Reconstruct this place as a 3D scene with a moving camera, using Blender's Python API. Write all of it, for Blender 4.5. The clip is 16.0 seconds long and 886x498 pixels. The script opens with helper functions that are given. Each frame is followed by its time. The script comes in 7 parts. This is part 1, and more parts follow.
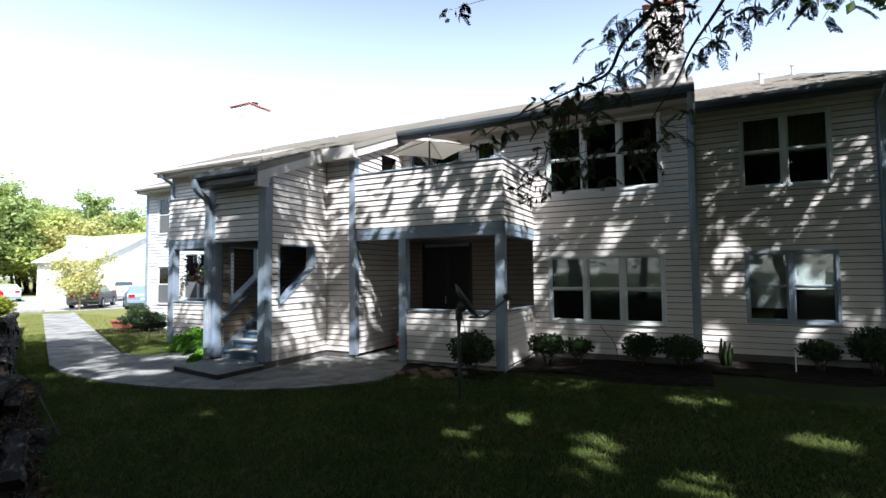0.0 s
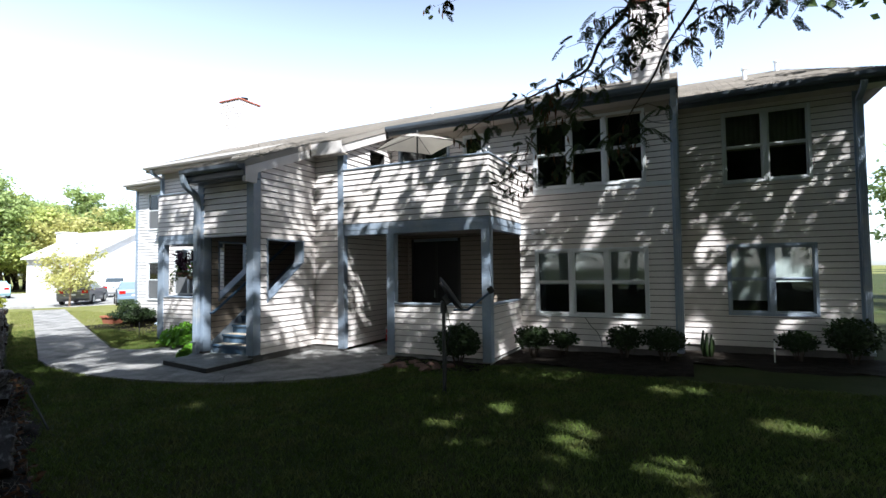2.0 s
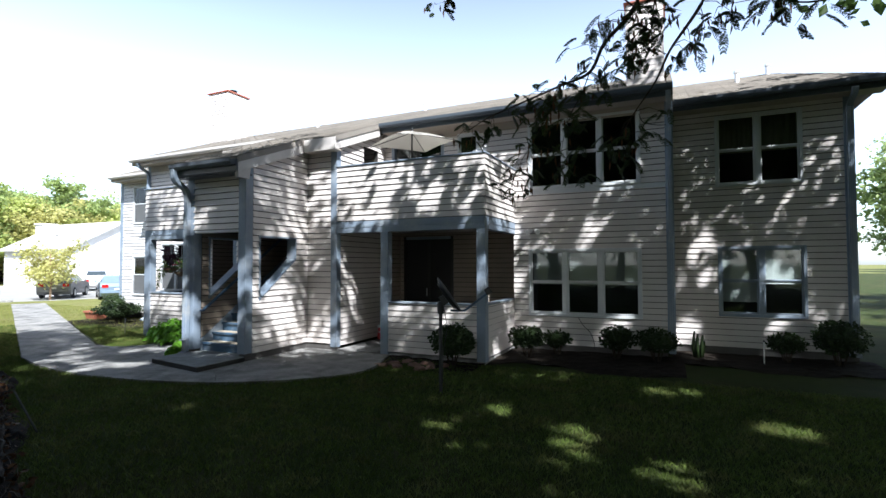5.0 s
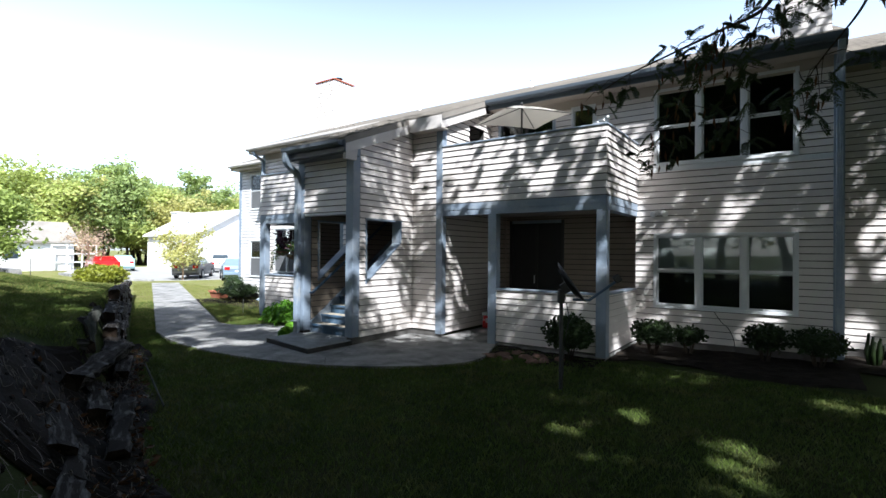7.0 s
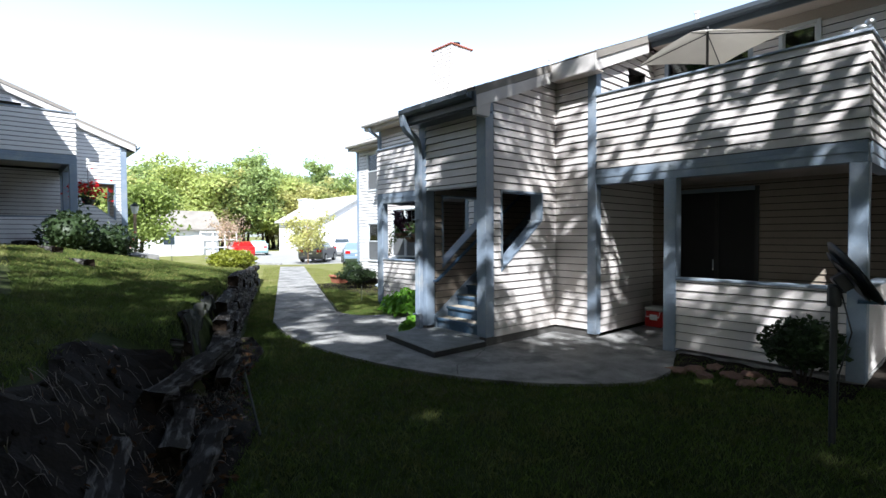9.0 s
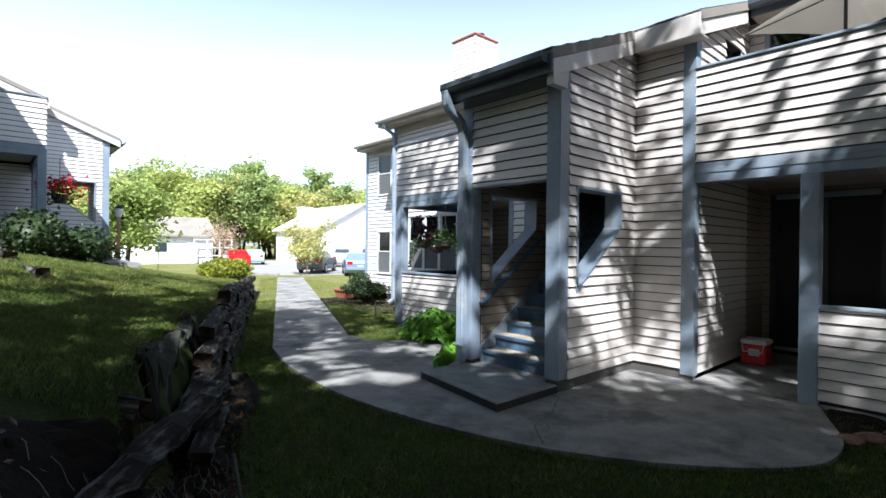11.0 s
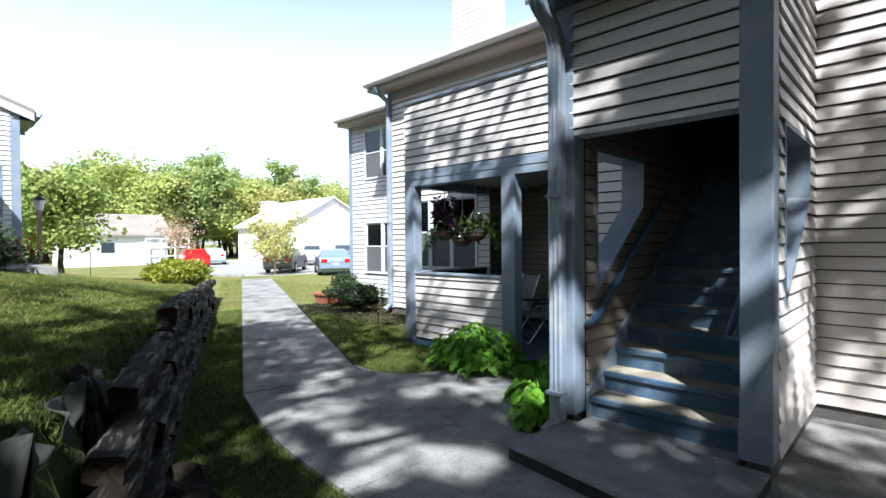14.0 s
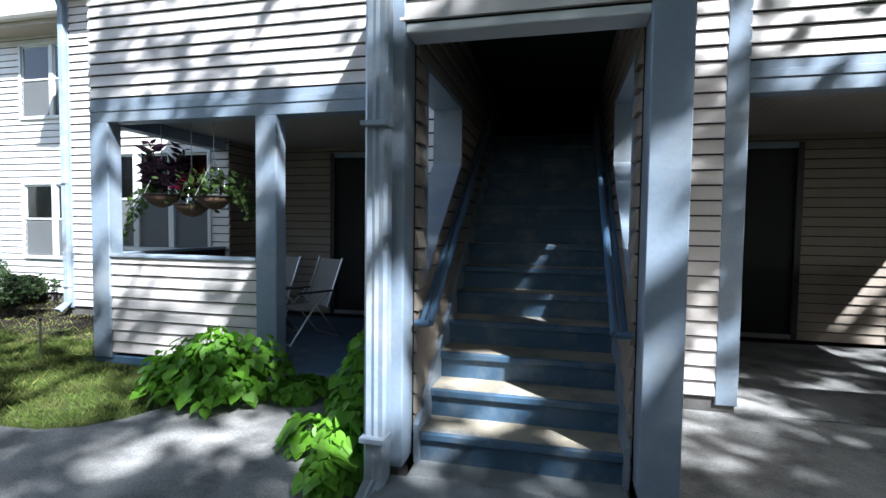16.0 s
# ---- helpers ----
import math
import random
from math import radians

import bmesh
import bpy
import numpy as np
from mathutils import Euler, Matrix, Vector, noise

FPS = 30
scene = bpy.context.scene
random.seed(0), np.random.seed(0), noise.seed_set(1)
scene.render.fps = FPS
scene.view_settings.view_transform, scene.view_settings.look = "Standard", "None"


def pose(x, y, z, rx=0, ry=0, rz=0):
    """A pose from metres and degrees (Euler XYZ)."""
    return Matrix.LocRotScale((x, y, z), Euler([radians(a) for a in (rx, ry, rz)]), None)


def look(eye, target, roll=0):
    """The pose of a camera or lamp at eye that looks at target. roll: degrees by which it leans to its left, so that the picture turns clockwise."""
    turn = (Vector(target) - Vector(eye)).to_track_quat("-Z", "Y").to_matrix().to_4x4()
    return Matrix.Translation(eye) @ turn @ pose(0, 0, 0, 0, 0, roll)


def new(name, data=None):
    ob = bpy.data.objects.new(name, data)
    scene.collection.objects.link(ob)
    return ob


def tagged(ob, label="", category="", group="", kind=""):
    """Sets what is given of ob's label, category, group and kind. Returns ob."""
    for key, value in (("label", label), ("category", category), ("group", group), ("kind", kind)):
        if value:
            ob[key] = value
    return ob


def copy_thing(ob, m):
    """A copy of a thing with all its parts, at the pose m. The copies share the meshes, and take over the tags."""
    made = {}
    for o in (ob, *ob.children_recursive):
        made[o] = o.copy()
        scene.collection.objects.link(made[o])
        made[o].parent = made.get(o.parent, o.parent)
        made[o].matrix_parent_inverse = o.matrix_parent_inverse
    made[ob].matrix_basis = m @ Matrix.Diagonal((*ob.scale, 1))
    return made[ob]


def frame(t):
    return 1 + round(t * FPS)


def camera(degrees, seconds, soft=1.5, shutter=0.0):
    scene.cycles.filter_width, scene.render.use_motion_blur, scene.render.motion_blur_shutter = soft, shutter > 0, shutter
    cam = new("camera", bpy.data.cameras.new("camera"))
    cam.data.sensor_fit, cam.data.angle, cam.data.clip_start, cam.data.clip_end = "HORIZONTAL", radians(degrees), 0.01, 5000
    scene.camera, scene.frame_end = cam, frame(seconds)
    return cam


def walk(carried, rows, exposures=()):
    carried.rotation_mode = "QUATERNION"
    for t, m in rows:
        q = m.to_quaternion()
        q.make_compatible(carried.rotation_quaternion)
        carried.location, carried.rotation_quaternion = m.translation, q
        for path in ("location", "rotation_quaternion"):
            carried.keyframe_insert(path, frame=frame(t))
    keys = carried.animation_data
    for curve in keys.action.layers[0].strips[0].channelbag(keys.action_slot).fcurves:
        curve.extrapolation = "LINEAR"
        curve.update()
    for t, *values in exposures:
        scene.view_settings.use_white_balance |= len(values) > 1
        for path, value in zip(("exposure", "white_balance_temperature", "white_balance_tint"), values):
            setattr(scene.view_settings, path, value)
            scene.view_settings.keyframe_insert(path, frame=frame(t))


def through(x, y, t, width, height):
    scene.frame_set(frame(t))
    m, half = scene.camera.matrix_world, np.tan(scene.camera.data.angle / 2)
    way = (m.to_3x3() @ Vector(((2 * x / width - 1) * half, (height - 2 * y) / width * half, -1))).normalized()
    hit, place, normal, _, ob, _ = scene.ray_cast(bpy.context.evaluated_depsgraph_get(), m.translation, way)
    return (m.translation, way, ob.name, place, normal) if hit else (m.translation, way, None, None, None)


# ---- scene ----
cam = camera(83.7, 16.0)
PATH = [
    (0, (0.169, -0.324, 1.671), (-0.734, 1.458, 1.773), -0.5),
    (0.5, (0.239, -0.345, 1.662), (-0.676, 1.432, 1.734), -0.2),
    (1, (0.332, -0.355, 1.675), (-0.581, 1.423, 1.749), -0.2),
    (1.5, (0.353, -0.37, 1.659), (-0.554, 1.411, 1.725), -0.2),
    (2, (0.339, -0.367, 1.638), (-0.542, 1.426, 1.722), -0.7),
    (2.5, (0.346, -0.37, 1.631), (-0.522, 1.429, 1.732), -1.0),
    (3, (0.338, -0.376, 1.62), (-0.55, 1.413, 1.717), -1.1),
    (3.5, (0.332, -0.364, 1.639), (-0.561, 1.423, 1.745), -0.9),
    (5.8, (0.115, -0.412, 1.727), (-0.696, 1.416, 1.766), 0.1),
    (6, (0.109, -0.396, 1.7), (-0.802, 1.384, 1.748), 0.5),
    (6.5, (-0.079, -0.243, 1.658), (-1.147, 1.447, 1.704), 0.1),
    (7, (-0.394, 0.007, 1.646), (-1.554, 1.636, 1.661), 0.5),
    (7.5, (-0.765, 0.306, 1.584), (-2.067, 1.823, 1.639), -0.6),
    (8, (-1.163, 0.652, 1.548), (-2.555, 2.087, 1.59), -1.3),
    (8.5, (-1.573, 0.901, 1.598), (-3.047, 2.253, 1.604), -0.7),
    (9, (-2.01, 1.137, 1.6), (-3.504, 2.466, 1.544), -0.3),
    (9.2, (-2.199, 1.196, 1.591), (-3.679, 2.541, 1.575), -0.3),
    (9.5, (-2.496, 1.278, 1.588), (-3.919, 2.683, 1.549), -0.1),
    (10, (-2.98, 1.461, 1.59), (-4.477, 2.787, 1.618), -0.4),
    (10.2, (-3.164, 1.513, 1.584), (-4.673, 2.826, 1.594), 0.0),
    (12.3, (-5.015, 2.316, 1.532), (-6.447, 3.711, 1.475), 1.2),
    (12.5, (-5.188, 2.351, 1.55), (-6.621, 3.743, 1.47), 0.8),
    (13, (-5.635, 2.533, 1.553), (-7.158, 3.827, 1.596), -1.2),
    (13.5, (-6.112, 2.708, 1.506), (-7.523, 4.126, 1.508), 0.1),
    (14, (-6.53, 2.889, 1.494), (-7.919, 4.327, 1.466), -0.5),
    (14.5, (-6.922, 3.12, 1.497), (-8.259, 4.607, 1.487), -0.6),
    (15, (-7.311, 3.357, 1.426), (-8.208, 5.144, 1.361), 0.2),
    (15.5, (-7.578, 3.741, 1.363), (-8.179, 5.649, 1.366), -0.4),
    (16, (-7.789, 4.093, 1.354), (-8.257, 6.035, 1.26), 0.7),
]
walk(cam, [(t, look(eye, target, roll)) for t, eye, target, roll in PATH],
     [(0, 1.34, 5800, 9), (9, 1.30, 5700, 9), (12.5, 1.24, 5750, 9), (14.6, 1.27, 5750, 9), (15.2, 1.36, 5650, 9), (16, 1.86, 5550, 8)])

# ---- light ----
SUN = Vector((0.66, -0.615, 1.0)).normalized()
world = bpy.data.worlds.new("sky")
scene.world = world
world.use_nodes = True
wn = world.node_tree
sky = wn.nodes.new("ShaderNodeTexSky")
sky.sky_type = "NISHITA"
sky.sun_disc = False
sky.sun_elevation = math.asin(SUN.z)
sky.sun_rotation = math.atan2(SUN.x, SUN.y)
sky.air_density, sky.dust_density, sky.ozone_density = 1.0, 1.3, 1.0
wn.nodes["Background"].inputs["Strength"].default_value = 0.080
haze = wn.nodes.new("ShaderNodeHueSaturation")
haze.inputs["Saturation"].default_value = 0.60
geo, sep, lift = wn.nodes.new("ShaderNodeTexCoord"), wn.nodes.new("ShaderNodeSeparateXYZ"), wn.nodes.new("ShaderNodeMapRange")
lift.inputs[1].default_value, lift.inputs[2].default_value = 0.34, 0.85
lift.inputs[3].default_value, lift.inputs[4].default_value = 2.1, 0.2
wn.links.new(geo.outputs["Generated"], sep.inputs[0])
wn.links.new(sep.outputs["Z"], lift.inputs[0])
wn.links.new(lift.outputs[0], haze.inputs["Value"])
wn.links.new(sky.outputs[0], haze.inputs["Color"])
wn.links.new(haze.outputs[0], wn.nodes["Background"].inputs[0])
sun = new("sun", bpy.data.lights.new("sun", "SUN"))
sun.data.energy, sun.data.angle, sun.data.color = 4.9, radians(0.8), (1.0, 0.945, 0.86)
sun.matrix_world = look(SUN * 60, (0, 0, 0))

# ---- materials ----
def mat(name, col, rough=0.6, metal=0.0, vary=0.12, scale=6.0, fine=60.0, bump=0.15, stain=None, stain_amt=0.0, stain_scale=1.5,
        stretch=(1, 1, 1), per=0.0, island=0.0, coat=0.0, spec=0.5):
    """Procedural surface: base colour varied at two scales, stains with a colour of their own, fine relief."""
    m = bpy.data.materials.new(name)
    m.use_nodes = True
    nt = m.node_tree
    n, l = nt.nodes, nt.links
    b = n["Principled BSDF"]
    b.inputs["Roughness"].default_value, b.inputs["Metallic"].default_value = rough, metal
    b.inputs["Coat Weight"].default_value = coat
    b.inputs["Specular IOR Level"].default_value = spec
    tc, mp = n.new("ShaderNodeTexCoord"), n.new("ShaderNodeMapping")
    mp.inputs["Scale"].default_value = stretch
    l.new(tc.outputs["Object"], mp.inputs[0])
    big, small = n.new("ShaderNodeTexNoise"), n.new("ShaderNodeTexNoise")
    big.inputs["Scale"].default_value, small.inputs["Scale"].default_value = scale, fine
    big.inputs["Detail"].default_value, small.inputs["Detail"].default_value = 4, 3
    l.new(mp.outputs[0], big.inputs[0]), l.new(mp.outputs[0], small.inputs[0])
    add = n.new("ShaderNodeMath")
    add.operation = "ADD"
    l.new(big.outputs[0], add.inputs[0]), l.new(small.outputs[0], add.inputs[1])
    last = add
    for amount, node, socket in ((per, "ShaderNodeObjectInfo", "Random"), (island, "ShaderNodeNewGeometry", "Random Per Island")):
        if amount:
            info, mul = n.new(node), n.new("ShaderNodeMath")
            mul.operation = "MULTIPLY_ADD"
            mul.inputs[1].default_value = amount
            l.new(info.outputs[socket], mul.inputs[0]), l.new(last.outputs[0], mul.inputs[2])
            last = mul
    ramp = n.new("ShaderNodeMapRange")
    ramp.inputs[1].default_value, ramp.inputs[2].default_value = 0.6, 1.4 + per + island
    ramp.inputs[3].default_value, ramp.inputs[4].default_value = 1 - vary, 1 + vary
    l.new(last.outputs[0], ramp.inputs[0])
    hsv = n.new("ShaderNodeHueSaturation")
    hsv.inputs["Color"].default_value = (*col, 1)
    l.new(ramp.outputs[0], hsv.inputs["Value"])
    out = hsv.outputs[0]
    if stain:
        sn, sr, mix = n.new("ShaderNodeTexNoise"), n.new("ShaderNodeMapRange"), n.new("ShaderNodeMix")
        sn.inputs["Scale"].default_value, sn.inputs["Detail"].default_value = stain_scale, 6
        sn.inputs["Roughness"].default_value = 0.65
        l.new(mp.outputs[0], sn.inputs[0]), l.new(sn.outputs[0], sr.inputs[0])
        sr.inputs[1].default_value, sr.inputs[2].default_value = 0.48, 0.66
        sr.inputs[3].default_value, sr.inputs[4].default_value = 0, stain_amt
        mix.data_type = "RGBA"
        l.new(sr.outputs[0], mix.inputs["Factor"]), l.new(out, mix.inputs["A"])
        mix.inputs["B"].default_value = (*stain, 1)
        out = mix.outputs["Result"]
    l.new(out, b.inputs["Base Color"])
    if bump:
        bp = n.new("ShaderNodeBump")
        bp.inputs["Strength"].default_value, bp.inputs["Distance"].default_value = bump, 0.01
        l.new(small.outputs[0], bp.inputs["Height"]), l.new(bp.outputs[0], b.inputs["Normal"])
    return m


def leaf_mat(name, col, dark, through=0.35, rough=0.45, vary=0.35):
    m = mat(name, col, rough, vary=vary, scale=1.2, fine=9.0, bump=0, stain=dark, stain_amt=0.6, stain_scale=2.5, island=0.5, spec=0.25)
    nt = m.node_tree
    n, l = nt.nodes, nt.links
    b, o = n["Principled BSDF"], n["Material Output"]
    tr, mix = n.new("ShaderNodeBsdfTranslucent"), n.new("ShaderNodeMixShader")
    src = b.inputs["Base Color"].links[0].from_socket
    l.new(src, tr.inputs[0])
    mix.inputs[0].default_value = through
    l.new(b.outputs[0], mix.inputs[1]), l.new(tr.outputs[0], mix.inputs[2]), l.new(mix.outputs[0], o.inputs[0])
    return m


def glass_mat(name, tint):
    m = bpy.data.materials.new(name)
    m.use_nodes = True
    nt = m.node_tree
    n, l = nt.nodes, nt.links
    n.remove(n["Principled BSDF"])
    tr, gl, mix, fr = n.new("ShaderNodeBsdfTransparent"), n.new("ShaderNodeBsdfGlossy"), n.new("ShaderNodeMixShader"), n.new("ShaderNodeFresnel")
    tr.inputs[0].default_value = (*tint, 1)
    gl.inputs["Roughness"].default_value = 0.03
    fr.inputs["IOR"].default_value = 1.6
    l.new(fr.outputs[0], mix.inputs[0]), l.new(tr.outputs[0], mix.inputs[1]), l.new(gl.outputs[0], mix.inputs[2])
    l.new(mix.outputs[0], n["Material Output"].inputs[0])
    return m


M_SIDING = mat("vinyl_siding", (0.66, 0.615, 0.59), 0.42, vary=0.06, scale=0.7, fine=35, bump=0.05, stain=(0.52, 0.46, 0.40), stain_amt=0.35, stain_scale=0.9, per=0.3)
M_SIDING_J = mat("vinyl_siding_far", (0.70, 0.685, 0.68), 0.42, vary=0.06, scale=0.7, fine=35, bump=0.05, stain=(0.45, 0.40, 0.35), stain_amt=0.3, stain_scale=0.9, island=0.3)
# Near-black wall core: paints the shadow lines between the lapped boards.
M_LAPSHADE = mat("lap_shadow_core", (0.035, 0.033, 0.032), 0.9, vary=0.2, scale=3, fine=40, bump=0.1)
# Blotchy siding copy, its colour darkened to hold the shade of the recesses.
M_SIDING_DIM = mat("shaded_inner_siding", (0.30, 0.25, 0.205), 0.55, vary=0.15, scale=1.2, fine=35, bump=0.08, stain=(0.22, 0.19, 0.15), stain_amt=0.5, stain_scale=1.5, island=0.3)
M_RAKE = mat("pale_rake_board", (0.60, 0.565, 0.54), 0.45, vary=0.08, scale=2, fine=40, bump=0.05, stain=(0.40, 0.37, 0.34), stain_amt=0.35, stain_scale=2)
M_TRIM = mat("blue_grey_trim", (0.235, 0.29, 0.365), 0.45, vary=0.08, scale=2, fine=40, bump=0.06, stain=(0.42, 0.43, 0.43), stain_amt=0.4, stain_scale=2.2)
M_TRIMW = mat("white_vinyl_frame", (0.62, 0.64, 0.66), 0.4, vary=0.05, scale=3, fine=50, bump=0.03)
M_SOFFIT = mat("soffit", (0.38, 0.335, 0.29), 0.5, vary=0.07, scale=2, fine=40, bump=0.05)
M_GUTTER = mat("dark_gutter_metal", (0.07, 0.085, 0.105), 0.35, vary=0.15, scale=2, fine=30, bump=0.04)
M_PIPE = mat("painted_downspout", (0.23, 0.285, 0.36), 0.38, vary=0.1, scale=3, fine=40, bump=0.04, stain=(0.42, 0.42, 0.40), stain_amt=0.5, stain_scale=3)
M_SHINGLE = mat("asphalt_shingle", (0.27, 0.245, 0.215), 0.92, vary=0.25, scale=1.2, fine=90, bump=0.5, stain=(0.17, 0.155, 0.14), stain_amt=0.6, stain_scale=0.7, island=0.6)
# Near-black colour that stands in for the darkness of unlit interiors.
M_UNLIT = mat("unlit_interior", (0.014, 0.021, 0.020), 0.8, vary=0.2, scale=1, fine=20, bump=0.05)
M_FOUND = mat("foundation", (0.10, 0.095, 0.09), 0.9, vary=0.2, scale=3, fine=50, bump=0.3)
M_CONC = mat("concrete", (0.275, 0.27, 0.262), 0.88, vary=0.5, scale=3.5, fine=90, bump=0.45, stain=(0.085, 0.085, 0.085), stain_amt=0.8, stain_scale=1.7)
M_CONC2 = mat("concrete_pad", (0.24, 0.25, 0.255), 0.9, vary=0.45, scale=4, fine=140, bump=0.35, stain=(0.15, 0.15, 0.145), stain_amt=0.75, stain_scale=1.6)
M_STEP = mat("painted_riser", (0.06, 0.115, 0.19), 0.5, vary=0.15, scale=3, fine=50, bump=0.1, stain=(0.28, 0.29, 0.29), stain_amt=0.4, stain_scale=4)
M_TREAD = mat("worn_tread", (0.40, 0.35, 0.27), 0.8, vary=0.2, scale=3, fine=70, bump=0.25, stain=(0.13, 0.155, 0.18), stain_amt=0.8, stain_scale=3.2)
M_RAIL = mat("painted_handrail", (0.07, 0.125, 0.21), 0.35, vary=0.1, scale=4, fine=50, bump=0.05)
M_DOOR = mat("near_black_door", (0.014, 0.012, 0.012), 0.4, vary=0.1, scale=2, fine=30, bump=0.05)
M_BLIND = mat("window_blind", (0.72, 0.73, 0.71), 0.6, vary=0.08, scale=2, fine=30, bump=0.03)
M_CURTAIN = mat("tan_curtain", (0.42, 0.37, 0.27), 0.8, vary=0.15, scale=2, fine=30, bump=0.1)
# Opaque near-black pane colour, standing for the darkness of the patio doorways.
M_BLACKPANE = mat("insect_screen", (0.014, 0.015, 0.016), 0.75, vary=0.1, scale=2, fine=200, bump=0.1)
M_MESH = mat("pale_insect_mesh", (0.11, 0.115, 0.12), 0.75, vary=0.1, scale=2, fine=200, bump=0.1)
M_GLASS = glass_mat("window_glass", (0.75, 0.8, 0.8))
M_BRICKRED = mat("red_flashing", (0.38, 0.12, 0.07), 0.7, vary=0.2, scale=5, fine=60, bump=0.2)
M_METAL = mat("galvanised_metal", (0.5, 0.5, 0.5), 0.35, 0.9, vary=0.1, scale=5, fine=60, bump=0.05)
M_BLACK = mat("black_metal", (0.025, 0.026, 0.03), 0.45, vary=0.15, scale=5, fine=60, bump=0.05)
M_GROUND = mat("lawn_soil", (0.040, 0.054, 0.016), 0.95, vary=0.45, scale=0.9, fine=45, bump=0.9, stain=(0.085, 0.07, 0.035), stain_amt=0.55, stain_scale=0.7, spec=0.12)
# Paler copies of lawn and blade, with the full sun put into the colour.
M_LAWN_SUNLIT = mat("sunlit_lawn", (0.16, 0.17, 0.055), 0.95, vary=0.4, scale=0.9, fine=45, bump=0.9, stain=(0.26, 0.225, 0.115), stain_amt=0.6, stain_scale=0.8, spec=0.12)
M_GRASS_SUNLIT = leaf_mat("sunlit_grass_blade", (0.21, 0.23, 0.065), (0.32, 0.28, 0.12), 0.3, 0.5, 0.5)
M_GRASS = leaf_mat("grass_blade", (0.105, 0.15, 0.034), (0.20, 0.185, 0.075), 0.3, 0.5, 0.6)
M_DIRT = mat("bare_dirt", (0.015, 0.012, 0.010), 0.95, vary=0.35, scale=2.5, fine=40, bump=0.9, stain=(0.02, 0.016, 0.012), stain_amt=0.8, stain_scale=5, spec=0.12)
M_MULCH = mat("mulch_bed", (0.020, 0.016, 0.013), 0.95, vary=0.4, scale=5, fine=60, bump=1.0, stain=(0.05, 0.04, 0.032), stain_amt=0.5, stain_scale=6, spec=0.12)
M_TIMBER = mat("weathered_timber", (0.016, 0.013, 0.011), 0.85, vary=0.35, scale=2.5, fine=30, bump=0.7, stain=(0.25, 0.24, 0.235), stain_amt=0.7, stain_scale=1.8, stretch=(1, 9, 9), per=0.5, spec=0.12)
M_ENDGRAIN = mat("rotten_end_grain", (0.025, 0.018, 0.013), 0.95, vary=0.4, scale=8, fine=60, bump=0.9, spec=0.12)
M_FABRIC = mat("landscape_fabric", (0.075, 0.08, 0.072), 0.8, vary=0.3, scale=4, fine=40, bump=0.5, stain=(0.07, 0.065, 0.055), stain_amt=0.8, stain_scale=5, spec=0.12)
M_ROOT = mat("dry_root", (0.20, 0.175, 0.15), 0.8, vary=0.4, scale=6, fine=60, bump=0.1, island=0.6)
M_SLABSIDE = mat("dark_slab_side", (0.035, 0.035, 0.034), 0.95, vary=0.4, scale=6, fine=60, bump=0.5)
M_ASPH = mat("parking_asphalt", (0.30, 0.295, 0.285), 0.9, vary=0.12, scale=0.6, fine=60, bump=0.2)
M_BARK = mat("bark", (0.06, 0.048, 0.039), 0.95, vary=0.35, scale=4, fine=30, bump=0.9, stretch=(5, 5, 1), spec=0.12)
M_BARKL = mat("pale_bark", (0.34, 0.23, 0.16), 0.8, vary=0.25, scale=4, fine=30, bump=0.4, stretch=(3, 3, 1))
M_LEAF = leaf_mat("tree_leaf", (0.06, 0.10, 0.024), (0.04, 0.07, 0.02))
# Far leaf colours raised well past real foliage to hold the glaring sun.
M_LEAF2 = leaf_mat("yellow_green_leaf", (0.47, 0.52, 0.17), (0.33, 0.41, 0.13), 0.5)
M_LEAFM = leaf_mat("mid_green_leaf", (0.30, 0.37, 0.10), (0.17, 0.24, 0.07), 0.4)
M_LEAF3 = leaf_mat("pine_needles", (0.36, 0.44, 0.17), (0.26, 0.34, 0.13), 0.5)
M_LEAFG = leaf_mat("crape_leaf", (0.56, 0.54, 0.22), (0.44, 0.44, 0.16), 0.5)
M_FROND = leaf_mat("locust_leaflet", (0.05, 0.075, 0.022), (0.03, 0.05, 0.02))
M_POD = leaf_mat("dry_pod", (0.10, 0.05, 0.022), (0.08, 0.045, 0.025), 0.2)
# Pale tan that carries the sunlight on bare twigs in its colour.
M_PALETWIG = leaf_mat("sunlit_bare_twig", (0.50, 0.38, 0.27), (0.38, 0.28, 0.20), 0.3)
M_SHRUB = leaf_mat("shrub_leaf", (0.034, 0.056, 0.02), (0.02, 0.034, 0.015), 0.2)
M_VINE = leaf_mat("sweet_potato_leaf", (0.16, 0.36, 0.03), (0.10, 0.25, 0.02), 0.4)
M_BUSHY = leaf_mat("golden_bush_leaf", (0.24, 0.26, 0.03), (0.12, 0.16, 0.02), 0.3)
M_PURPLE = leaf_mat("purple_leaf", (0.035, 0.015, 0.03), (0.02, 0.01, 0.02), 0.2)
M_PINK = leaf_mat("pink_petal", (0.55, 0.03, 0.12), (0.40, 0.02, 0.08), 0.3)
M_REDF = leaf_mat("red_petal", (0.50, 0.015, 0.02), (0.35, 0.01, 0.015), 0.3)
M_TERRA = mat("terracotta", (0.36, 0.13, 0.075), 0.8, vary=0.15, scale=5, fine=50, bump=0.2)
M_COIR = mat("coir_liner", (0.085, 0.05, 0.028), 0.95, vary=0.3, scale=12, fine=80, bump=0.8)
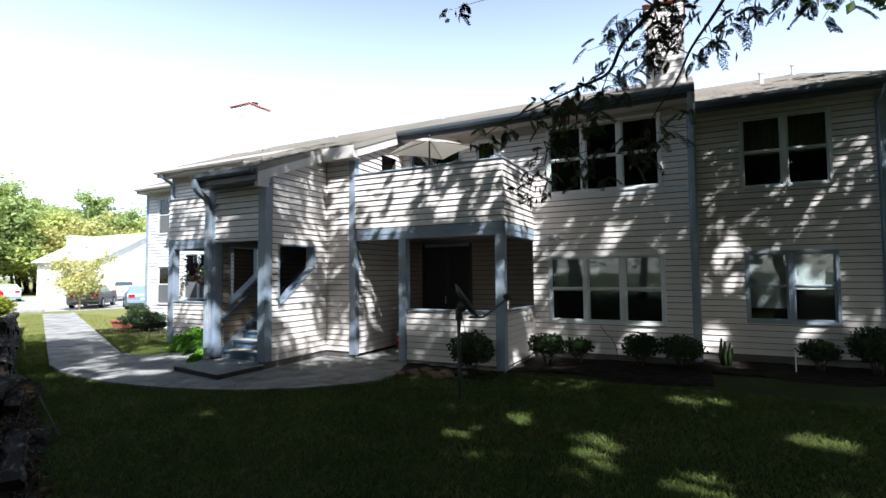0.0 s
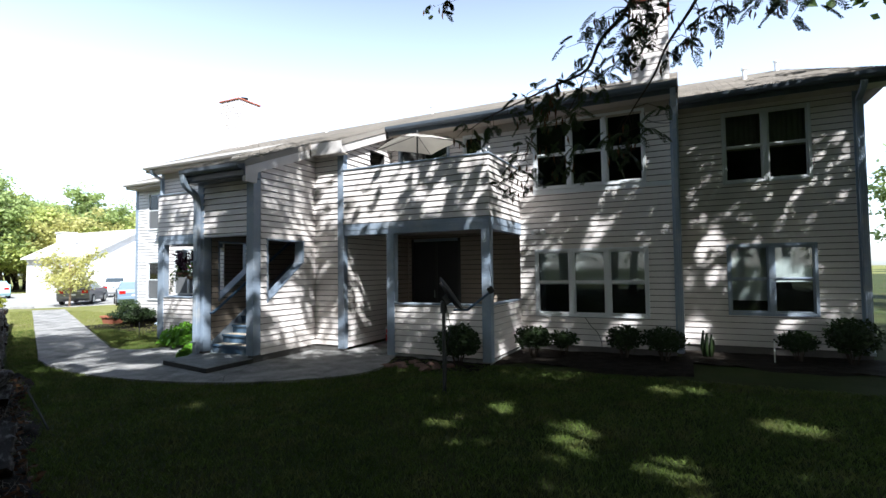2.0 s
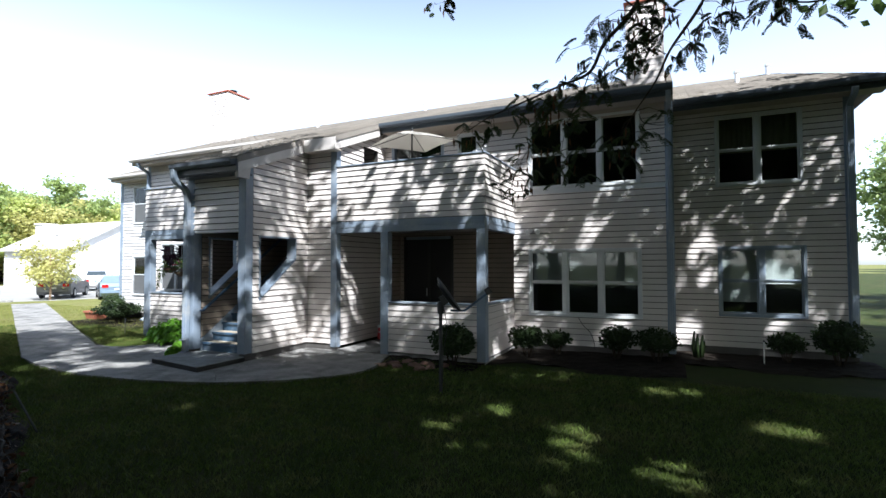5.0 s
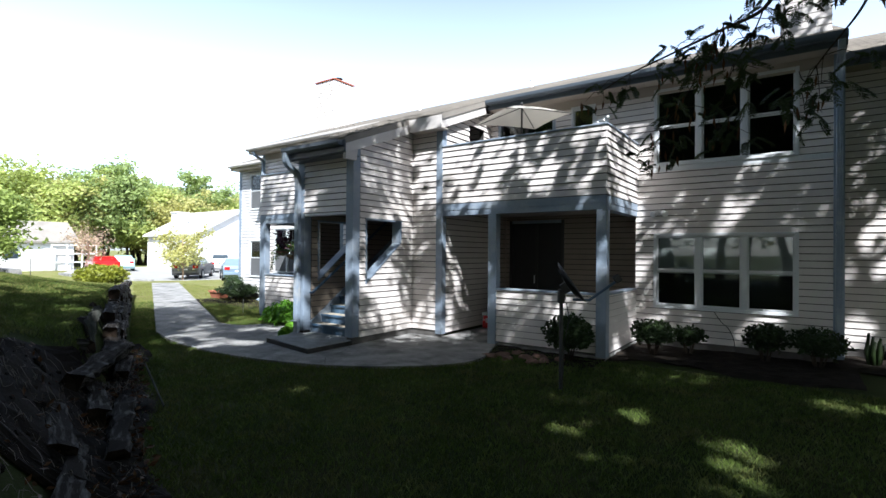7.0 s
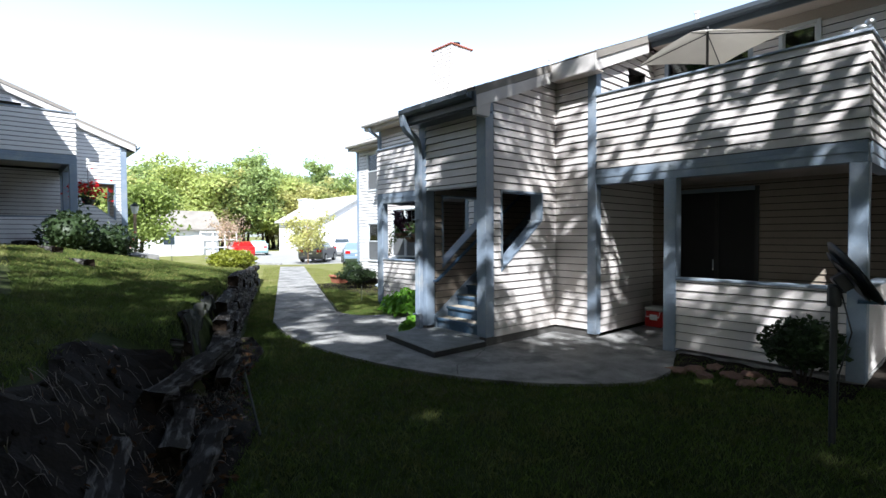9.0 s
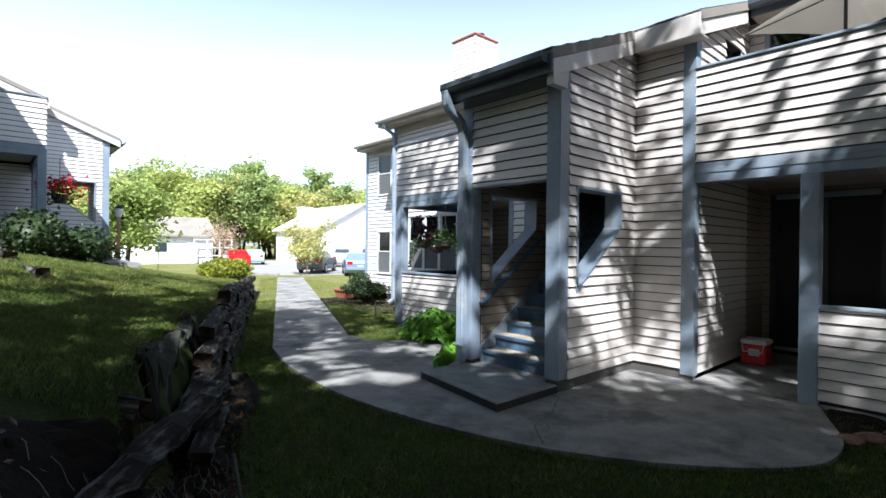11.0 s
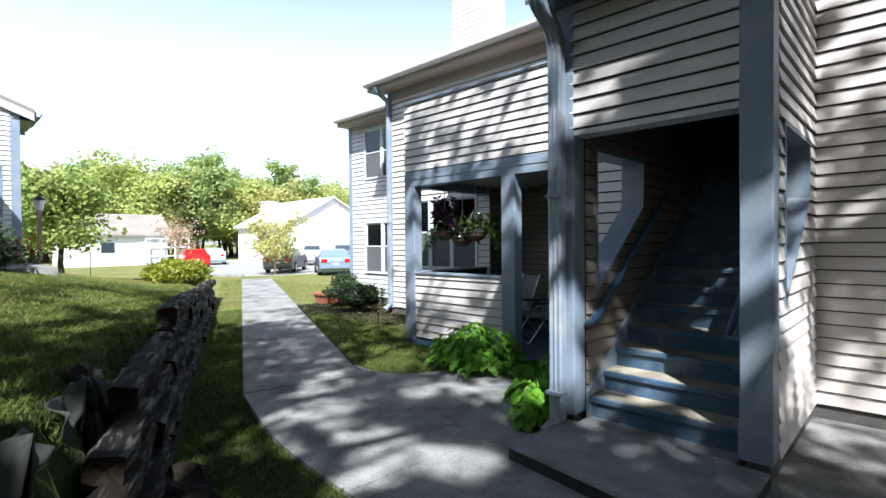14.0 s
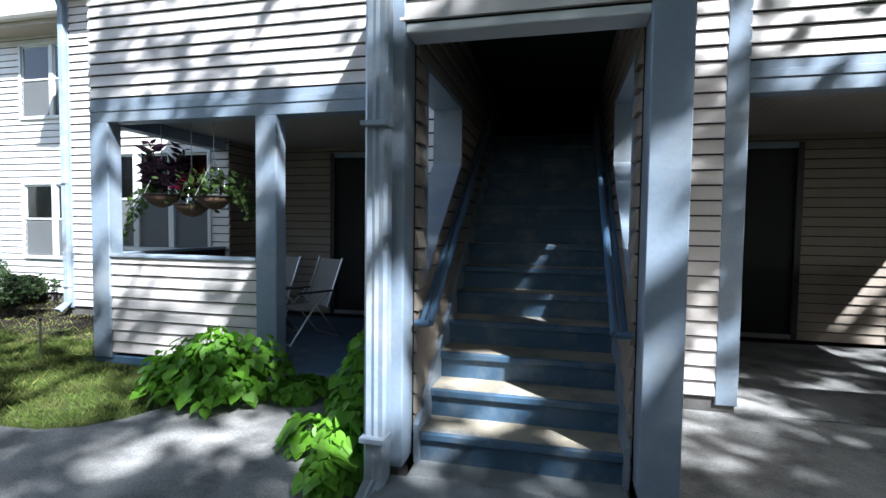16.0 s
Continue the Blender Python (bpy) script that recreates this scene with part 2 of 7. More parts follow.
# Lighter shingle copy: the blown-out sunlight on the far roof is in the colour.
M_SUNLITROOF = mat("sunlit_shingle", (0.55, 0.54, 0.52), 0.9, vary=0.1, scale=1.2, fine=30, bump=0.2)
M_CANVAS = mat("canvas", (0.55, 0.53, 0.49), 0.85, vary=0.07, scale=3, fine=90, bump=0.15)
M_SLING = mat("chair_sling", (0.24, 0.23, 0.215), 0.8, vary=0.1, scale=5, fine=120, bump=0.2)
M_RED = mat("red_plastic", (0.55, 0.02, 0.02), 0.35, vary=0.05, scale=3, fine=30, bump=0.02)
M_WHITE = mat("white_plastic", (0.75, 0.75, 0.74), 0.4, vary=0.05, scale=3, fine=30, bump=0.02)
M_ROCK = mat("red_stone", (0.22, 0.13, 0.10), 0.9, vary=0.3, scale=4, fine=50, bump=0.6)
M_TYRE = mat("tyre_rubber", (0.02, 0.02, 0.02), 0.85, vary=0.1, scale=8, fine=60, bump=0.2)
M_CARGLASS = mat("car_glass", (0.03, 0.045, 0.055), 0.08, vary=0.05, scale=2, fine=20, bump=0)
M_LAMPR = mat("tail_lamp_red", (0.45, 0.01, 0.01), 0.2, vary=0.05, scale=5, fine=30, bump=0)


def paint(name, col):
    return mat(name, col, 0.3, 0.15, vary=0.05, scale=2, fine=40, bump=0.01, coat=0.8)


# ---- building blocks ----
def link(name, bm, material, parent=None, label="", smooth=False, m=None):
    me = bpy.data.meshes.new(name)
    bmesh.ops.recalc_face_normals(bm, faces=bm.faces)
    bm.to_mesh(me)
    bm.free()
    for mm in (material if isinstance(material, (list, tuple)) else (material,)):
        me.materials.append(mm)
    if smooth:
        for p in me.polygons:
            p.use_smooth = True
    ob = new(name, me)
    if parent is not None:
        ob.parent = parent
    if m is not None:
        ob.matrix_basis = m
    if label:
        ob["label"] = label
    return ob


def part(name, bm, material, parent, label="", smooth=False, m=None):
    return link(name, bm, material, parent, label, smooth, m)


def thing(name, label, category, m=None, group="", kind=""):
    ob = new(name)
    if m is not None:
        ob.matrix_basis = m
    return tagged(ob, label, category, group, kind)


def box(bm, x0, x1, y0, y1, z0, z1, r=0.0):
    t = bmesh.new()
    bmesh.ops.create_cube(t, size=1)
    for v in t.verts:
        v.co = Vector((x0 if v.co.x < 0 else x1, y0 if v.co.y < 0 else y1, z0 if v.co.z < 0 else z1))
    if r:
        bmesh.ops.bevel(t, geom=t.edges[:], offset=r, segments=1, affect="EDGES", profile=0.5)
    absorb(bm, t)
    return bm


def absorb(bm, t, m=None, mi=None):
    vs = {}
    for v in t.verts:
        vs[v] = bm.verts.new(m @ v.co if m else v.co)
    for f in t.faces:
        try:
            g = bm.faces.new([vs[v] for v in f.verts])
            g.material_index = f.material_index if mi is None else mi
        except ValueError:
            pass
    t.free()


def bx(x0, x1, y0, y1, z0, z1, r=0.0):
    return box(bmesh.new(), x0, x1, y0, y1, z0, z1, r)


def prism(bm, poly, a, b, axis="x"):
    """A polygon in the two other axes, pushed from a to b along axis."""
    def p(u, v, w):
        return {"x": (w, u, v), "y": (u, w, v), "z": (u, v, w)}[axis]
    lo = [bm.verts.new(p(u, v, a)) for u, v in poly]
    hi = [bm.verts.new(p(u, v, b)) for u, v in poly]
    bm.faces.new(lo), bm.faces.new(hi[::-1])
    for i in range(len(poly)):
        j = (i + 1) % len(poly)
        bm.faces.new((lo[i], lo[j], hi[j], hi[i]))
    return bm


def tube(bm, pts, radii, n=8, flat=1.0):
    """A bent round bar through pts; radii one number or one for each point."""
    pts = [Vector(p) for p in pts]
    if not isinstance(radii, (list, tuple)):
        radii = [radii] * len(pts)
    rings = []
    for i, p in enumerate(pts):
        d = (pts[min(i + 1, len(pts) - 1)] - pts[max(i - 1, 0)]).normalized()
        up = Vector((0, 0, 1)) if abs(d.z) < 0.9 else Vector((1, 0, 0))
        a = d.cross(up).normalized()
        b = a.cross(d)
        rings.append([bm.verts.new(p + (a * math.cos(k * math.tau / n) + b * math.sin(k * math.tau / n) * flat) * radii[i]) for k in range(n)])
    for r, s in zip(rings, rings[1:]):
        for k in range(n):
            bm.faces.new((r[k], r[(k + 1) % n], s[(k + 1) % n], s[k]))
    bm.faces.new(rings[0][::-1]), bm.faces.new(rings[-1])
    return bm


def lathe(bm, prof, n=20, m=None):
    """A profile of (radius, height) turned about z."""
    m = m or Matrix()
    rings = [[bm.verts.new(m @ Vector((r * math.cos(k * math.tau / n), r * math.sin(k * math.tau / n), z))) for k in range(n)] for r, z in prof]
    for r, s in zip(rings, rings[1:]):
        for k in range(n):
            bm.faces.new((r[k], r[(k + 1) % n], s[(k + 1) % n], s[k]))
    bm.faces.new(rings[0][::-1]), bm.faces.new(rings[-1])
    return bm


def raw(name, verts, faces, material, parent=None, label=""):
    me = bpy.data.meshes.new(name)
    me.from_pydata(verts, [], faces)
    me.materials.append(material)
    ob = new(name, me)
    if parent is not None:
        ob.parent = parent
    if label:
        ob["label"] = label
    return ob


def leaves(name, centres, size, material, parent, rng, droop=0.0, aspect=1.6, label="", fold=True):
    """Many small pointed leaves, each two triangles bent along the midrib."""
    verts, faces = [], []
    for c in centres:
        d = rng.normal(size=3)
        d[2] = d[2] * 0.6 - droop
        d /= np.linalg.norm(d) + 1e-6
        s = np.cross(d, rng.normal(size=3))
        s /= np.linalg.norm(s) + 1e-6
        n = np.cross(d, s)
        w = size * rng.uniform(0.6, 1.3)
        i = len(verts)
        verts += [tuple(c), tuple(c + d * w * aspect * 0.5 + s * w * 0.5 + n * w * 0.12), tuple(c + d * w * aspect), tuple(c + d * w * aspect * 0.5 - s * w * 0.5 + n * w * 0.12)]
        faces += [(i, i + 1, i + 2), (i, i + 2, i + 3)]
    ob = raw(name, verts, faces, material, parent, label)
    if parent is not None:
        ob["kind"] = "stuff"
    return ob


PITCH = 0.121


def spans(u0, u1, z, holes, top):
    """The stretches of a wall from u0 to u1 that are solid at height z. holes: convex outlines; top: (u, z) line, or None."""
    if top:
        (ua, za), (ub, zb) = top
        if z > max(za, zb):
            return []
        if z > min(za, zb):
            uc = ua + (z - za) / (zb - za) * (ub - ua)
            if za < zb:
                u0 = max(u0, uc)
            else:
                u1 = min(u1, uc)
    out = [(u0, u1)]
    for h in holes:
        xs = []
        for (a, b), (c, d) in zip(h, h[1:] + h[:1]):
            if (b - z) * (d - z) <= 0 and b != d:
                xs.append(a + (z - b) / (d - b) * (c - a))
        if len(xs) >= 2:
            a, b = min(xs), max(xs)
            out = [s for p, q in out for s in ((p, min(q, a)), (max(p, b), q)) if s[1] - s[0] > 0.004]
    return out


def clad(root, name, origin, along, out, u0, u1, z0, z1, holes=(), top=None, pieces=True, thick=0.12, boards=True, core_mat=None, board_mat=None, label="beige vinyl clapboard wall"):
    """A wall in the plane through origin, running along, facing out: a solid core with its holes, and lapped boards on it."""
    o, a, n = Vector(origin), Vector(along), Vector(out)
    holes = [list(h) for h in holes]

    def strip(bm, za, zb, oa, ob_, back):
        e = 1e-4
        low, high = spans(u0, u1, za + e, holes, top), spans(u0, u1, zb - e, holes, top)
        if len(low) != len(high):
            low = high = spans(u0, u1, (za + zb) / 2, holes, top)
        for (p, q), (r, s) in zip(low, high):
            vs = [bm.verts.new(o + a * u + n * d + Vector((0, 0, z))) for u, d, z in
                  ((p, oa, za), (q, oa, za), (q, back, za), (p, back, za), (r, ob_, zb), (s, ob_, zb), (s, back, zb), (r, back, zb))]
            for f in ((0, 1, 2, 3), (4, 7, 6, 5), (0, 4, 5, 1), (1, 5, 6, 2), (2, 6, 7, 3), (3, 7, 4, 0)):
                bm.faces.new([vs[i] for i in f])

    cuts = sorted({z0, z1, *[z for h in holes for _, z in h if z0 < z < z1], *([z for _, z in top if z0 < z < z1] if top else [])})
    # Boarded walls get a near-black core, seen in the lap gaps as shadow.
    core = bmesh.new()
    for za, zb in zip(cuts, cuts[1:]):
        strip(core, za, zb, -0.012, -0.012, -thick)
    wall = link(name, core, M_FOUND if not boards else (core_mat or M_LAPSHADE), root, label)
    if root is None:
        tagged(wall, label, "wall", kind="structure")
    if not boards:
        return wall
    joined = bmesh.new()
    k, z = 0, z0
    while z < z1 - 0.004:
        zt = min(z + PITCH, z1)
        # Each board starts 14 mm up, baring the core as a painted shadow line.
        cc = [z + 0.014] + [c for c in cuts if z + 0.018 < c < zt - 0.003] + [zt]
        bm = bmesh.new()
        for za, zb in zip(cc, cc[1:]):
            strip(bm, za, zb, 0.026 - 0.024 * (za - z) / PITCH, 0.026 - 0.024 * (zb - z) / PITCH, -0.004)
        if bm.faces:
            if pieces:
                link("board", bm, board_mat or M_SIDING, wall)
                bm = None
            else:
                absorb(joined, bm)
                bm = None
        if bm:
            bm.free()
        z = zt
    if not pieces:
        b = link("siding", joined, board_mat or M_SIDING_J, wall)
        b["kind"] = "stuff"
    else:
        joined.free()
    return wall


def rect(a, b, c, d):
    return [(a, c), (b, c), (b, d), (a, d)]


# ---- the apartment building ----
FY, RY, PY, TY = 10.43, 11.40, 8.43, 6.65
TX0, TX1 = -8.80, -7.22
WX0, WX1 = -9.47, -6.42
SLOPE = 0.395
X = (1, 0, 0)
Y = (0, 1, 0)


def roof_z(y):
    return 5.23 + SLOPE * (y - 10.05)


def struct(ob, label, category):
    return tagged(ob, label, category, kind="structure")


def trim(root, name, *b, r=0.006, mat_=None, label="blue-grey painted trim board"):
    ob = link(name, bx(*b, r=r), mat_ or M_TRIM, root)
    if root is None:
        struct(ob, label, "trim")
    return ob


def window(name, x0, x1, z0, z1, y, bays, label, upper="blind", lower="dark", white=True):
    """Double-hung windows side by side in a wall that faces -y: frame, mullions, sash rails, panes, what hangs behind."""
    w = thing(name, label, "window", kind="structure")
    fm = M_TRIMW if white else M_TRIM
    fw, d0, d1 = 0.06, y - 0.035, y + 0.07
    part("window_frame", bx(x0 - fw, x0, d0, d1, z0 - fw, z1 + fw, 0.006), fm, w)
    part("window_frame", bx(x1, x1 + fw, d0, d1, z0 - fw, z1 + fw, 0.006), fm, w)
    part("window_frame", bx(x0, x1, d0, d1, z1, z1 + fw, 0.006), fm, w)
    part("window_sill", bx(x0, x1, d0 - 0.015, d1, z0 - fw, z0, 0.006), fm, w)
    step = (x1 - x0) / bays
    zm = (z0 + z1) / 2 + 0.01
    for k in range(bays):
        a, b = x0 + k * step, x0 + (k + 1) * step
        if k:
            part("mullion", bx(a - 0.05, a + 0.05, d0 + 0.005, d1, z0, z1, 0.005), fm, w)
        a, b = a + (0.05 if k else 0.0), b - (0.05 if k < bays - 1 else 0.0)
        for nm, za, zb, dd in (("upper_sash", zm, z1, 0.0), ("lower_sash", z0, zm, 0.025)):
            bm = bmesh.new()
            s, p0, p1 = 0.026, y - 0.005 + dd, y + 0.02 + dd
            for q in ((a, a + s, za, zb), (b - s, b, za, zb), (a + s, b - s, za, za + 0.035), (a + s, b - s, zb - 0.03, zb)):
                box(bm, q[0], q[1], p0, p1, q[2], q[3], 0.004)
            sash = part(nm, bm, fm, w)
            g = part("pane", bx(a + s, b - s, p0 + 0.010, p0 + 0.014, za + 0.035, zb - 0.03), M_GLASS, sash)
            g.visible_shadow = False
            if nm == "lower_sash" and lower == "screen":
                part("insect_screen", bx(a + 0.01, b - 0.01, p0 - 0.012, p0 - 0.009, za + 0.01, zb - 0.01), M_MESH, sash)
        if upper == "blind":
            bm, z = bmesh.new(), z1 - 0.02
            low = zm - 0.04 if lower != "half" else (zm - 0.42 if k == 0 else zm - 0.05)
            while z > low:
                prism(bm, [(y + 0.100, z - 0.020), (y + 0.112, z), (y + 0.114, z), (y + 0.102, z - 0.022)], a + 0.02, b - 0.02, "x")
                z -= 0.021
            part("blind", bm, M_BLIND, w, "pale horizontal slat blind")
        elif upper == "curtain":
            bm, n = bmesh.new(), 24
            pts = [(a + (b - a) * i / n, y + 0.14 + 0.02 * math.sin(i * 1.9 + k)) for i in range(n + 1)]
            prism(bm, pts + [(p, q + 0.006) for p, q in pts[::-1]], zm - 0.05, z1, "z")
            part("curtain", bm, M_CURTAIN, w, "tan cloth curtain")
    # Room box coloured near-black, so its darkness is not left to the light.
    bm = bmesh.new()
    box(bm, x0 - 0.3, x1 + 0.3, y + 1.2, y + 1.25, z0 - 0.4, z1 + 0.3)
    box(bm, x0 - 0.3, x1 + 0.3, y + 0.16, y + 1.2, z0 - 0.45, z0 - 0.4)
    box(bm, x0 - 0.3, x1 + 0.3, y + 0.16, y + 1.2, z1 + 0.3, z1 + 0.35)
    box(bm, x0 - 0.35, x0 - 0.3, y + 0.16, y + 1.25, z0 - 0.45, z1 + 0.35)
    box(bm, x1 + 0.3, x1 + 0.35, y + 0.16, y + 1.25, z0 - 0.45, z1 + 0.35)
    part("room_behind", bm, M_UNLIT, w, "dark room behind the glass")
    return w


def shingles(root, name, x0, x1, ya, yb, zfun, label, hip=None, tabs=True):
    """A pitched roof slab that rises with y, with courses of tabs laid on it."""
    bm = bmesh.new()
    e0 = (hip[0] if hip else x1)
    vs = [bm.verts.new(p) for p in ((x0, ya, zfun(ya) - 0.12), (x1, ya, zfun(ya) - 0.12), (e0, yb, zfun(yb) - 0.12), (x0, yb, zfun(yb) - 0.12),
                                    (x0, ya, zfun(ya)), (x1, ya, zfun(ya)), (e0, yb, zfun(yb)), (x0, yb, zfun(yb)))]
    for f in ((0, 1, 2, 3), (4, 7, 6, 5), (0, 4, 5, 1), (1, 5, 6, 2), (2, 6, 7, 3), (3, 7, 4, 0)):
        bm.faces.new([vs[i] for i in f])
    roof = link(name, bm, M_SHINGLE, root, label)
    if root is None:
        struct(roof, label, "roof")
    if tabs:
        rng = np.random.default_rng(5)
        verts, faces = [], []
        y, row = ya - 0.02, 0
        while y < yb - 0.1:
            f = (y - ya) / (yb - ya)
            xe = x1 + (e0 - x1) * max(f, 0)
            x = x0 - (row % 2) * 0.15
            while x < xe:
                a, b = max(x + 0.006, x0), min(x + 0.30, xe)
                if b - a > 0.05:
                    h0, h1 = zfun(y) + 0.012 + rng.uniform(0, 0.004), zfun(y + 0.15) + 0.003
                    i = len(verts)
                    verts += [(a, y, h0), (b, y, h0), (b, y + 0.15, h1), (a, y + 0.15, h1), (a, y, h0 - 0.012), (b, y, h0 - 0.012)]
                    faces += [(i, i + 1, i + 2, i + 3), (i, i + 4, i + 5, i + 1)]
                x += 0.305
            y += 0.143
            row += 1
        t = raw("shingle_tabs", verts, faces, M_SHINGLE, roof)
        t["kind"] = "stuff"
    return roof


def gutter(root, name, x0, x1, y, z, label="dark metal eaves gutter", pale=False):
    bm = bmesh.new()
    prism(bm, [(y, z), (y - 0.10, z + 0.005), (y - 0.125, z + 0.05), (y - 0.125, z + 0.115), (y - 0.115, z + 0.115), (y - 0.113, z + 0.055), (y - 0.095, z + 0.015), (y - 0.008, z + 0.012), (y - 0.008, z + 0.115), (y, z + 0.115)], x0, x1, "x")
    g = link(name, bm, M_RAKE if pale else M_GUTTER, root, label)
    if root is None:
        tagged(g, label, "gutter")
    return g


def downspout(root, pts, label, shoe=True, w=0.045):
    d = thing("downspout", label, "downspout") if root is None else None
    par = d or root
    bm = bmesh.new()
    P = [Vector(p) for p in pts]
    rings = []
    for i, p in enumerate(P):
        t = (P[min(i + 1, len(P) - 1)] - P[max(i - 1, 0)]).normalized()
        a = Vector((1, 0, 0))
        if abs(t.x) > 0.6:
            a = Vector((0, 0, 1))
        a = (a - t * a.dot(t)).normalized()
        b = t.cross(a)
        ring = []
        for u, v in ((-1, -.6), (-.75, -.85), (-.3, -.75), (0, -.9), (.3, -.75), (.75, -.85), (1, -.6), (1, .7), (-1, .7)):
            ring.append(bm.verts.new(p + a * u * w + b * v * w * -0.9))
        rings.append(ring)
    for r, s in zip(rings, rings[1:]):
        for k in range(len(r)):
            bm.faces.new((r[k], r[(k + 1) % len(r)], s[(k + 1) % len(r)], s[k]))
    bm.faces.new(rings[0]), bm.faces.new(rings[-1])
    part("pipe", bm, M_PIPE, par)
    low = P[-2] if shoe else P[-1]
    for z in (low.z + 0.25, low.z + 1.9):
        part("strap", bx(low.x - w - 0.006, low.x + w + 0.006, low.y - w - 0.004, low.y + w, z, z + 0.025), M_PIPE, par)
    return d


def porch_side(root, x0, x1, posts, rail, side_x, pieces, capz, railz):
    """A balcony with its boarded parapet, the beam and posts under it and the boarded half wall of the patio below."""
    s = 1 if side_x == x1 else -1
    # parapet front and side
    clad(root, "wall_balcony_front", (0, PY, 0), X, (0, -1, 0), x0, x1, 2.655, capz - 0.03, pieces=pieces, label="beige clapboard balcony parapet with sun flecks")
    if s > 0:
        clad(root, "wall_balcony_side", (side_x, 0, 0), Y, (1, 0, 0), PY, FY, 2.655, capz - 0.03, pieces=pieces, label="beige clapboard balcony end parapet")
    else:
        clad(root, "wall_balcony_side", (side_x, 0, 0), Y, (-1, 0, 0), PY, FY, 2.655, capz - 0.03, pieces=pieces, label="beige clapboard balcony end parapet")
    a, b = (x0, x1 + 0.03) if s > 0 else (x0 - 0.03, x1)
    trim(root, "trim_cap", a, b, PY - 0.035, PY + 0.15, capz - 0.03, capz, label="blue-grey cap board along the balcony parapet")
    xs = (side_x - 0.13, side_x + 0.035) if s > 0 else (side_x - 0.035, side_x + 0.13)
    trim(root, "trim_cap", *xs, PY + 0.15, FY - 0.02, capz - 0.03, capz, label="blue-grey cap board along the balcony end")
    # band of wrapped beams with three lips
    for i, (za, zb, dd) in enumerate(((2.41, 2.52, 0.012), (2.52, 2.585, 0.022), (2.585, 2.655, 0.012))):
        trim(root, "trim_beam", x0, x1, PY - dd, PY + 0.16, za, zb, r=0.004, label="blue-grey metal-wrapped beam band under the balcony")
        xs = (side_x - 0.16, side_x + dd) if s > 0 else (side_x - dd, side_x + 0.16)
        trim(root, "trim_beam", *xs, PY + 0.16, FY - 0.02, za, zb, r=0.004, label="blue-grey metal-wrapped beam band at the balcony end")
    # deck and patio ceiling with narrow grooved boards
    bm = bmesh.new()
    lo, hi = (x0, x1 - 0.16) if s > 0 else (x0 + 0.16, x1)
    box(bm, lo, hi, PY + 0.16, FY - 0.02, 2.62, 2.70)
    x = lo
    while root is None and x < hi - 0.01:
        box(bm, x + 0.004, min(x + 0.1, hi), PY + 0.16, FY - 0.02, 2.555, 2.62)
        x += 0.1
    c = link("ceiling_patio", bm, M_SOFFIT, root)
    if root is None:
        struct(c, "grooved beige soffit ceiling of the patio", "ceiling")
    for px0, px1 in posts:
        p = link("porch_post", bx(px0, px1, PY - 0.015, PY + 0.16, -0.12, 2.41, 0.008), M_TRIM, root)
        if root is None:
            tagged(p, "square blue-grey boxed porch post", "post", group="porch posts")
    # half wall
    ra, rb = rail
    clad(root, "wall_patio_front", (0, PY + 0.02, 0), X, (0, -1, 0), ra, rb, -0.07, railz - 0.035, pieces=pieces, label="beige clapboard half wall of the patio")
    trim(root, "trim_cap", ra, rb, PY - 0.02, PY + 0.16, railz - 0.035, railz, label="blue-grey cap on the patio half wall")
    wy1 = FY - 0.02
    ox = side_x - 0.02 * s
    clad(root, "wall_patio_side", (ox, 0, 0), Y, (s, 0, 0), PY + 0.16, wy1, -0.07, railz - 0.035, pieces=pieces, label="beige clapboard half wall at the patio end")
    xs = sorted((ox + 0.03 * s, ox - 0.14 * s))
    trim(root, "trim_cap", *xs, PY + 0.16, wy1, railz - 0.035, railz, label="blue-grey cap on the patio end wall")


TRI = [(6.98, 1.01), (8.04, 1.84), (8.05, 2.31), (6.97, 2.31)]


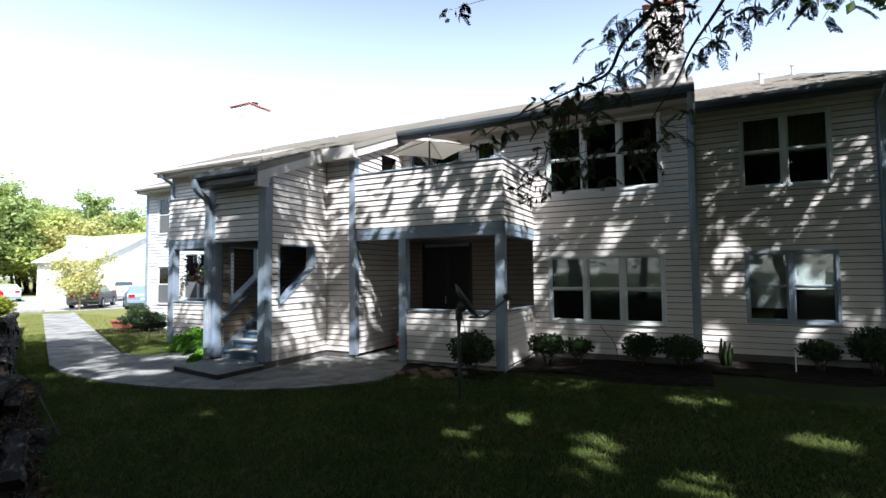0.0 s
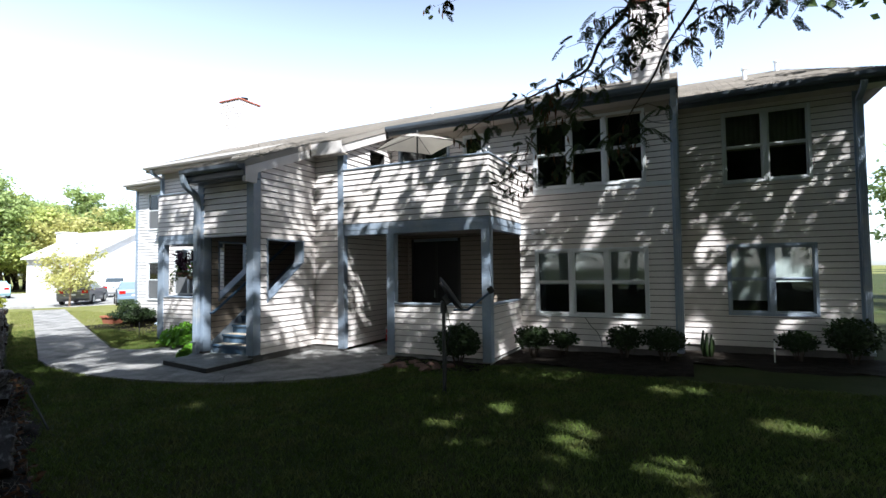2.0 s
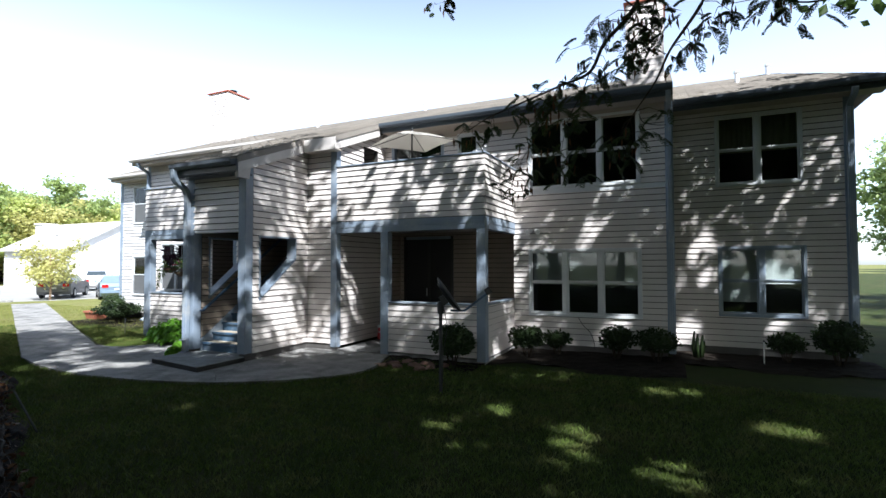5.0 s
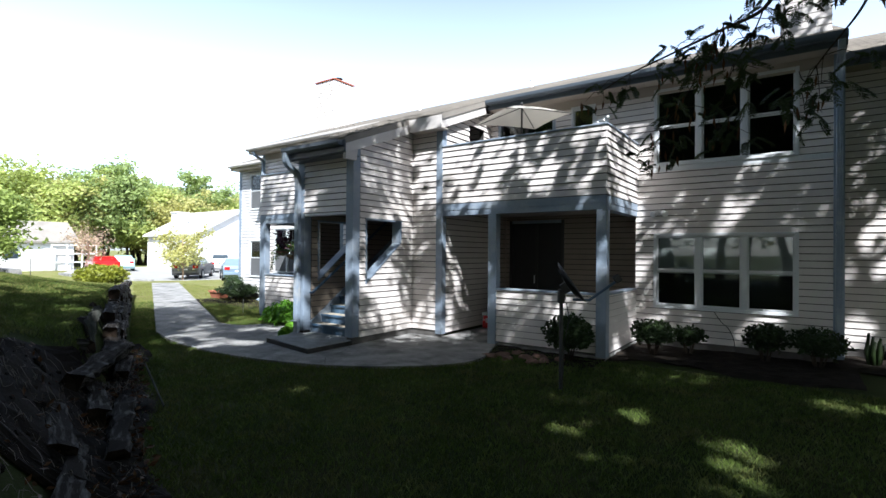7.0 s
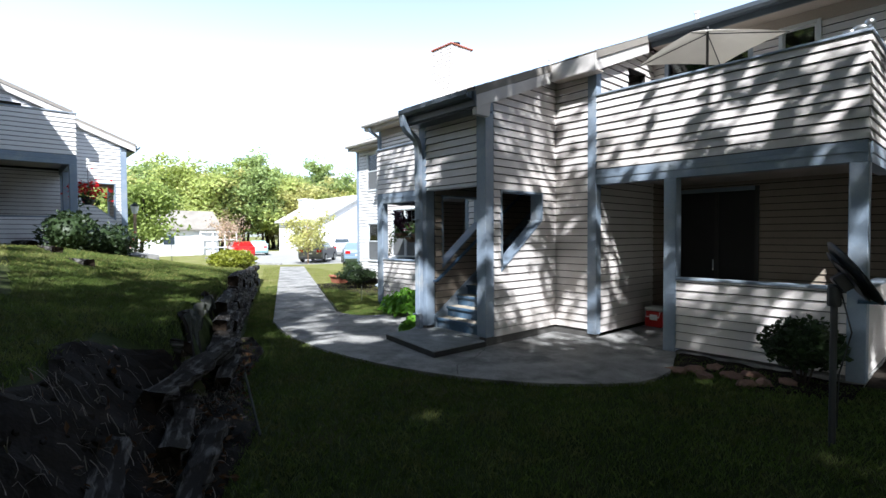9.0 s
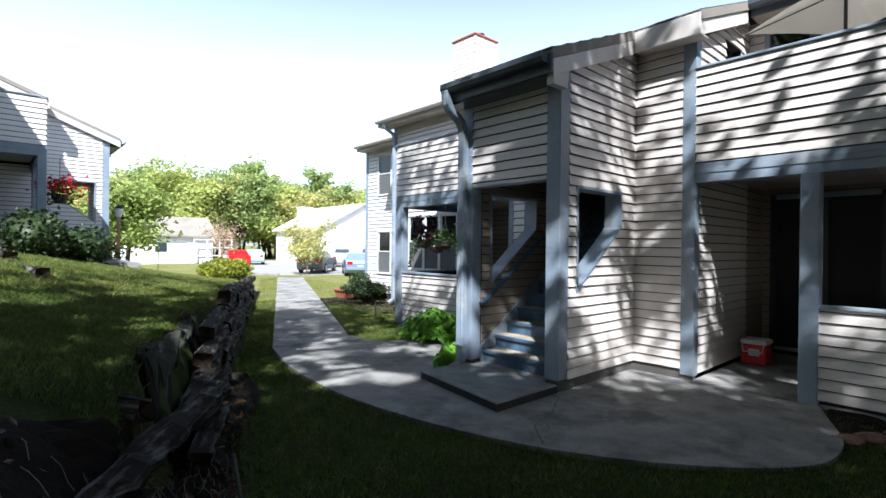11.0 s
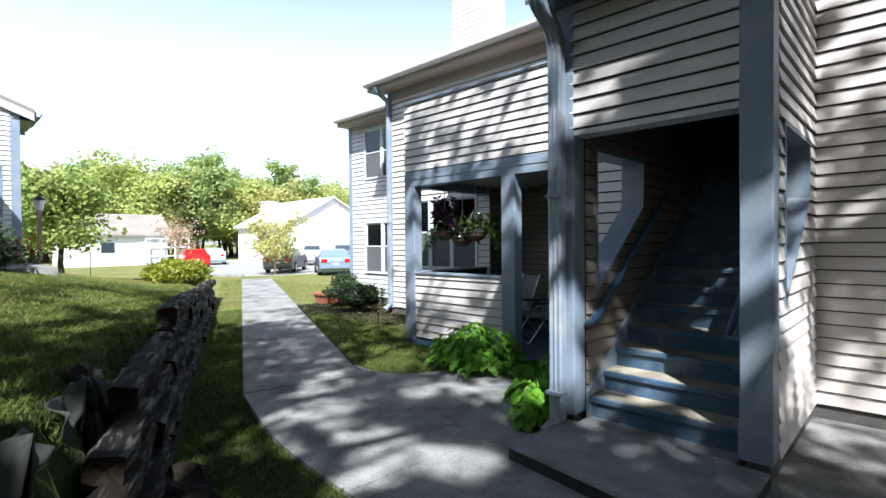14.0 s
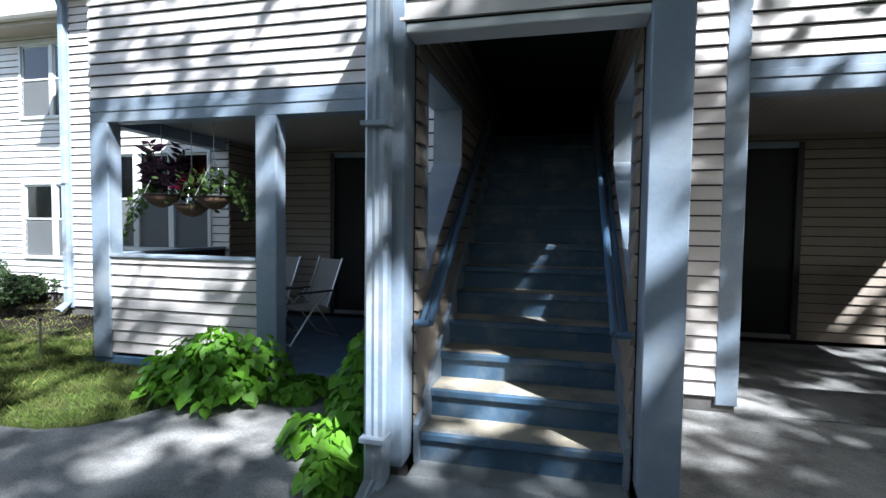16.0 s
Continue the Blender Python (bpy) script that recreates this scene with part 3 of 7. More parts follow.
def tower(root, pieces):
    """The stair tower: boarded front panel, sides with a slanted look-through, corner boards, roof and gutter."""
    zt = roof_z(TY) - 0.14
    zb = roof_z(8.25) - 0.14
    clad(root, "wall_tower_front", (0, TY, 0), X, (0, -1, 0), TX0 + 0.15, TX1 - 0.18, 2.42, zt + 0.02, pieces=pieces, label="beige clapboard panel over the stair opening")
    for x, s in ((TX1, 1), (TX0, -1)):
        clad(root, "wall_tower_side", (x, 0, 0), Y, (s, 0, 0), TY + 0.17, PY + (0.0 if s > 0 else 0.0), 0.0, roof_z(PY) - 0.14,
             holes=[TRI], top=((TY, zt), (PY, roof_z(PY) - 0.14)), pieces=pieces and s > 0, label="beige clapboard stair-tower wall with a slanted opening")
        # Stairwell shade is put into this wall's darker siding colour.
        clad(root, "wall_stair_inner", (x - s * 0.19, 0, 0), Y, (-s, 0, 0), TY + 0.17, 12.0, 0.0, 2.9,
             holes=[TRI], pieces=False, thick=0.068, board_mat=M_SIDING_DIM, label="beige clapboard wall inside the stairwell")
        # corner board, frame of the opening
        cx = (TX1 - 0.18, TX1 + 0.012) if s > 0 else (TX0 - 0.012, TX0 + 0.18)
        trim(root, "trim_corner", *cx, TY - 0.02, TY + 0.17, 0.02, zt, label="blue-grey corner board of the stair tower")
        xa, xb = sorted((x + s * 0.022, x - s * 0.21))
        bm = bmesh.new()
        cy, cz = 7.5, 1.9
        for (p, q), (u, v) in zip(TRI, TRI[1:] + TRI[:1]):
            pu = [(p, q), (u, v), (u + (cy - u) * 0.07, v + (cz - v) * 0.07), (p + (cy - p) * 0.07, q + (cz - q) * 0.07)]
            prism(bm, pu, xa, xb, "x")
        f = link("trim_opening", bm, M_TRIM, root)
        if root is None:
            struct(f, "blue-grey boxed frame of the slanted stair opening", "trim")
    trim(root, "trim_header", TX0 + 0.18, TX1 - 0.18, TY - 0.01, TY + 0.17, 2.37, 2.42, label="pale trim under the stair panel", mat_=M_TRIMW)
    # Near-black ceiling and back wall hold the stairwell's darkness in their colour.
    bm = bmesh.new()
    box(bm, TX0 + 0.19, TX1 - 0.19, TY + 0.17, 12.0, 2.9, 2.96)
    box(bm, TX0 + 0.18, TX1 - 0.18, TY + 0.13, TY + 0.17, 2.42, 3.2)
    c = link("ceiling_stair", bm, M_UNLIT, root)
    b = link("wall_stair_back", bx(TX0, TX1, 12.0, 12.1, 0, 5.5), M_UNLIT, root)
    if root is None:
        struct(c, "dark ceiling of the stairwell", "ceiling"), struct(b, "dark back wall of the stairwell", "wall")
    # roof over the tower, then the wider wing behind it
    shingles(root, "roof_tower", TX0 - 0.03, TX1 + 0.10, 6.33, 8.20, roof_z, "dark grey shingled roof of the stair tower", tabs=pieces)
    shingles(root, "roof_wing", WX0 - 0.14, WX1 + 0.14, 8.20, 10.06, roof_z, "dark grey shingled roof of the stair wing", tabs=pieces)
    for x in (TX1 + 0.028, TX0 - 0.11):
        bm = bmesh.new()
        prism(bm, [(6.36, roof_z(6.36) - 0.31), (6.36, roof_z(6.36) - 0.125), (8.16, roof_z(8.16) - 0.125), (8.16, roof_z(8.16) - 0.31)], x, x + 0.07, "x")
        if x > TX1:
            prism(bm, [(6.36, roof_z(6.36) - 0.40), (6.36, roof_z(6.36) - 0.312), (6.66, roof_z(6.66) - 0.312), (6.63, roof_z(6.36) - 0.40)], x - 0.02, x + 0.07, "x")
        f = link("trim_rake", bm, M_RAKE, root)
        if root is None:
            struct(f, "pale rake board under the tower roof edge", "trim")
    for x in (WX1 + 0.03, WX0 - 0.12):
        bm = bmesh.new()
        prism(bm, [(8.22, roof_z(8.22) - 0.31), (8.22, roof_z(8.22) - 0.125), (10.0, roof_z(10.0) - 0.125), (10.0, roof_z(10.0) - 0.31)], x, x + 0.09, "x")
        f = link("trim_rake", bm, M_RAKE, root)
        if root is None:
            struct(f, "pale rake board under the wing roof edge", "trim")
    for xa, xb in ((TX1 + 0.10, WX1 + 0.14), (WX0 - 0.14, TX0 - 0.12)):
        trim(root, "trim_fascia", xa, xb, 8.17, 8.215, roof_z(8.2) - 0.30, roof_z(8.2) - 0.03, mat_=M_RAKE, label="pale boxed fascia of the wing eave")
        trim(root, "trim_soffit", xa, xb, 8.215, 8.42, roof_z(8.2) - 0.30, roof_z(8.2) - 0.27, mat_=M_SOFFIT, label="pale soffit of the wing eave")
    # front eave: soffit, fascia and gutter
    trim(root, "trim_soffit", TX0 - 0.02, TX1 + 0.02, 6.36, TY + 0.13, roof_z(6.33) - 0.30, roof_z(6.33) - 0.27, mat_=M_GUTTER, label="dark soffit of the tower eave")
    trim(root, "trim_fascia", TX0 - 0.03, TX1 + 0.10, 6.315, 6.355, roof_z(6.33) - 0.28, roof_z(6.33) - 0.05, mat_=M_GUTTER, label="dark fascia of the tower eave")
    gutter(root, "gutter", TX0 - 0.01, TX1 + 0.06, 6.31, roof_z(6.33) - 0.17)
    # wing walls beside the tower
    zw = roof_z(PY) - 0.32
    for xa, xb, s in ((TX1, WX1, 1), (WX0, TX0, -1)):
        clad(root, "wall_wing_front", (0, PY, 0), X, (0, -1, 0), xa + (0.0 if s > 0 else 0.09), xb - (0.15 if s > 0 else 0.0), 0.0, zw, pieces=pieces and s > 0, label="beige clapboard wall between tower and patio")
        xc = (WX1 - 0.15, WX1 + 0.015) if s > 0 else (WX0 - 0.015, WX0 + 0.09)
        trim(root, "trim_corner", *xc, PY - 0.02, PY + 0.13, -0.06, zw, label="blue-grey corner board beside the patio")
        xx = WX1 if s > 0 else WX0
        clad(root, "wall_patio_inner", (xx, 0, 0), Y, (s, 0, 0), PY + 0.13, FY, -0.05, 2.555, pieces=pieces, label="beige clapboard end wall of the patio")
        zr = roof_z(FY) - 0.30
        clad(root, "wall_balcony_inner", (xx, 0, 0), Y, (s, 0, 0), PY + 0.13, FY, 2.70, zr, holes=[rect(9.45, 10.1, 3.55, 4.55)],
             top=((PY, zw - 0.02), (FY, zr)), pieces=pieces, label="beige clapboard end wall of the balcony under the roof slope")
    for xa, xb in ((TX1 - 0.18, WX1), (WX0, TX0 + 0.18)):
        f = link("foundation", bx(xa, xb, PY + 0.005, PY + 0.1, -0.15, 0.0), M_FOUND, root)
        if root is None:
            struct(f, "dark foundation strip under the siding", "foundation")
    for xa, xb in ((TX1 - 0.15, TX1 - 0.01), (TX0 + 0.01, TX0 + 0.15)):
        f = link("foundation", bx(xa, xb, TY + 0.01, PY, -0.15, 0.02), M_FOUND, root)
        if root is None:
            struct(f, "dark foundation strip under the stair tower", "foundation")


# main front
WL3, WU3 = (-2.62, -0.40, 0.66, 2.00), (-2.62, -0.40, 3.43, 4.84)
WPL = (-14.82, -12.90, 0.97, 2.39)
SLID = (-6.20, -4.75, 2.70, 4.90)
SMALL = (-4.33, -3.90, 3.85, 4.78)
BY = 11.25
DOORR, DOORL = (-6.30, -4.86, -0.04, 2.46), (-11.33, -9.72, -0.04, 2.46)
clad(None, "wall_front_right", (0, FY, 0), X, (0, -1, 0), -7.22, 0.12, -0.02, 5.02,
     holes=[rect(*q) for q in (WL3, WU3, SLID, SMALL, (-6.42, -3.02, -0.05, 2.60))], label="beige clapboard front wall dappled with tree shade")
clad(None, "wall_front_left", (0, FY, 0), X, (0, -1, 0), -15.42, -8.80, -0.02, 5.02,
     holes=[rect(*q) for q in (WPL, (-12.55, -9.47, -0.05, 2.60), (-10.9, -9.8, 2.70, 4.80))], label="bright beige clapboard front wall")
clad(None, "wall_right_section", (0, RY, 0), X, (0, -1, 0), 0.25, 3.25, 0.0, 4.95,
     holes=[rect(1.15, 2.56, 0.70, 2.03), rect(1.13, 2.54, 3.39, 4.77)], label="beige clapboard wall of the set-back section")
clad(None, "wall_left_section", (0, RY, 0), X, (0, -1, 0), -18.35, -15.55, 0.0, 4.80,
     holes=[rect(-17.72, -16.3, 0.70, 2.03), rect(-17.72, -16.3, 3.30, 4.60)], pieces=False, label="sunlit beige clapboard wall of the far section")
clad(None, "wall_right_return", (0.25, 0, 0), Y, (1, 0, 0), FY, RY, 0.0, 5.0, pieces=False, label="beige clapboard return wall")
clad(None, "wall_left_return", (-15.55, 0, 0), Y, (-1, 0, 0), FY, RY, 0.0, 5.0, pieces=False, label="beige clapboard return wall")
clad(None, "wall_end_right", (3.40, 0, 0), Y, (1, 0, 0), RY, 19.0, 0.0, 4.95, pieces=False, label="beige clapboard end wall")
clad(None, "wall_end_left", (-18.5, 0, 0), Y, (-1, 0, 0), RY, 19.0, 0.0, 4.80, pieces=False, label="beige clapboard end wall")
struct(link("wall_back", bx(-18.5, 3.4, 19.0, 19.15, 0, 5.0), M_SIDING_J), "plain back wall of the building", "wall")
for xa, xb, y, zt in ((0.12, 0.27, FY, 5.02), (-15.57, -15.42, FY, 5.02), (3.25, 3.42, RY, 4.95), (-18.52, -18.35, RY, 4.80)):
    trim(None, "trim_corner", xa, xb, y - 0.025, y + 0.13, -0.04, zt, label="blue-grey corner board of the building")
for xa, xb, y in ((-3.0, 0.12, FY), (0.25, 3.4, RY), (-15.5, -12.7, FY), (-18.4, -15.5, RY)):
    struct(link("foundation", bx(xa, xb, y + 0.01, y + 0.12, -0.3, 0.0), M_FOUND), "dark foundation strip under the siding", "foundation")
trim(None, "trim_band", -2.70, 0.12, FY - 0.024, FY - 0.002, 3.27, 3.37, mat_=M_TRIMW, label="pale trim band under the upper windows")
for xa, xb, y, z in ((-6.3, 0.12, FY, 5.02), (-15.42, -9.7, FY, 5.02)):
    trim(None, "trim_frieze", xa, xb, y - 0.03, y + 0.02, z - 0.22, z, mat_=M_SOFFIT, label="plain frieze board under the eave")
window("window_1", *WL3, FY, 3, "white triple double-hung window with pale blinds", "blind", "dark")
window("window_2", *WU3, FY, 3, "white triple double-hung upstairs window, dark behind", "none", "dark")
window("window_3", 1.15, 2.56, 0.70, 2.03, RY, 2, "grey-framed double window with half-drawn blinds", "blind", "half", False)
window("window_4", 1.13, 2.54, 3.39, 4.77, RY, 2, "white double upstairs window with tan curtains", "curtain", "dark")
window("window_5", *WPL, FY, 3, "white triple window with blinds beside the patio", "blind", "screen")
window("window_6", -17.72, -16.3, 0.70, 2.03, RY, 2, "sunlit double window with screens", "blind", "screen")
window("window_7", -17.72, -16.3, 3.30, 4.60, RY, 2, "sunlit upstairs double window with screens", "blind", "screen")
window("window_8", *SMALL, FY, 1, "small dark window over the balcony", "none", "dark")


def glass_door(name, x0, x1, z0, z1, y, label, screen=False):
    d = thing(name, label, "door", kind="structure")
    # screen=True: frame and panes near-black, the doorway's darkness put into their colour.
    part("door_frame", bx(x0, x0 + 0.07, y - 0.03, y + 0.1, z0, z1), M_DOOR if screen else M_TRIM, d)
    part("door_frame", bx(x1 - 0.07, x1, y - 0.03, y + 0.1, z0, z1), M_DOOR if screen else M_TRIM, d)
    part("door_frame", bx(x0 + 0.07, x1 - 0.07, y - 0.03, y + 0.1, z1 - 0.07, z1), M_TRIM, d)
    xm = (x0 + x1) / 2
    part("stile", bx(xm - 0.035, xm + 0.035, y + 0.01, y + 0.06, z0 + 0.05, z1 - 0.07), M_DOOR, d)
    part("door_sill", bx(x0 + 0.07, x1 - 0.07, y - 0.03, y + 0.1, z0, z0 + 0.05), M_METAL, d)
    for a, b in ((x0 + 0.07, xm - 0.035), (xm + 0.035, x1 - 0.07)):
        g = part("pane", bx(a, b, y + 0.03, y + 0.036, z0 + 0.05, z1 - 0.07), M_BLACKPANE if screen else M_GLASS, d)
        g.visible_shadow = screen
    part("handle", bx(xm - 0.06, xm - 0.045, y - 0.01, y + 0.02, z0 + 0.95, z0 + 1.15), M_METAL, d)
    # Box behind the door, darkness painted in with the same near-black.
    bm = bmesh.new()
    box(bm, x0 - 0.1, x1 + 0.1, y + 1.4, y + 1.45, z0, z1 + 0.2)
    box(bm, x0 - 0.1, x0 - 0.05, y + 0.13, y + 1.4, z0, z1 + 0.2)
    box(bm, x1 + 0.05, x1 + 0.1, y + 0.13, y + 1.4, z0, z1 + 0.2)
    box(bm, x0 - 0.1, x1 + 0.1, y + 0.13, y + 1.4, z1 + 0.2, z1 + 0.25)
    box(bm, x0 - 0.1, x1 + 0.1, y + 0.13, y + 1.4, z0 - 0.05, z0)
    part("room_behind", bm, M_UNLIT, d, "dark room behind the glass")
    return d


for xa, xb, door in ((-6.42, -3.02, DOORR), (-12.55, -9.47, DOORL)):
    # Patio recess walls use the siding copy with shade in its colour.
    clad(None, "wall_patio_back", (0, BY, 0), X, (0, -1, 0), xa, xb, -0.06, 2.60, holes=[rect(*door)], board_mat=M_SIDING_DIM, label="beige clapboard back wall of the shaded patio")
    clad(None, "wall_patio_end", (xa, 0, 0), Y, (1, 0, 0), FY, BY, -0.06, 2.60, pieces=False, board_mat=M_SIDING_DIM, label="beige clapboard return wall deep in the patio")
    clad(None, "wall_patio_end", (xb, 0, 0), Y, (-1, 0, 0), FY, BY, -0.06, 2.60, pieces=False, board_mat=M_SIDING_DIM, label="beige clapboard return wall deep in the patio")
    struct(link("ceiling_patio_deep", bx(xa, xb, FY - 0.02, BY, 2.558, 2.65), M_SOFFIT), "beige soffit ceiling deep in the patio", "ceiling")
glass_door("door_1", *DOORR, BY, "dark screened sliding door of the patio", True)
glass_door("door_2", *DOORL, BY, "dark screened sliding door of the patio beside the stairs", True)
glass_door("door_3", *SLID, FY, "dark sliding glass door of the balcony")
glass_door("door_4", -10.9, -9.8, 2.70, 4.80, FY, "dark glass door of the far balcony")
tower(None, True)
porch_side(None, WX1, -3.0, ((-5.30, -5.12), (-3.17, -2.99)), (-5.12, -3.17), -3.0, True, 3.88, 0.97)
porch_side(None, -12.75, WX0, ((-10.74, -10.51), (-12.76, -12.52)), (-12.52, -10.74), -12.75, True, 3.80, 1.01)

# main roof
shingles(None, "roof_main", -15.85, 0.28, 10.05, 14.55, roof_z, "weathered grey-brown shingled main roof")
shingles(None, "roof_right", 0.28, 3.85, 11.0, 15.3, lambda y: 5.17 + SLOPE * (y - 11.0), "grey-brown shingled roof of the set-back section with a hip", hip=(2.7,))
shingles(None, "roof_left", -18.5, -15.85, 11.0, 15.3, lambda y: 5.02 + SLOPE * (y - 11.0), "sunlit shingled roof of the far section")
RR = 5.17 + SLOPE * 4.3
bm = bmesh.new()
prism(bm, [(14.55, roof_z(14.55)), (14.55, roof_z(14.55) - 0.12), (19.3, 5.0), (19.3, 5.12)], -15.85, 0.28, "x")
prism(bm, [(15.3, RR), (15.3, RR - 0.13), (19.3, 5.0), (19.3, 5.12)], 0.28, 2.7, "x")
prism(bm, [(15.3, RR - 0.15), (15.3, RR - 0.28), (19.3, 5.0), (19.3, 5.12)], -18.5, -15.85, "x")
struct(link("roof_back", bm, M_SHINGLE), "shingled back slope of the roof", "roof")
bm = bmesh.new()
f = [bm.verts.new(p) for p in ((3.85, 11.0, 5.17), (3.85, 19.3, 5.17), (2.7, 15.3, RR), (3.85, 11.0, 5.05), (3.85, 19.3, 5.05), (2.7, 15.3, RR - 0.13))]
for q in ((0, 1, 2), (3, 5, 4), (0, 3, 4, 1), (0, 2, 5, 3), (1, 4, 5, 2)):
    bm.faces.new([f[i] for i in q])
struct(link("roof_hip", bm, M_SHINGLE), "shingled hip end of the roof", "roof")
for xa, xb, ye, z in ((WX1 + 0.14, 0.28, 10.05, roof_z(10.05)), (-15.85, WX0 - 0.14, 10.05, roof_z(10.05)), (0.29, 3.85, 11.0, 5.17), (-18.5, -15.86, 11.0, 5.02)):
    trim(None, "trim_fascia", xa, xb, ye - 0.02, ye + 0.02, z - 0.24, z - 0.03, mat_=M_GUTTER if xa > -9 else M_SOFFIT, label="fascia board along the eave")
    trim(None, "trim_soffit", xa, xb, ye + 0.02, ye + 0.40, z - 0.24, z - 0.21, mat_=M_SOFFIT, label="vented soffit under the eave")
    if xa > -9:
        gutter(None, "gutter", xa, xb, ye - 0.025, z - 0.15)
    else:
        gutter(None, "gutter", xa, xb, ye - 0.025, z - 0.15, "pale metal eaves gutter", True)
bm = bmesh.new()
prism(bm, [(10.05, roof_z(10.05) - 0.13), (FY, roof_z(FY) - 0.13), (FY, 5.0), (10.05, roof_z(10.05) - 0.24)], 0.19, 0.275, "x")
struct(link("trim_rake", bm, M_GUTTER), "dark eave end of the main roof", "trim")

downspout(None, [(0.20, 9.98, 5.08), (0.20, 10.03, 4.98), (0.20, 10.33, 4.83), (0.20, 10.37, 4.7), (0.20, 10.37, 0.10), (0.20, 10.22, 0.0)], "blue-grey downspout at the corner of the front wall", w=0.05)
downspout(None, [(-15.5, 9.98, 5.05), (-15.5, 10.03, 4.95), (-15.5, 10.33, 4.80), (-15.5, 10.37, 4.7), (-15.5, 10.37, 0.05), (-15.5, 10.2, -0.06)], "pale downspout at the far corner of the front wall", w=0.05)
downspout(None, [(3.33, 10.93, 4.98), (3.33, 11.0, 4.88), (3.33, 11.3, 4.75), (3.33, 11.33, 4.6), (3.33, 11.33, 0.1), (3.33, 11.18, 0.0)], "blue-grey downspout at the end of the building", w=0.05)
downspout(None, [(-8.735, 6.23, 3.62), (-8.735, 6.235, 3.53), (-8.735, 6.25, 3.46), (-8.735, 6.29, 3.395), (-8.735, 6.36, 3.345), (-8.735, 6.44, 3.30), (-8.735, 6.51, 3.24), (-8.735, 6.545, 3.16), (-8.735, 6.555, 3.06), (-8.735, 6.555, 0.02), (-8.735, 6.53, -0.04), (-8.735, 6.38, -0.09)], "blue-grey downspout with a curved elbow beside the stairs", w=0.062)


def chimney(x0, x1, y0, y1, z0, z1, label):
    c = thing("chimney", label, "chimney")
    part("shaft", bx(x0 + 0.01, x1 - 0.01, y0 + 0.01, y1 - 0.01, z0, z1 - 0.02), M_SIDING_J, c)
    z = z0
    while z < z1 - 0.05:
        zt = min(z + 0.13, z1 - 0.02)
        bm = bmesh.new()
        vs = []
        for zz, o in ((z, 0.014), (zt, 0.002)):
            vs.append([bm.verts.new(p) for p in ((x0 - o, y0 - o, zz), (x1 + o, y0 - o, zz), (x1 + o, y1 + o, zz), (x0 - o, y1 + o, zz))])
        for k in range(4):
            bm.faces.new((vs[0][k], vs[0][(k + 1) % 4], vs[1][(k + 1) % 4], vs[1][k]))
        bm.faces.new(vs[0][::-1]), bm.faces.new(vs[1])
        part("board", bm, M_SIDING, c)
        z = zt
    part("cap", bx(x0 - 0.05, x1 + 0.05, y0 - 0.05, y1 + 0.05, z1 - 0.02, z1 + 0.03, 0.01), M_BRICKRED, c, "rusty red metal chase cap")
    for u in (0.3, 0.72):
        part("flue", lathe(bmesh.new(), [(0.10, z1 + 0.03), (0.10, z1 + 0.16), (0.15, z1 + 0.17), (0.15, z1 + 0.20), (0.02, z1 + 0.24)], 14, Matrix.Translation((x0 + (x1 - x0) * u, (y0 + y1) / 2, 0))), M_BLACK, c)
    return c


chimney(-0.62, 0.12, 11.05, 11.95, 5.5, 7.45, "white clapboard chimney chase with a red cap on the roof")
chimney(-15.75, -14.75, 12.9, 13.9, 6.0, 8.25, "sunlit white chimney chase with two flue caps")
for x, y, z in ((1.75, 13.6, 6.22), (-10.8, 13.2, roof_z(13.2)), (-7.0, 13.9, roof_z(13.9)), (2.6, 14.9, 6.73)):
    v = link("roof_vent", lathe(bmesh.new(), [(0.05, z - 0.15), (0.05, z + 0.2), (0.07, z + 0.21), (0.07, z + 0.25), (0.01, z + 0.26)], 12, Matrix.Translation((x, y, 0))), M_WHITE)
    tagged(v, "small pale plumbing vent on the roof", "roof vent", group="roof vents")

# stairs
stair = thing("staircase", "blue-grey painted wooden stairs with worn tan treads", "stairs")
SX0, SX1 = TX0 + 0.20, TX1 - 0.20
for k in range(14):
    y, z = 6.80 + 0.25 * k, -0.02 + 0.175 * k
    part("riser", bx(SX0, SX1, y + 0.03, y + 0.055, z, z + 0.135), M_STEP, stair)
    t = part("tread", bx(SX0, SX1, y + 0.035, y + 0.305, z + 0.137, z + 0.175, 0.004), M_TREAD, stair)
    part("nosing", bx(SX0, SX1, y, y + 0.034, z + 0.128, z + 0.176, 0.008), M_STEP, t)
for x in (SX0 - 0.001, SX1 - 0.029):
    bm = bmesh.new()
    prism(bm, [(6.79, -0.02), (6.79, 0.20), (10.3, 2.66), (10.3, 2.43), (7.15, -0.02)], x, x + 0.03, "x")
    part("stringer", bm, M_TRIM, stair)
part("landing", bx(SX0, SX1, 10.33, 12.0, 2.38, 2.43), M_TREAD, stair)
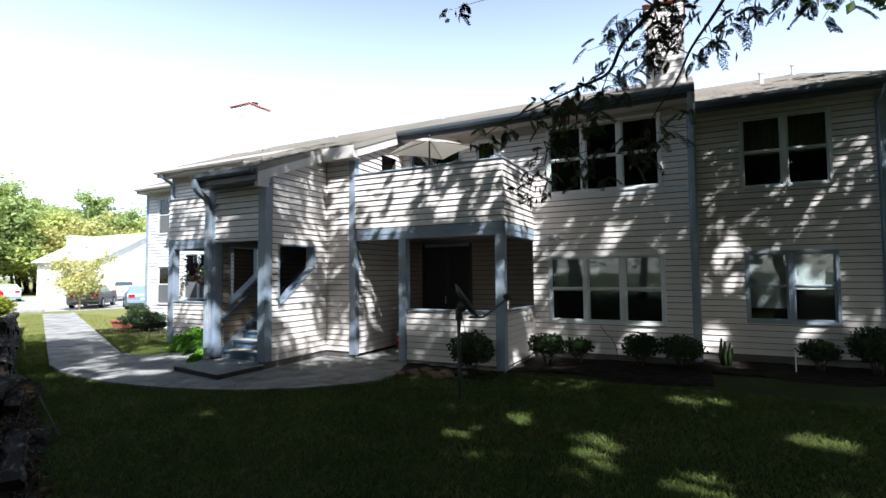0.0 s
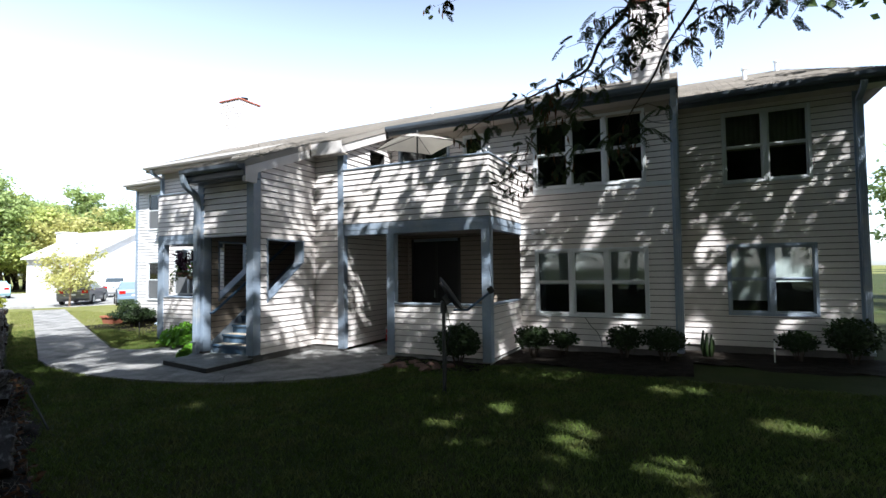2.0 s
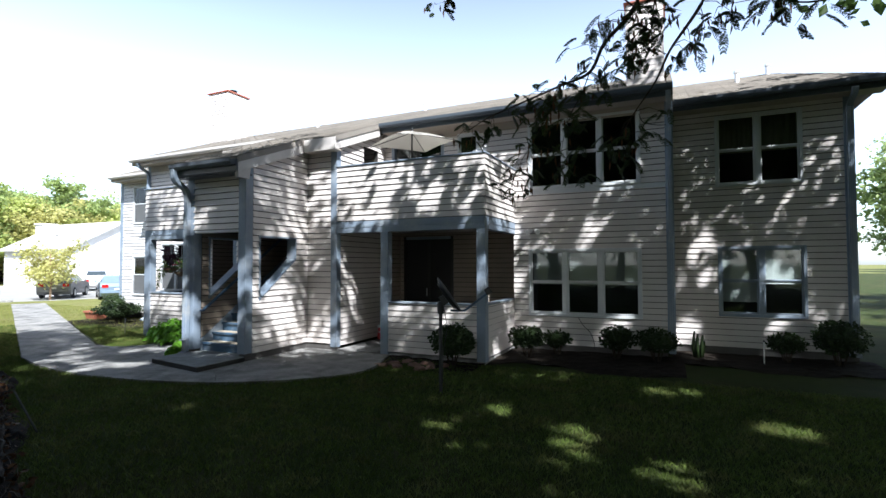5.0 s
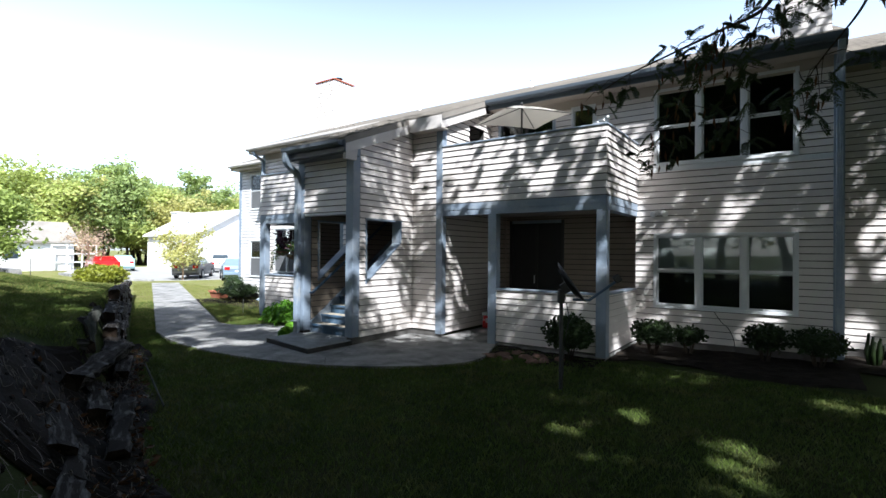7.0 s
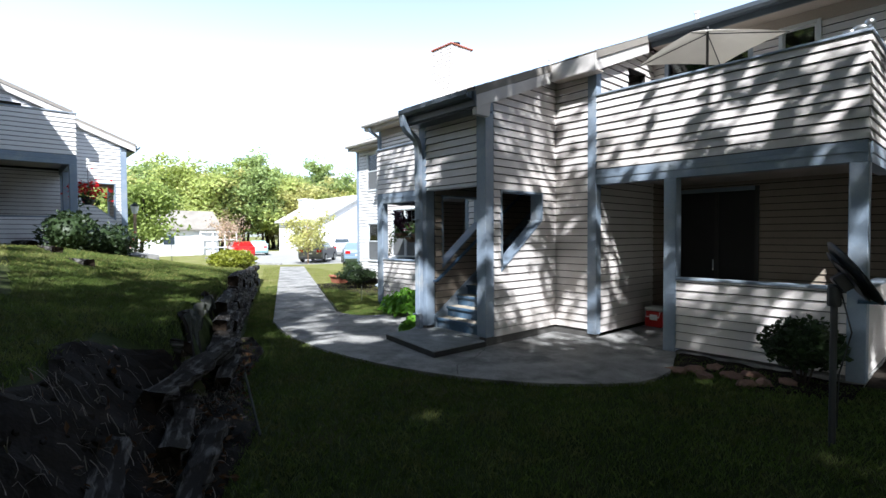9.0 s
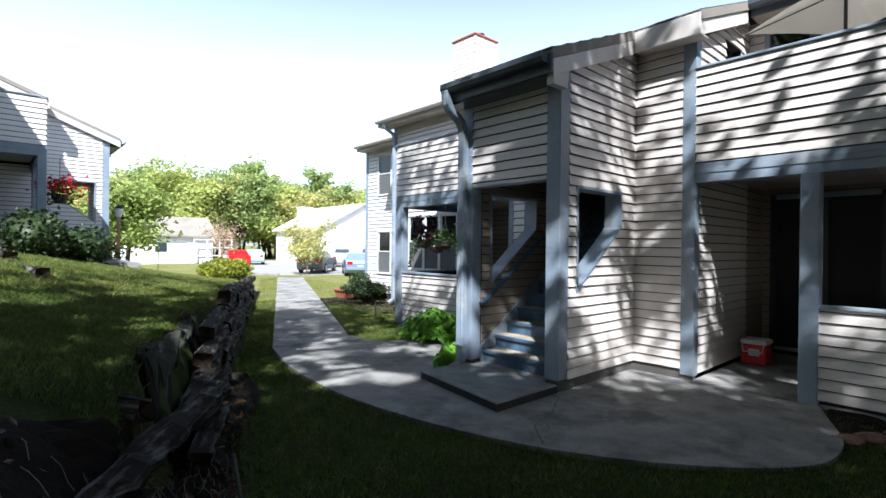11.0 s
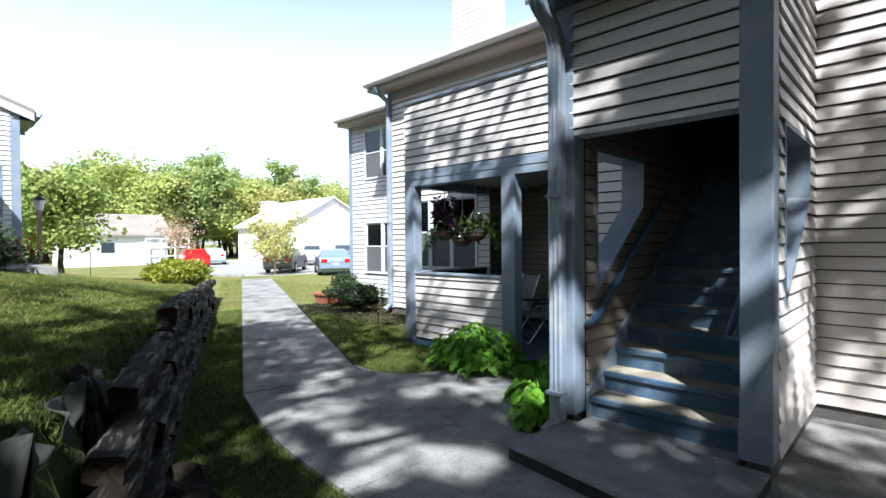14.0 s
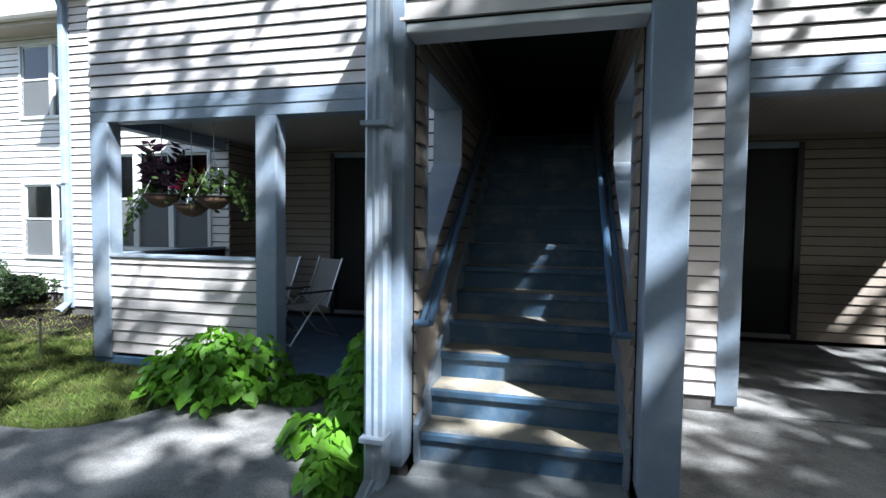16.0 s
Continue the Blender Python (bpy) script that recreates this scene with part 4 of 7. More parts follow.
for x, s in ((SX0 + 0.09, 1), (SX1 - 0.09, -1)):
    h = thing("handrail", "blue painted wooden handrail in the stairwell", "handrail", group="stair handrails")
    a, b = Vector((x, 6.78, 0.80)), Vector((x, 9.6, 2.78))
    part("rail", tube(bmesh.new(), [a, b], 0.024, 10), M_RAIL, h)
    part("rail", tube(bmesh.new(), [a + Vector((-0.05 * s, 0, -0.01)), b + Vector((-0.05 * s, 0, -0.01))], 0.018, 8), M_RAIL, h)
    part("rail_end", tube(bmesh.new(), [a, a + Vector((-0.085 * s, 0, 0))], 0.02, 8), M_RAIL, h)
    for f in (0.15, 0.5, 0.85):
        p = a.lerp(b, f)
        part("bracket", tube(bmesh.new(), [p, p + Vector((-0.03 * s, 0, -0.06)), p + Vector((-0.092 * s, 0, -0.06))], 0.008, 6), M_METAL, h)


# ---- ground, walks, bank ----
P0 = Vector((-4.6, 1.7))
AL, NO = Vector((-0.922, 0.387)), Vector((-0.387, -0.922))


def sd(x, y):
    v = Vector((x, y)) - P0
    return v.dot(AL), v.dot(NO)


def sm(a, b, t):
    t = min(max((t - a) / (b - a), 0), 1)
    return t * t * (3 - 2 * t)


def on_wall(s, d, z=0.0):
    p = P0 + AL * s + NO * d
    return Vector((p.x, p.y, z))


def gz(x, y):
    s, d = sd(x, y)
    low = -0.16 - 0.04 * sm(4, 20, s) - 0.15 * sm(20, 40, s)
    fade = sm(-4.0, 0.5, s) * (1 - sm(10, 30, s))
    jump = 0.80 * sm(0.32, 0.56, d) * sm(2.4, 3.6, s) + 0.76 * sm(0.05, 1.25, d) * (1 - sm(2.4, 3.6, s))
    rise = 0.78 * sm(0.3, 5.4, d)
    bumps = 0.025 * noise.noise((x * 0.7, y * 0.7, 0)) + 0.008 * noise.noise((x * 3, y * 3, 4))
    if y > 9.6 - 0.02 * x and s < 24:
        bumps *= 0.2
    return low + fade * (jump + rise) + bumps + (0.10 * sm(-2.0, -4.5, s) * sm(-3, 0.5, d))


def axis_steps(a, b, fine, far):
    v = [a + i * fine for i in range(int((b - a) / fine) + 1)]
    step, hi, lo = fine, v[-1], a
    right, left = [], []
    while hi < far:
        step *= 1.45
        hi += step
        lo -= step
        right.append(hi), left.append(lo)
    return left[::-1] + v + right


xs, ys = axis_steps(-27.0, 5.0, 0.2, 1500), axis_steps(-5.0, 11.0, 0.2, 1500)
gv = [(x, y, gz(x, y)) for y in ys for x in xs]
W = len(xs)
gf = [(j * W + i, j * W + i + 1, (j + 1) * W + i + 1, (j + 1) * W + i) for j in range(len(ys) - 1) for i in range(W - 1)]
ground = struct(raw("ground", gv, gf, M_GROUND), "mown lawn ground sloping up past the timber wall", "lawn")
ground.data.materials.append(M_LAWN_SUNLIT)
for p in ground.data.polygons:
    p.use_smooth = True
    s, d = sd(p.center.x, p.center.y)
    # Slope and far lawn take the paler copy that paints in sunlight.
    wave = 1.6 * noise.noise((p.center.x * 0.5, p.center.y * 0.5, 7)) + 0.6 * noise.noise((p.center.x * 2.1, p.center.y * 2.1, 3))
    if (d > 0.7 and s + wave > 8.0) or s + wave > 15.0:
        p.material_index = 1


def slab(name, outline, z0, z1, material, label, category, parent=None, r=0.012):
    bm = bmesh.new()
    lo = [bm.verts.new((x, y, z0)) for x, y in outline]
    hi = [bm.verts.new((x, y, z1)) for x, y in outline]
    bm.faces.new(lo[::-1])
    top = bm.faces.new(hi)
    n = len(outline)
    for i in range(n):
        bm.faces.new((lo[i], lo[(i + 1) % n], hi[(i + 1) % n], hi[i]))
    bmesh.ops.bevel(bm, geom=list(top.edges), offset=r, segments=1, affect="EDGES", profile=0.5)
    ob = link(name, bm, material, parent)
    if parent is None:
        struct(ob, label, category)
    return ob


def smooth_line(pts, n=6):
    out = []
    for i in range(len(pts) - 1):
        a, b, c, d = (Vector(pts[max(i - 1, 0)]), Vector(pts[i]), Vector(pts[i + 1]), Vector(pts[min(i + 2, len(pts) - 1)]))
        for k in range(n):
            t = k / n
            out.append(tuple(0.5 * (2 * b + (c - a) * t + (2 * a - 5 * b + 4 * c - d) * t * t + (3 * b - a - 3 * c + d) * t ** 3)))
    return out + [tuple(pts[-1])]


pad_front = smooth_line([(-11.75, 5.19), (-10.45, 4.86), (-9.37, 4.74), (-8.42, 4.74), (-7.2, 4.95), (-6.17, 5.33), (-5.3, 5.94), (-4.78, 6.6), (-4.72, 7.3), (-4.95, 8.0), (-5.1, 8.42)])
pad_back = [(-9.43, 8.42), (-10.6, 8.42), (-10.75, 7.55), (-10.92, 7.08), (-11.10, 6.86), (-11.36, 6.74), (-11.64, 6.72), (-11.95, 6.79), (-11.80, 6.60), (-11.45, 6.40)]
slab("pavement_pad", pad_front + [(-7.0, 8.42)] + pad_back, -0.35, -0.115, M_CONC, "stained concrete pad in front of the stairs", "pavement")
walkway = thing("pavement_walk", "concrete walkway with cross joints leading to the parking lot", "pavement", kind="structure")
wl0, wl1, wr0, wr1 = Vector((-11.78, 5.20)), Vector((-24.6, 10.86)), Vector((-11.45, 6.53)), Vector((-24.0, 12.06))
cuts = [0.0, 0.17, 0.32, 0.46, 0.585, 0.70, 0.80, 0.90, 1.0, 1.1, 1.2, 1.3, 1.4]
for a, b in zip(cuts, cuts[1:]):
    q = [wl0.lerp(wl1, a + 0.0008), wl0.lerp(wl1, b - 0.0008), wr0.lerp(wr1, b - 0.0008), wr0.lerp(wr1, a + 0.0008)]
    slab("slab", [tuple(v) for v in q], -0.4, -0.118 - 0.05 * a, M_CONC, "", "", walkway)
slab("floor_patio", [(-6.42, 8.44), (-3.0, 8.44), (-3.0, BY - 0.01), (-6.42, BY - 0.01)], -0.3, -0.10, M_CONC, "grey concrete patio floor", "floor")
slab("floor_patio_far", [(-12.75, 8.44), (-9.43, 8.44), (-9.43, BY - 0.01), (-12.75, BY - 0.01)], -0.3, -0.10, M_STEP, "blue-grey painted concrete patio floor", "floor")
sp = slab("step_pad", [(-8.72, 5.84), (-7.22, 5.60), (-7.22, 6.64), (-8.72, 6.64)], -0.2, -0.02, M_CONC2, "", "", None, 0.015)
sp.data.materials.append(M_SLABSIDE)
# Upright faces take the darker material, the rest stays concrete.
for q in sp.data.polygons:
    q.material_index = 1 if abs(q.normal.z) < 0.3 else 0
tagged(sp, "thick concrete step pad at the foot of the stairs", "step pad", kind="structure")
slab("floor_stairwell", [(-8.6, 6.64), (-7.42, 6.64), (-7.42, 12.0), (-8.6, 12.0)], -0.3, -0.02, M_CONC2, "concrete under the stairs", "floor")


def crack(pts, w):
    rng = random.Random(3)
    bm = bmesh.new()
    fine = []
    for a, b in zip(pts, pts[1:]):
        for k in range(9):
            p = Vector(a).lerp(Vector(b), k / 9)
            fine.append(p + Vector((rng.uniform(-0.012, 0.012), rng.uniform(-0.012, 0.012))))
    L = [bm.verts.new((p.x, p.y - w * rng.uniform(0.3, 1), -0.1125)) for p in fine]
    R = [bm.verts.new((p.x + 0.3 * w, p.y + w * rng.uniform(0.3, 1), -0.1125)) for p in fine]
    for i in range(len(fine) - 1):
        bm.faces.new((L[i], L[i + 1], R[i + 1], R[i]))
    c = link("crack", bm, M_FOUND)
    struct(c, "dark crack across the concrete pad", "crack")


crack([(-9.19, 4.76), (-9.18, 4.98), (-9.17, 5.25), (-9.13, 5.59), (-9.02, 5.96), (-8.82, 6.48)], 0.014)
crack([(-11.79, 5.22), (-11.64, 5.9), (-11.5, 6.5)], 0.006)
crack([(-7.1, 6.5), (-6.85, 6.0), (-6.75, 5.6), (-6.4, 5.25)], 0.012)
crack([(-6.4, 8.05), (-5.9, 7.9), (-5.2, 7.95)], 0.005)

# parking lot
lot = slab("road_parking", [(-26.0, 30.0), (-27.0, 13.6), (-29.0, 12.9), (-33.0, 14.5), (-36.0, 13.2), (-47.0, 14.0), (-62.0, 20.0), (-62.0, 50.0), (-26.0, 50.0)], -0.6, -0.29, M_ASPH, "sun-bleached asphalt parking lot", "parking lot")
slab("road_curb", [(-33.0, 14.7), (-36.0, 13.4), (-47.0, 14.2), (-47.0, 13.98), (-36.0, 13.18), (-33.0, 14.48)], -0.5, -0.17, M_CONC, "pale concrete kerb of the parking lot", "kerb")

# dirt of the fallen bank
rng = np.random.default_rng(11)
verts, faces, NB = [], [], 46
MB = 14
for i in range(NB + 1):
    s = -0.9 + 7.2 * i / NB
    for j in range(MB + 1):
        d = -0.22 + 0.10 * math.sin(s * 2.1) + (1.45 + 0.18 * math.sin(s * 3.3) - 0.80 * sm(2.2, 3.6, s) - 1.2 * sm(0.4, -0.9, s)) * j / MB
        p = on_wall(s, d)
        verts.append((p.x, p.y, gz(p.x, p.y) + 0.015 + (0.0 if j in (0, MB) else 0.11 * abs(noise.noise((p.x * 3.1, p.y * 3.1, 2))) + 0.05 * abs(noise.noise((p.x * 9, p.y * 9, 5))))))
faces = [(i * (MB + 1) + j, i * (MB + 1) + j + 1, (i + 1) * (MB + 1) + j + 1, (i + 1) * (MB + 1) + j) for i in range(NB) for j in range(MB)]
bank = struct(raw("ground_bank", verts, faces, M_DIRT), "dark bare dirt of the collapsed bank", "dirt bank")
for xa, xb, ya, yb, nm in ((-3.0, 0.4, 8.6, 10.45, "a"), (0.2, 3.6, 9.8, 11.42, "b"), (-18.6, -12.9, 9.1, 11.4, "c"), (-5.0, -3.0, 7.7, 8.42, "d")):
    n = 22
    vv, ff = [], []
    for i in range(n + 1):
        for j in range(n + 1):
            x, y = xa + (xb - xa) * i / n, ya + (yb - ya) * j / n
            if j == 0:
                y += 0.18 * math.sin(x * 2.3) + 0.06 * math.sin(x * 7)
            vv.append((x, y, gz(x, y) + (0.006 if j == 0 else 0.03 + 0.03 * noise.noise((x * 5, y * 5, 1)))))
    ff = [(i * (n + 1) + j, (i + 1) * (n + 1) + j, (i + 1) * (n + 1) + j + 1, i * (n + 1) + j + 1) for i in range(n) for j in range(n)]
    struct(raw("ground_bed", vv, ff, M_MULCH), "dark mulched planting bed along the wall", "planting bed")


# ---- trees ----
# sun flecks: places under the canopy (brought down to ground level along the sun) over which the crowns have gaps
FLECKS = [(-2.5, 5.8, 0.42, 0.30), (-1.8, 5.7, 0.30, 0.42), (-1.7, 4.35, 0.35, 0.34), (-2.2, 4.9, 0.36, 0.4), (-0.8, 4.6, 0.40, 0.36), (-0.75, 5.15, 0.36, 0.3), (0.2, 7.5, 0.55, 0.40),
          (1.4, 6.2, 0.4, 0.36), (0.25, 4.5, 0.34, 0.34), (-1.5, 8.05, 0.5, 0.32), (-5.6, 4.1, 0.32, 0.3), (-9.9, 7.0, 0.5, 0.42), (-10.4, 6.6, 0.36, 0.40), (-9.6, 5.4, 0.45, 0.36),
          (-8.85, 5.5, 0.36, 0.42), (-10.5, 5.4, 0.40, 0.34), (-12.2, 7.6, 0.5, 0.36), (-10.4, 3.5, 0.6, 0.32), (-9.3, 4.85, 0.3, 0.28), (-8.5, 7.4, 0.34, 0.3), (-11.6, 7.1, 0.5, 0.4), (-12.6, 9.2, 0.5, 0.5), (-9.35, 7.15, 0.3, 0.34), (-9.0, 6.8, 0.22, 0.28),
          (-13.4, 4.1, 1.4, 0.5), (-15.1, 5.1, 1.6, 0.50), (-20.6, 4.7, 3.0, 0.50), (-20.4, 6.7, 2.5, 0.50)]
fleck_rng = random.Random(64)
for _ in range(46):
    FLECKS.append((fleck_rng.uniform(-8.5, 3.0), fleck_rng.uniform(10.3, 12.8), fleck_rng.uniform(0.2, 0.42), fleck_rng.uniform(0.2, 0.36)))
for _ in range(12):
    FLECKS.append((fleck_rng.uniform(-6.2, -2.8), fleck_rng.uniform(8.35, 9.4), fleck_rng.uniform(0.14, 0.30), fleck_rng.uniform(0.2, 0.36)))
def bend(a, b, rng, n=4, amp=0.12):
    a, b = Vector(a), Vector(b)
    L = (b - a).length
    return [a.lerp(b, i / n) + (Vector(rng.normal(size=3)) * amp * L / n if 0 < i < n else Vector((0, 0, 0))) for i in range(n + 1)]


def broad_tree(name, label, base, height, crown_lo, spread, n_limbs, n_clumps, per_clump, leaf, material, seed, bark=None, clump_r=0.9, trunk_r=0.2, lean=(0, 0), group="", skew=(0, 0)):
    """Tapered trunk, forking limbs, and a crown of many small leaves in uneven clumps at the limb ends."""
    rng = np.random.default_rng(seed)
    t = thing(name, label, "tree", Matrix.Translation(base), group=group)
    bm = bmesh.new()
    top = Vector((lean[0], lean[1], height * 0.8))
    trunk = bend((0, 0, -0.4), top, rng, 6, 0.10)
    tube(bm, trunk, [trunk_r * (1.25 if i == 0 else 1 - 0.8 * i / 6) for i in range(7)], 10)
    part("trunk", bm, bark or M_BARK, t, smooth=True)
    ends = []
    for k in range(n_limbs):
        f = 0.35 + 0.6 * k / n_limbs
        a = trunk[min(int(f * 6), 5)].lerp(trunk[min(int(f * 6) + 1, 6)], f * 6 % 1)
        ang = k * 2.4 + rng.uniform(-0.4, 0.4)
        r = spread * rng.uniform(0.6, 1.0) * (1 - 0.35 * max(0, f - 0.6))
        b = Vector((a.x + r * math.cos(ang) + skew[0], a.y + r * math.sin(ang) + skew[1], max(crown_lo + 0.4, a.z + r * rng.uniform(0.25, 0.6))))
        pts = bend(a, b, rng, 4, 0.12)
        lb = bmesh.new()
        r0 = trunk_r * (0.55 - 0.3 * f)
        tube(lb, pts, [r0 * (1 - 0.17 * i) for i in range(5)], 7)
        for q in range(4):
            j = 1 + q % 4
            e = pts[j] + Vector((rng.uniform(-1, 1), rng.uniform(-1, 1), rng.uniform(-0.1, 0.7))) * spread * 0.32
            tube(lb, bend(pts[j], e, rng, 3, 0.15), [r0 * 0.3, r0 * 0.22, r0 * 0.15, r0 * 0.06], 5)
            ends.append(e)
        part("limb", lb, bark or M_BARK, t, smooth=True)
        ends += pts[2:]
    cs = []
    for k in range(n_clumps):
        e = ends[int(rng.integers(len(ends)))]
        c = np.array(e) + rng.normal(size=3) * np.array((spread * 0.16, spread * 0.16, spread * 0.10))
        if c[2] < crown_lo:
            c[2] = crown_lo + rng.uniform(0, 0.6)
        rr = clump_r * rng.uniform(0.5, 1.25)
        cs.append(c + rng.normal(size=(per_clump, 3)) * rr * np.array((0.5, 0.5, 0.36)))
    cs = np.concatenate(cs)
    if name == "shade_tree":
        w = cs + np.array(base)
        gx, gy = w[:, 0] - w[:, 2] * SUN.x / SUN.z, w[:, 1] - w[:, 2] * SUN.y / SUN.z
        for fx, fy, fa, fb in FLECKS:
            keep = ((gx - fx) / fa) ** 2 + ((gy - fy) / fb) ** 2 > rng.uniform(0.75, 1.25, len(gx))
            cs, gx, gy = cs[keep], gx[keep], gy[keep]
    leaves("crown", cs, leaf, material, t, rng, 0.3)
    return t


# shade trees beside and behind the walk
broad_tree("shade_tree", "tall dark shade tree at the lawn's edge", (6.2, 1.3, -0.2), 12.5, 5.6, 5.4, 15, 260, 90, 0.17, M_LEAF, 21, trunk_r=0.28, clump_r=1.0, skew=(-0.5, 0.8))
broad_tree("shade_tree", "tall dark shade tree on the lawn", (0.8, -5.4, -0.1), 13.0, 6.0, 5.4, 15, 270, 90, 0.17, M_LEAF, 22, trunk_r=0.30, clump_r=1.0, skew=(-1.4, 1.9))
broad_tree("shade_tree", "tall dark shade tree on the grassy rise", (-5.4, -4.4, 0.7), 12.0, 6.4, 4.4, 13, 50, 80, 0.17, M_LEAF, 23, trunk_r=0.26, clump_r=0.95, skew=(-0.9, 2.1))
broad_tree("shade_tree", "shade tree up the grassy slope", (-14.0, -7.0, 1.2), 11.0, 5.0, 4.0, 11, 55, 80, 0.18, M_LEAF, 24, trunk_r=0.25, clump_r=1.0, skew=(-1.1, 0.95))
broad_tree("shade_tree", "shade tree past the end of the building", (11.5, 8.5, -0.2), 11.5, 4.5, 4.4, 12, 170, 80, 0.18, M_LEAF, 25, trunk_r=0.25, clump_r=1.0, skew=(-1.1, 0.95))

broad_tree("shade_tree", "tall dark shade tree near the building's end", (8.6, 4.6, -0.2), 12.5, 7.6, 4.6, 14, 210, 90, 0.17, M_LEAF, 26, trunk_r=0.27, clump_r=1.0, skew=(-2.2, 2.4))
broad_tree("shade_tree", "slender shade tree over the middle of the lawn", (2.9, 1.1, -0.2), 12.5, 7.2, 4.3, 12, 110, 80, 0.17, M_LEAF, 27, trunk_r=0.2, clump_r=0.9, skew=(-1.6, 1.4))

broad_tree("shade_tree", "slender shade tree beside the start of the walk", (2.6, -1.5, -0.2), 12.5, 7.4, 3.4, 12, 200, 80, 0.17, M_LEAF, 28, trunk_r=0.18, clump_r=0.9, skew=(-2.3, 1.6))

broad_tree("shade_tree", "tall shade tree on the rise behind the timber wall", (-6.5, -1.6, 0.7), 13.0, 8.3, 4.2, 13, 64, 80, 0.17, M_LEAF, 29, trunk_r=0.24, clump_r=0.9, skew=(0.3, 3.6))

# the overhanging locust with feathery fronds
locust = thing("locust_branch_tree", "feathery locust tree reaching over the lawn", "tree")
rng = np.random.default_rng(8)
part("trunk", tube(bmesh.new(), [(5.6, 3.2, -0.4), (5.5, 3.2, 1.2), (5.3, 3.3, 3.2), (5.0, 3.3, 5.2), (4.6, 3.4, 7.2), (4.4, 3.5, 8.4)], [0.17, 0.14, 0.12, 0.10, 0.07, 0.04], 10), M_BARK, locust, smooth=True)
main = smooth_line([(5.0, 3.3, 5.4), (3.2, 4.0, 6.0), (1.4, 4.8, 5.75), (0.21, 5.20, 5.16), (-0.13, 5.30, 4.52), (-0.46, 5.40, 4.23), (-0.64, 5.50, 3.96), (-0.99, 5.60, 3.89), (-1.51, 5.70, 3.78), (-1.99, 5.80, 3.68), (-2.33, 5.90, 3.56)], 5)
part("limb", tube(bmesh.new(), main, [0.04 * (1 - 0.9 * i / (len(main) - 1)) for i in range(len(main))], 7), M_BARK, locust, smooth=True)
second = smooth_line([(3.2, 4.0, 6.0), (1.9, 4.8, 5.6), (0.78, 5.30, 4.98), (0.52, 5.40, 4.46), (0.22, 5.60, 4.11), (0.06, 5.70, 3.81), (-0.18, 5.90, 3.54), (-0.38, 6.00, 3.25)], 5)
part("limb", tube(bmesh.new(), second, [0.03 * (1 - 0.9 * i / (len(second) - 1)) for i in range(len(second))], 6), M_BARK, locust, smooth=True)
third = smooth_line([(0.21, 5.20, 5.16), (0.09, 5.10, 4.54), (0.04, 5.10, 4.20), (-0.00, 5.15, 3.91)], 5)
part("limb", tube(bmesh.new(), third, [0.014 * (1 - 0.9 * i / (len(third) - 1)) for i in range(len(third))], 6), M_BARK, locust, smooth=True)
droop = smooth_line([(-0.64, 5.50, 3.96), (-0.73, 5.50, 3.73), (-0.91, 5.55, 3.42), (-1.01, 5.60, 3.02), (-1.05, 5.60, 2.84)], 5)
part("limb", tube(bmesh.new(), droop, [0.008 * (1 - 0.9 * i / (len(droop) - 1)) for i in range(len(droop))], 5), M_BARK, locust, smooth=True)
side_droop = smooth_line([(-0.99, 5.60, 3.89), (-1.30, 5.70, 3.37), (-1.58, 5.80, 3.00), (-1.70, 5.80, 2.68)], 5)
part("limb", tube(bmesh.new(), side_droop, [0.007 * (1 - 0.9 * i / (len(side_droop) - 1)) for i in range(len(side_droop))], 5), M_BARK, locust, smooth=True)
fourth = smooth_line([(3.2, 4.0, 6.0), (2.06, 4.70, 4.41), (1.68, 5.00, 4.15), (1.40, 5.20, 4.18), (1.10, 5.40, 4.39), (0.69, 5.60, 4.49)], 5)
part("limb", tube(bmesh.new(), fourth, [0.02 * (1 - 0.9 * i / (len(fourth) - 1)) for i in range(len(fourth))], 6), M_BARK, locust, smooth=True)
fifth = smooth_line([(-0.13, 5.30, 4.52), (-0.74, 5.30, 5.08), (-1.57, 5.40, 5.16), (-2.29, 5.50, 5.22), (-2.68, 5.60, 5.27)], 5)
part("limb", tube(bmesh.new(), fifth, [0.01 * (1 - 0.9 * i / (len(fifth) - 1)) for i in range(len(fifth))], 5), M_BARK, locust, smooth=True)
twigs, fv, ff, pv, pf = bmesh.new(), [], [], [], []


def frond(p, d, L):
    """One twice-feathered leaf: a drooping stalk with pairs of small leaflets."""
    p, d = np.array(p), np.array(d) / (np.linalg.norm(d) + 1e-6)
    side = np.cross(d, (0.1, 0.05, 1.0))
    side /= np.linalg.norm(side) + 1e-6
    pts = [p + d * L * t + np.array((0, 0, -0.55 * L * t * t)) for t in np.linspace(0, 1, 8)]
    tube(twigs, [tuple(q) for q in pts], 0.0022, 3)
    for i in range(1, 8):
        for sg in (-1, 1):
            r = L * 0.36 * math.sin(0.5 + 2.3 * i / 8)
            w = side * sg * 0.8 + d * 0.45 + np.array((0, 0, -0.45))
            for k in range(1, 8):
                c = pts[i] + w * r * k / 8
                u = d * 0.013 + rng.normal(size=3) * 0.003
                v = np.array((rng.normal() * 0.004, rng.normal() * 0.004, -0.010))
                for e in (1, -1):
                    j = len(fv)
                    fv.extend([tuple(c), tuple(c + u * e * 0.6 + v * 0.2 + w * 0.008), tuple(c + u * e * 1.5 + v), tuple(c + u * e * 0.6 + v * 0.9 - w * 0.006)])
                    ff.append((j, j + 1, j + 2, j + 3))


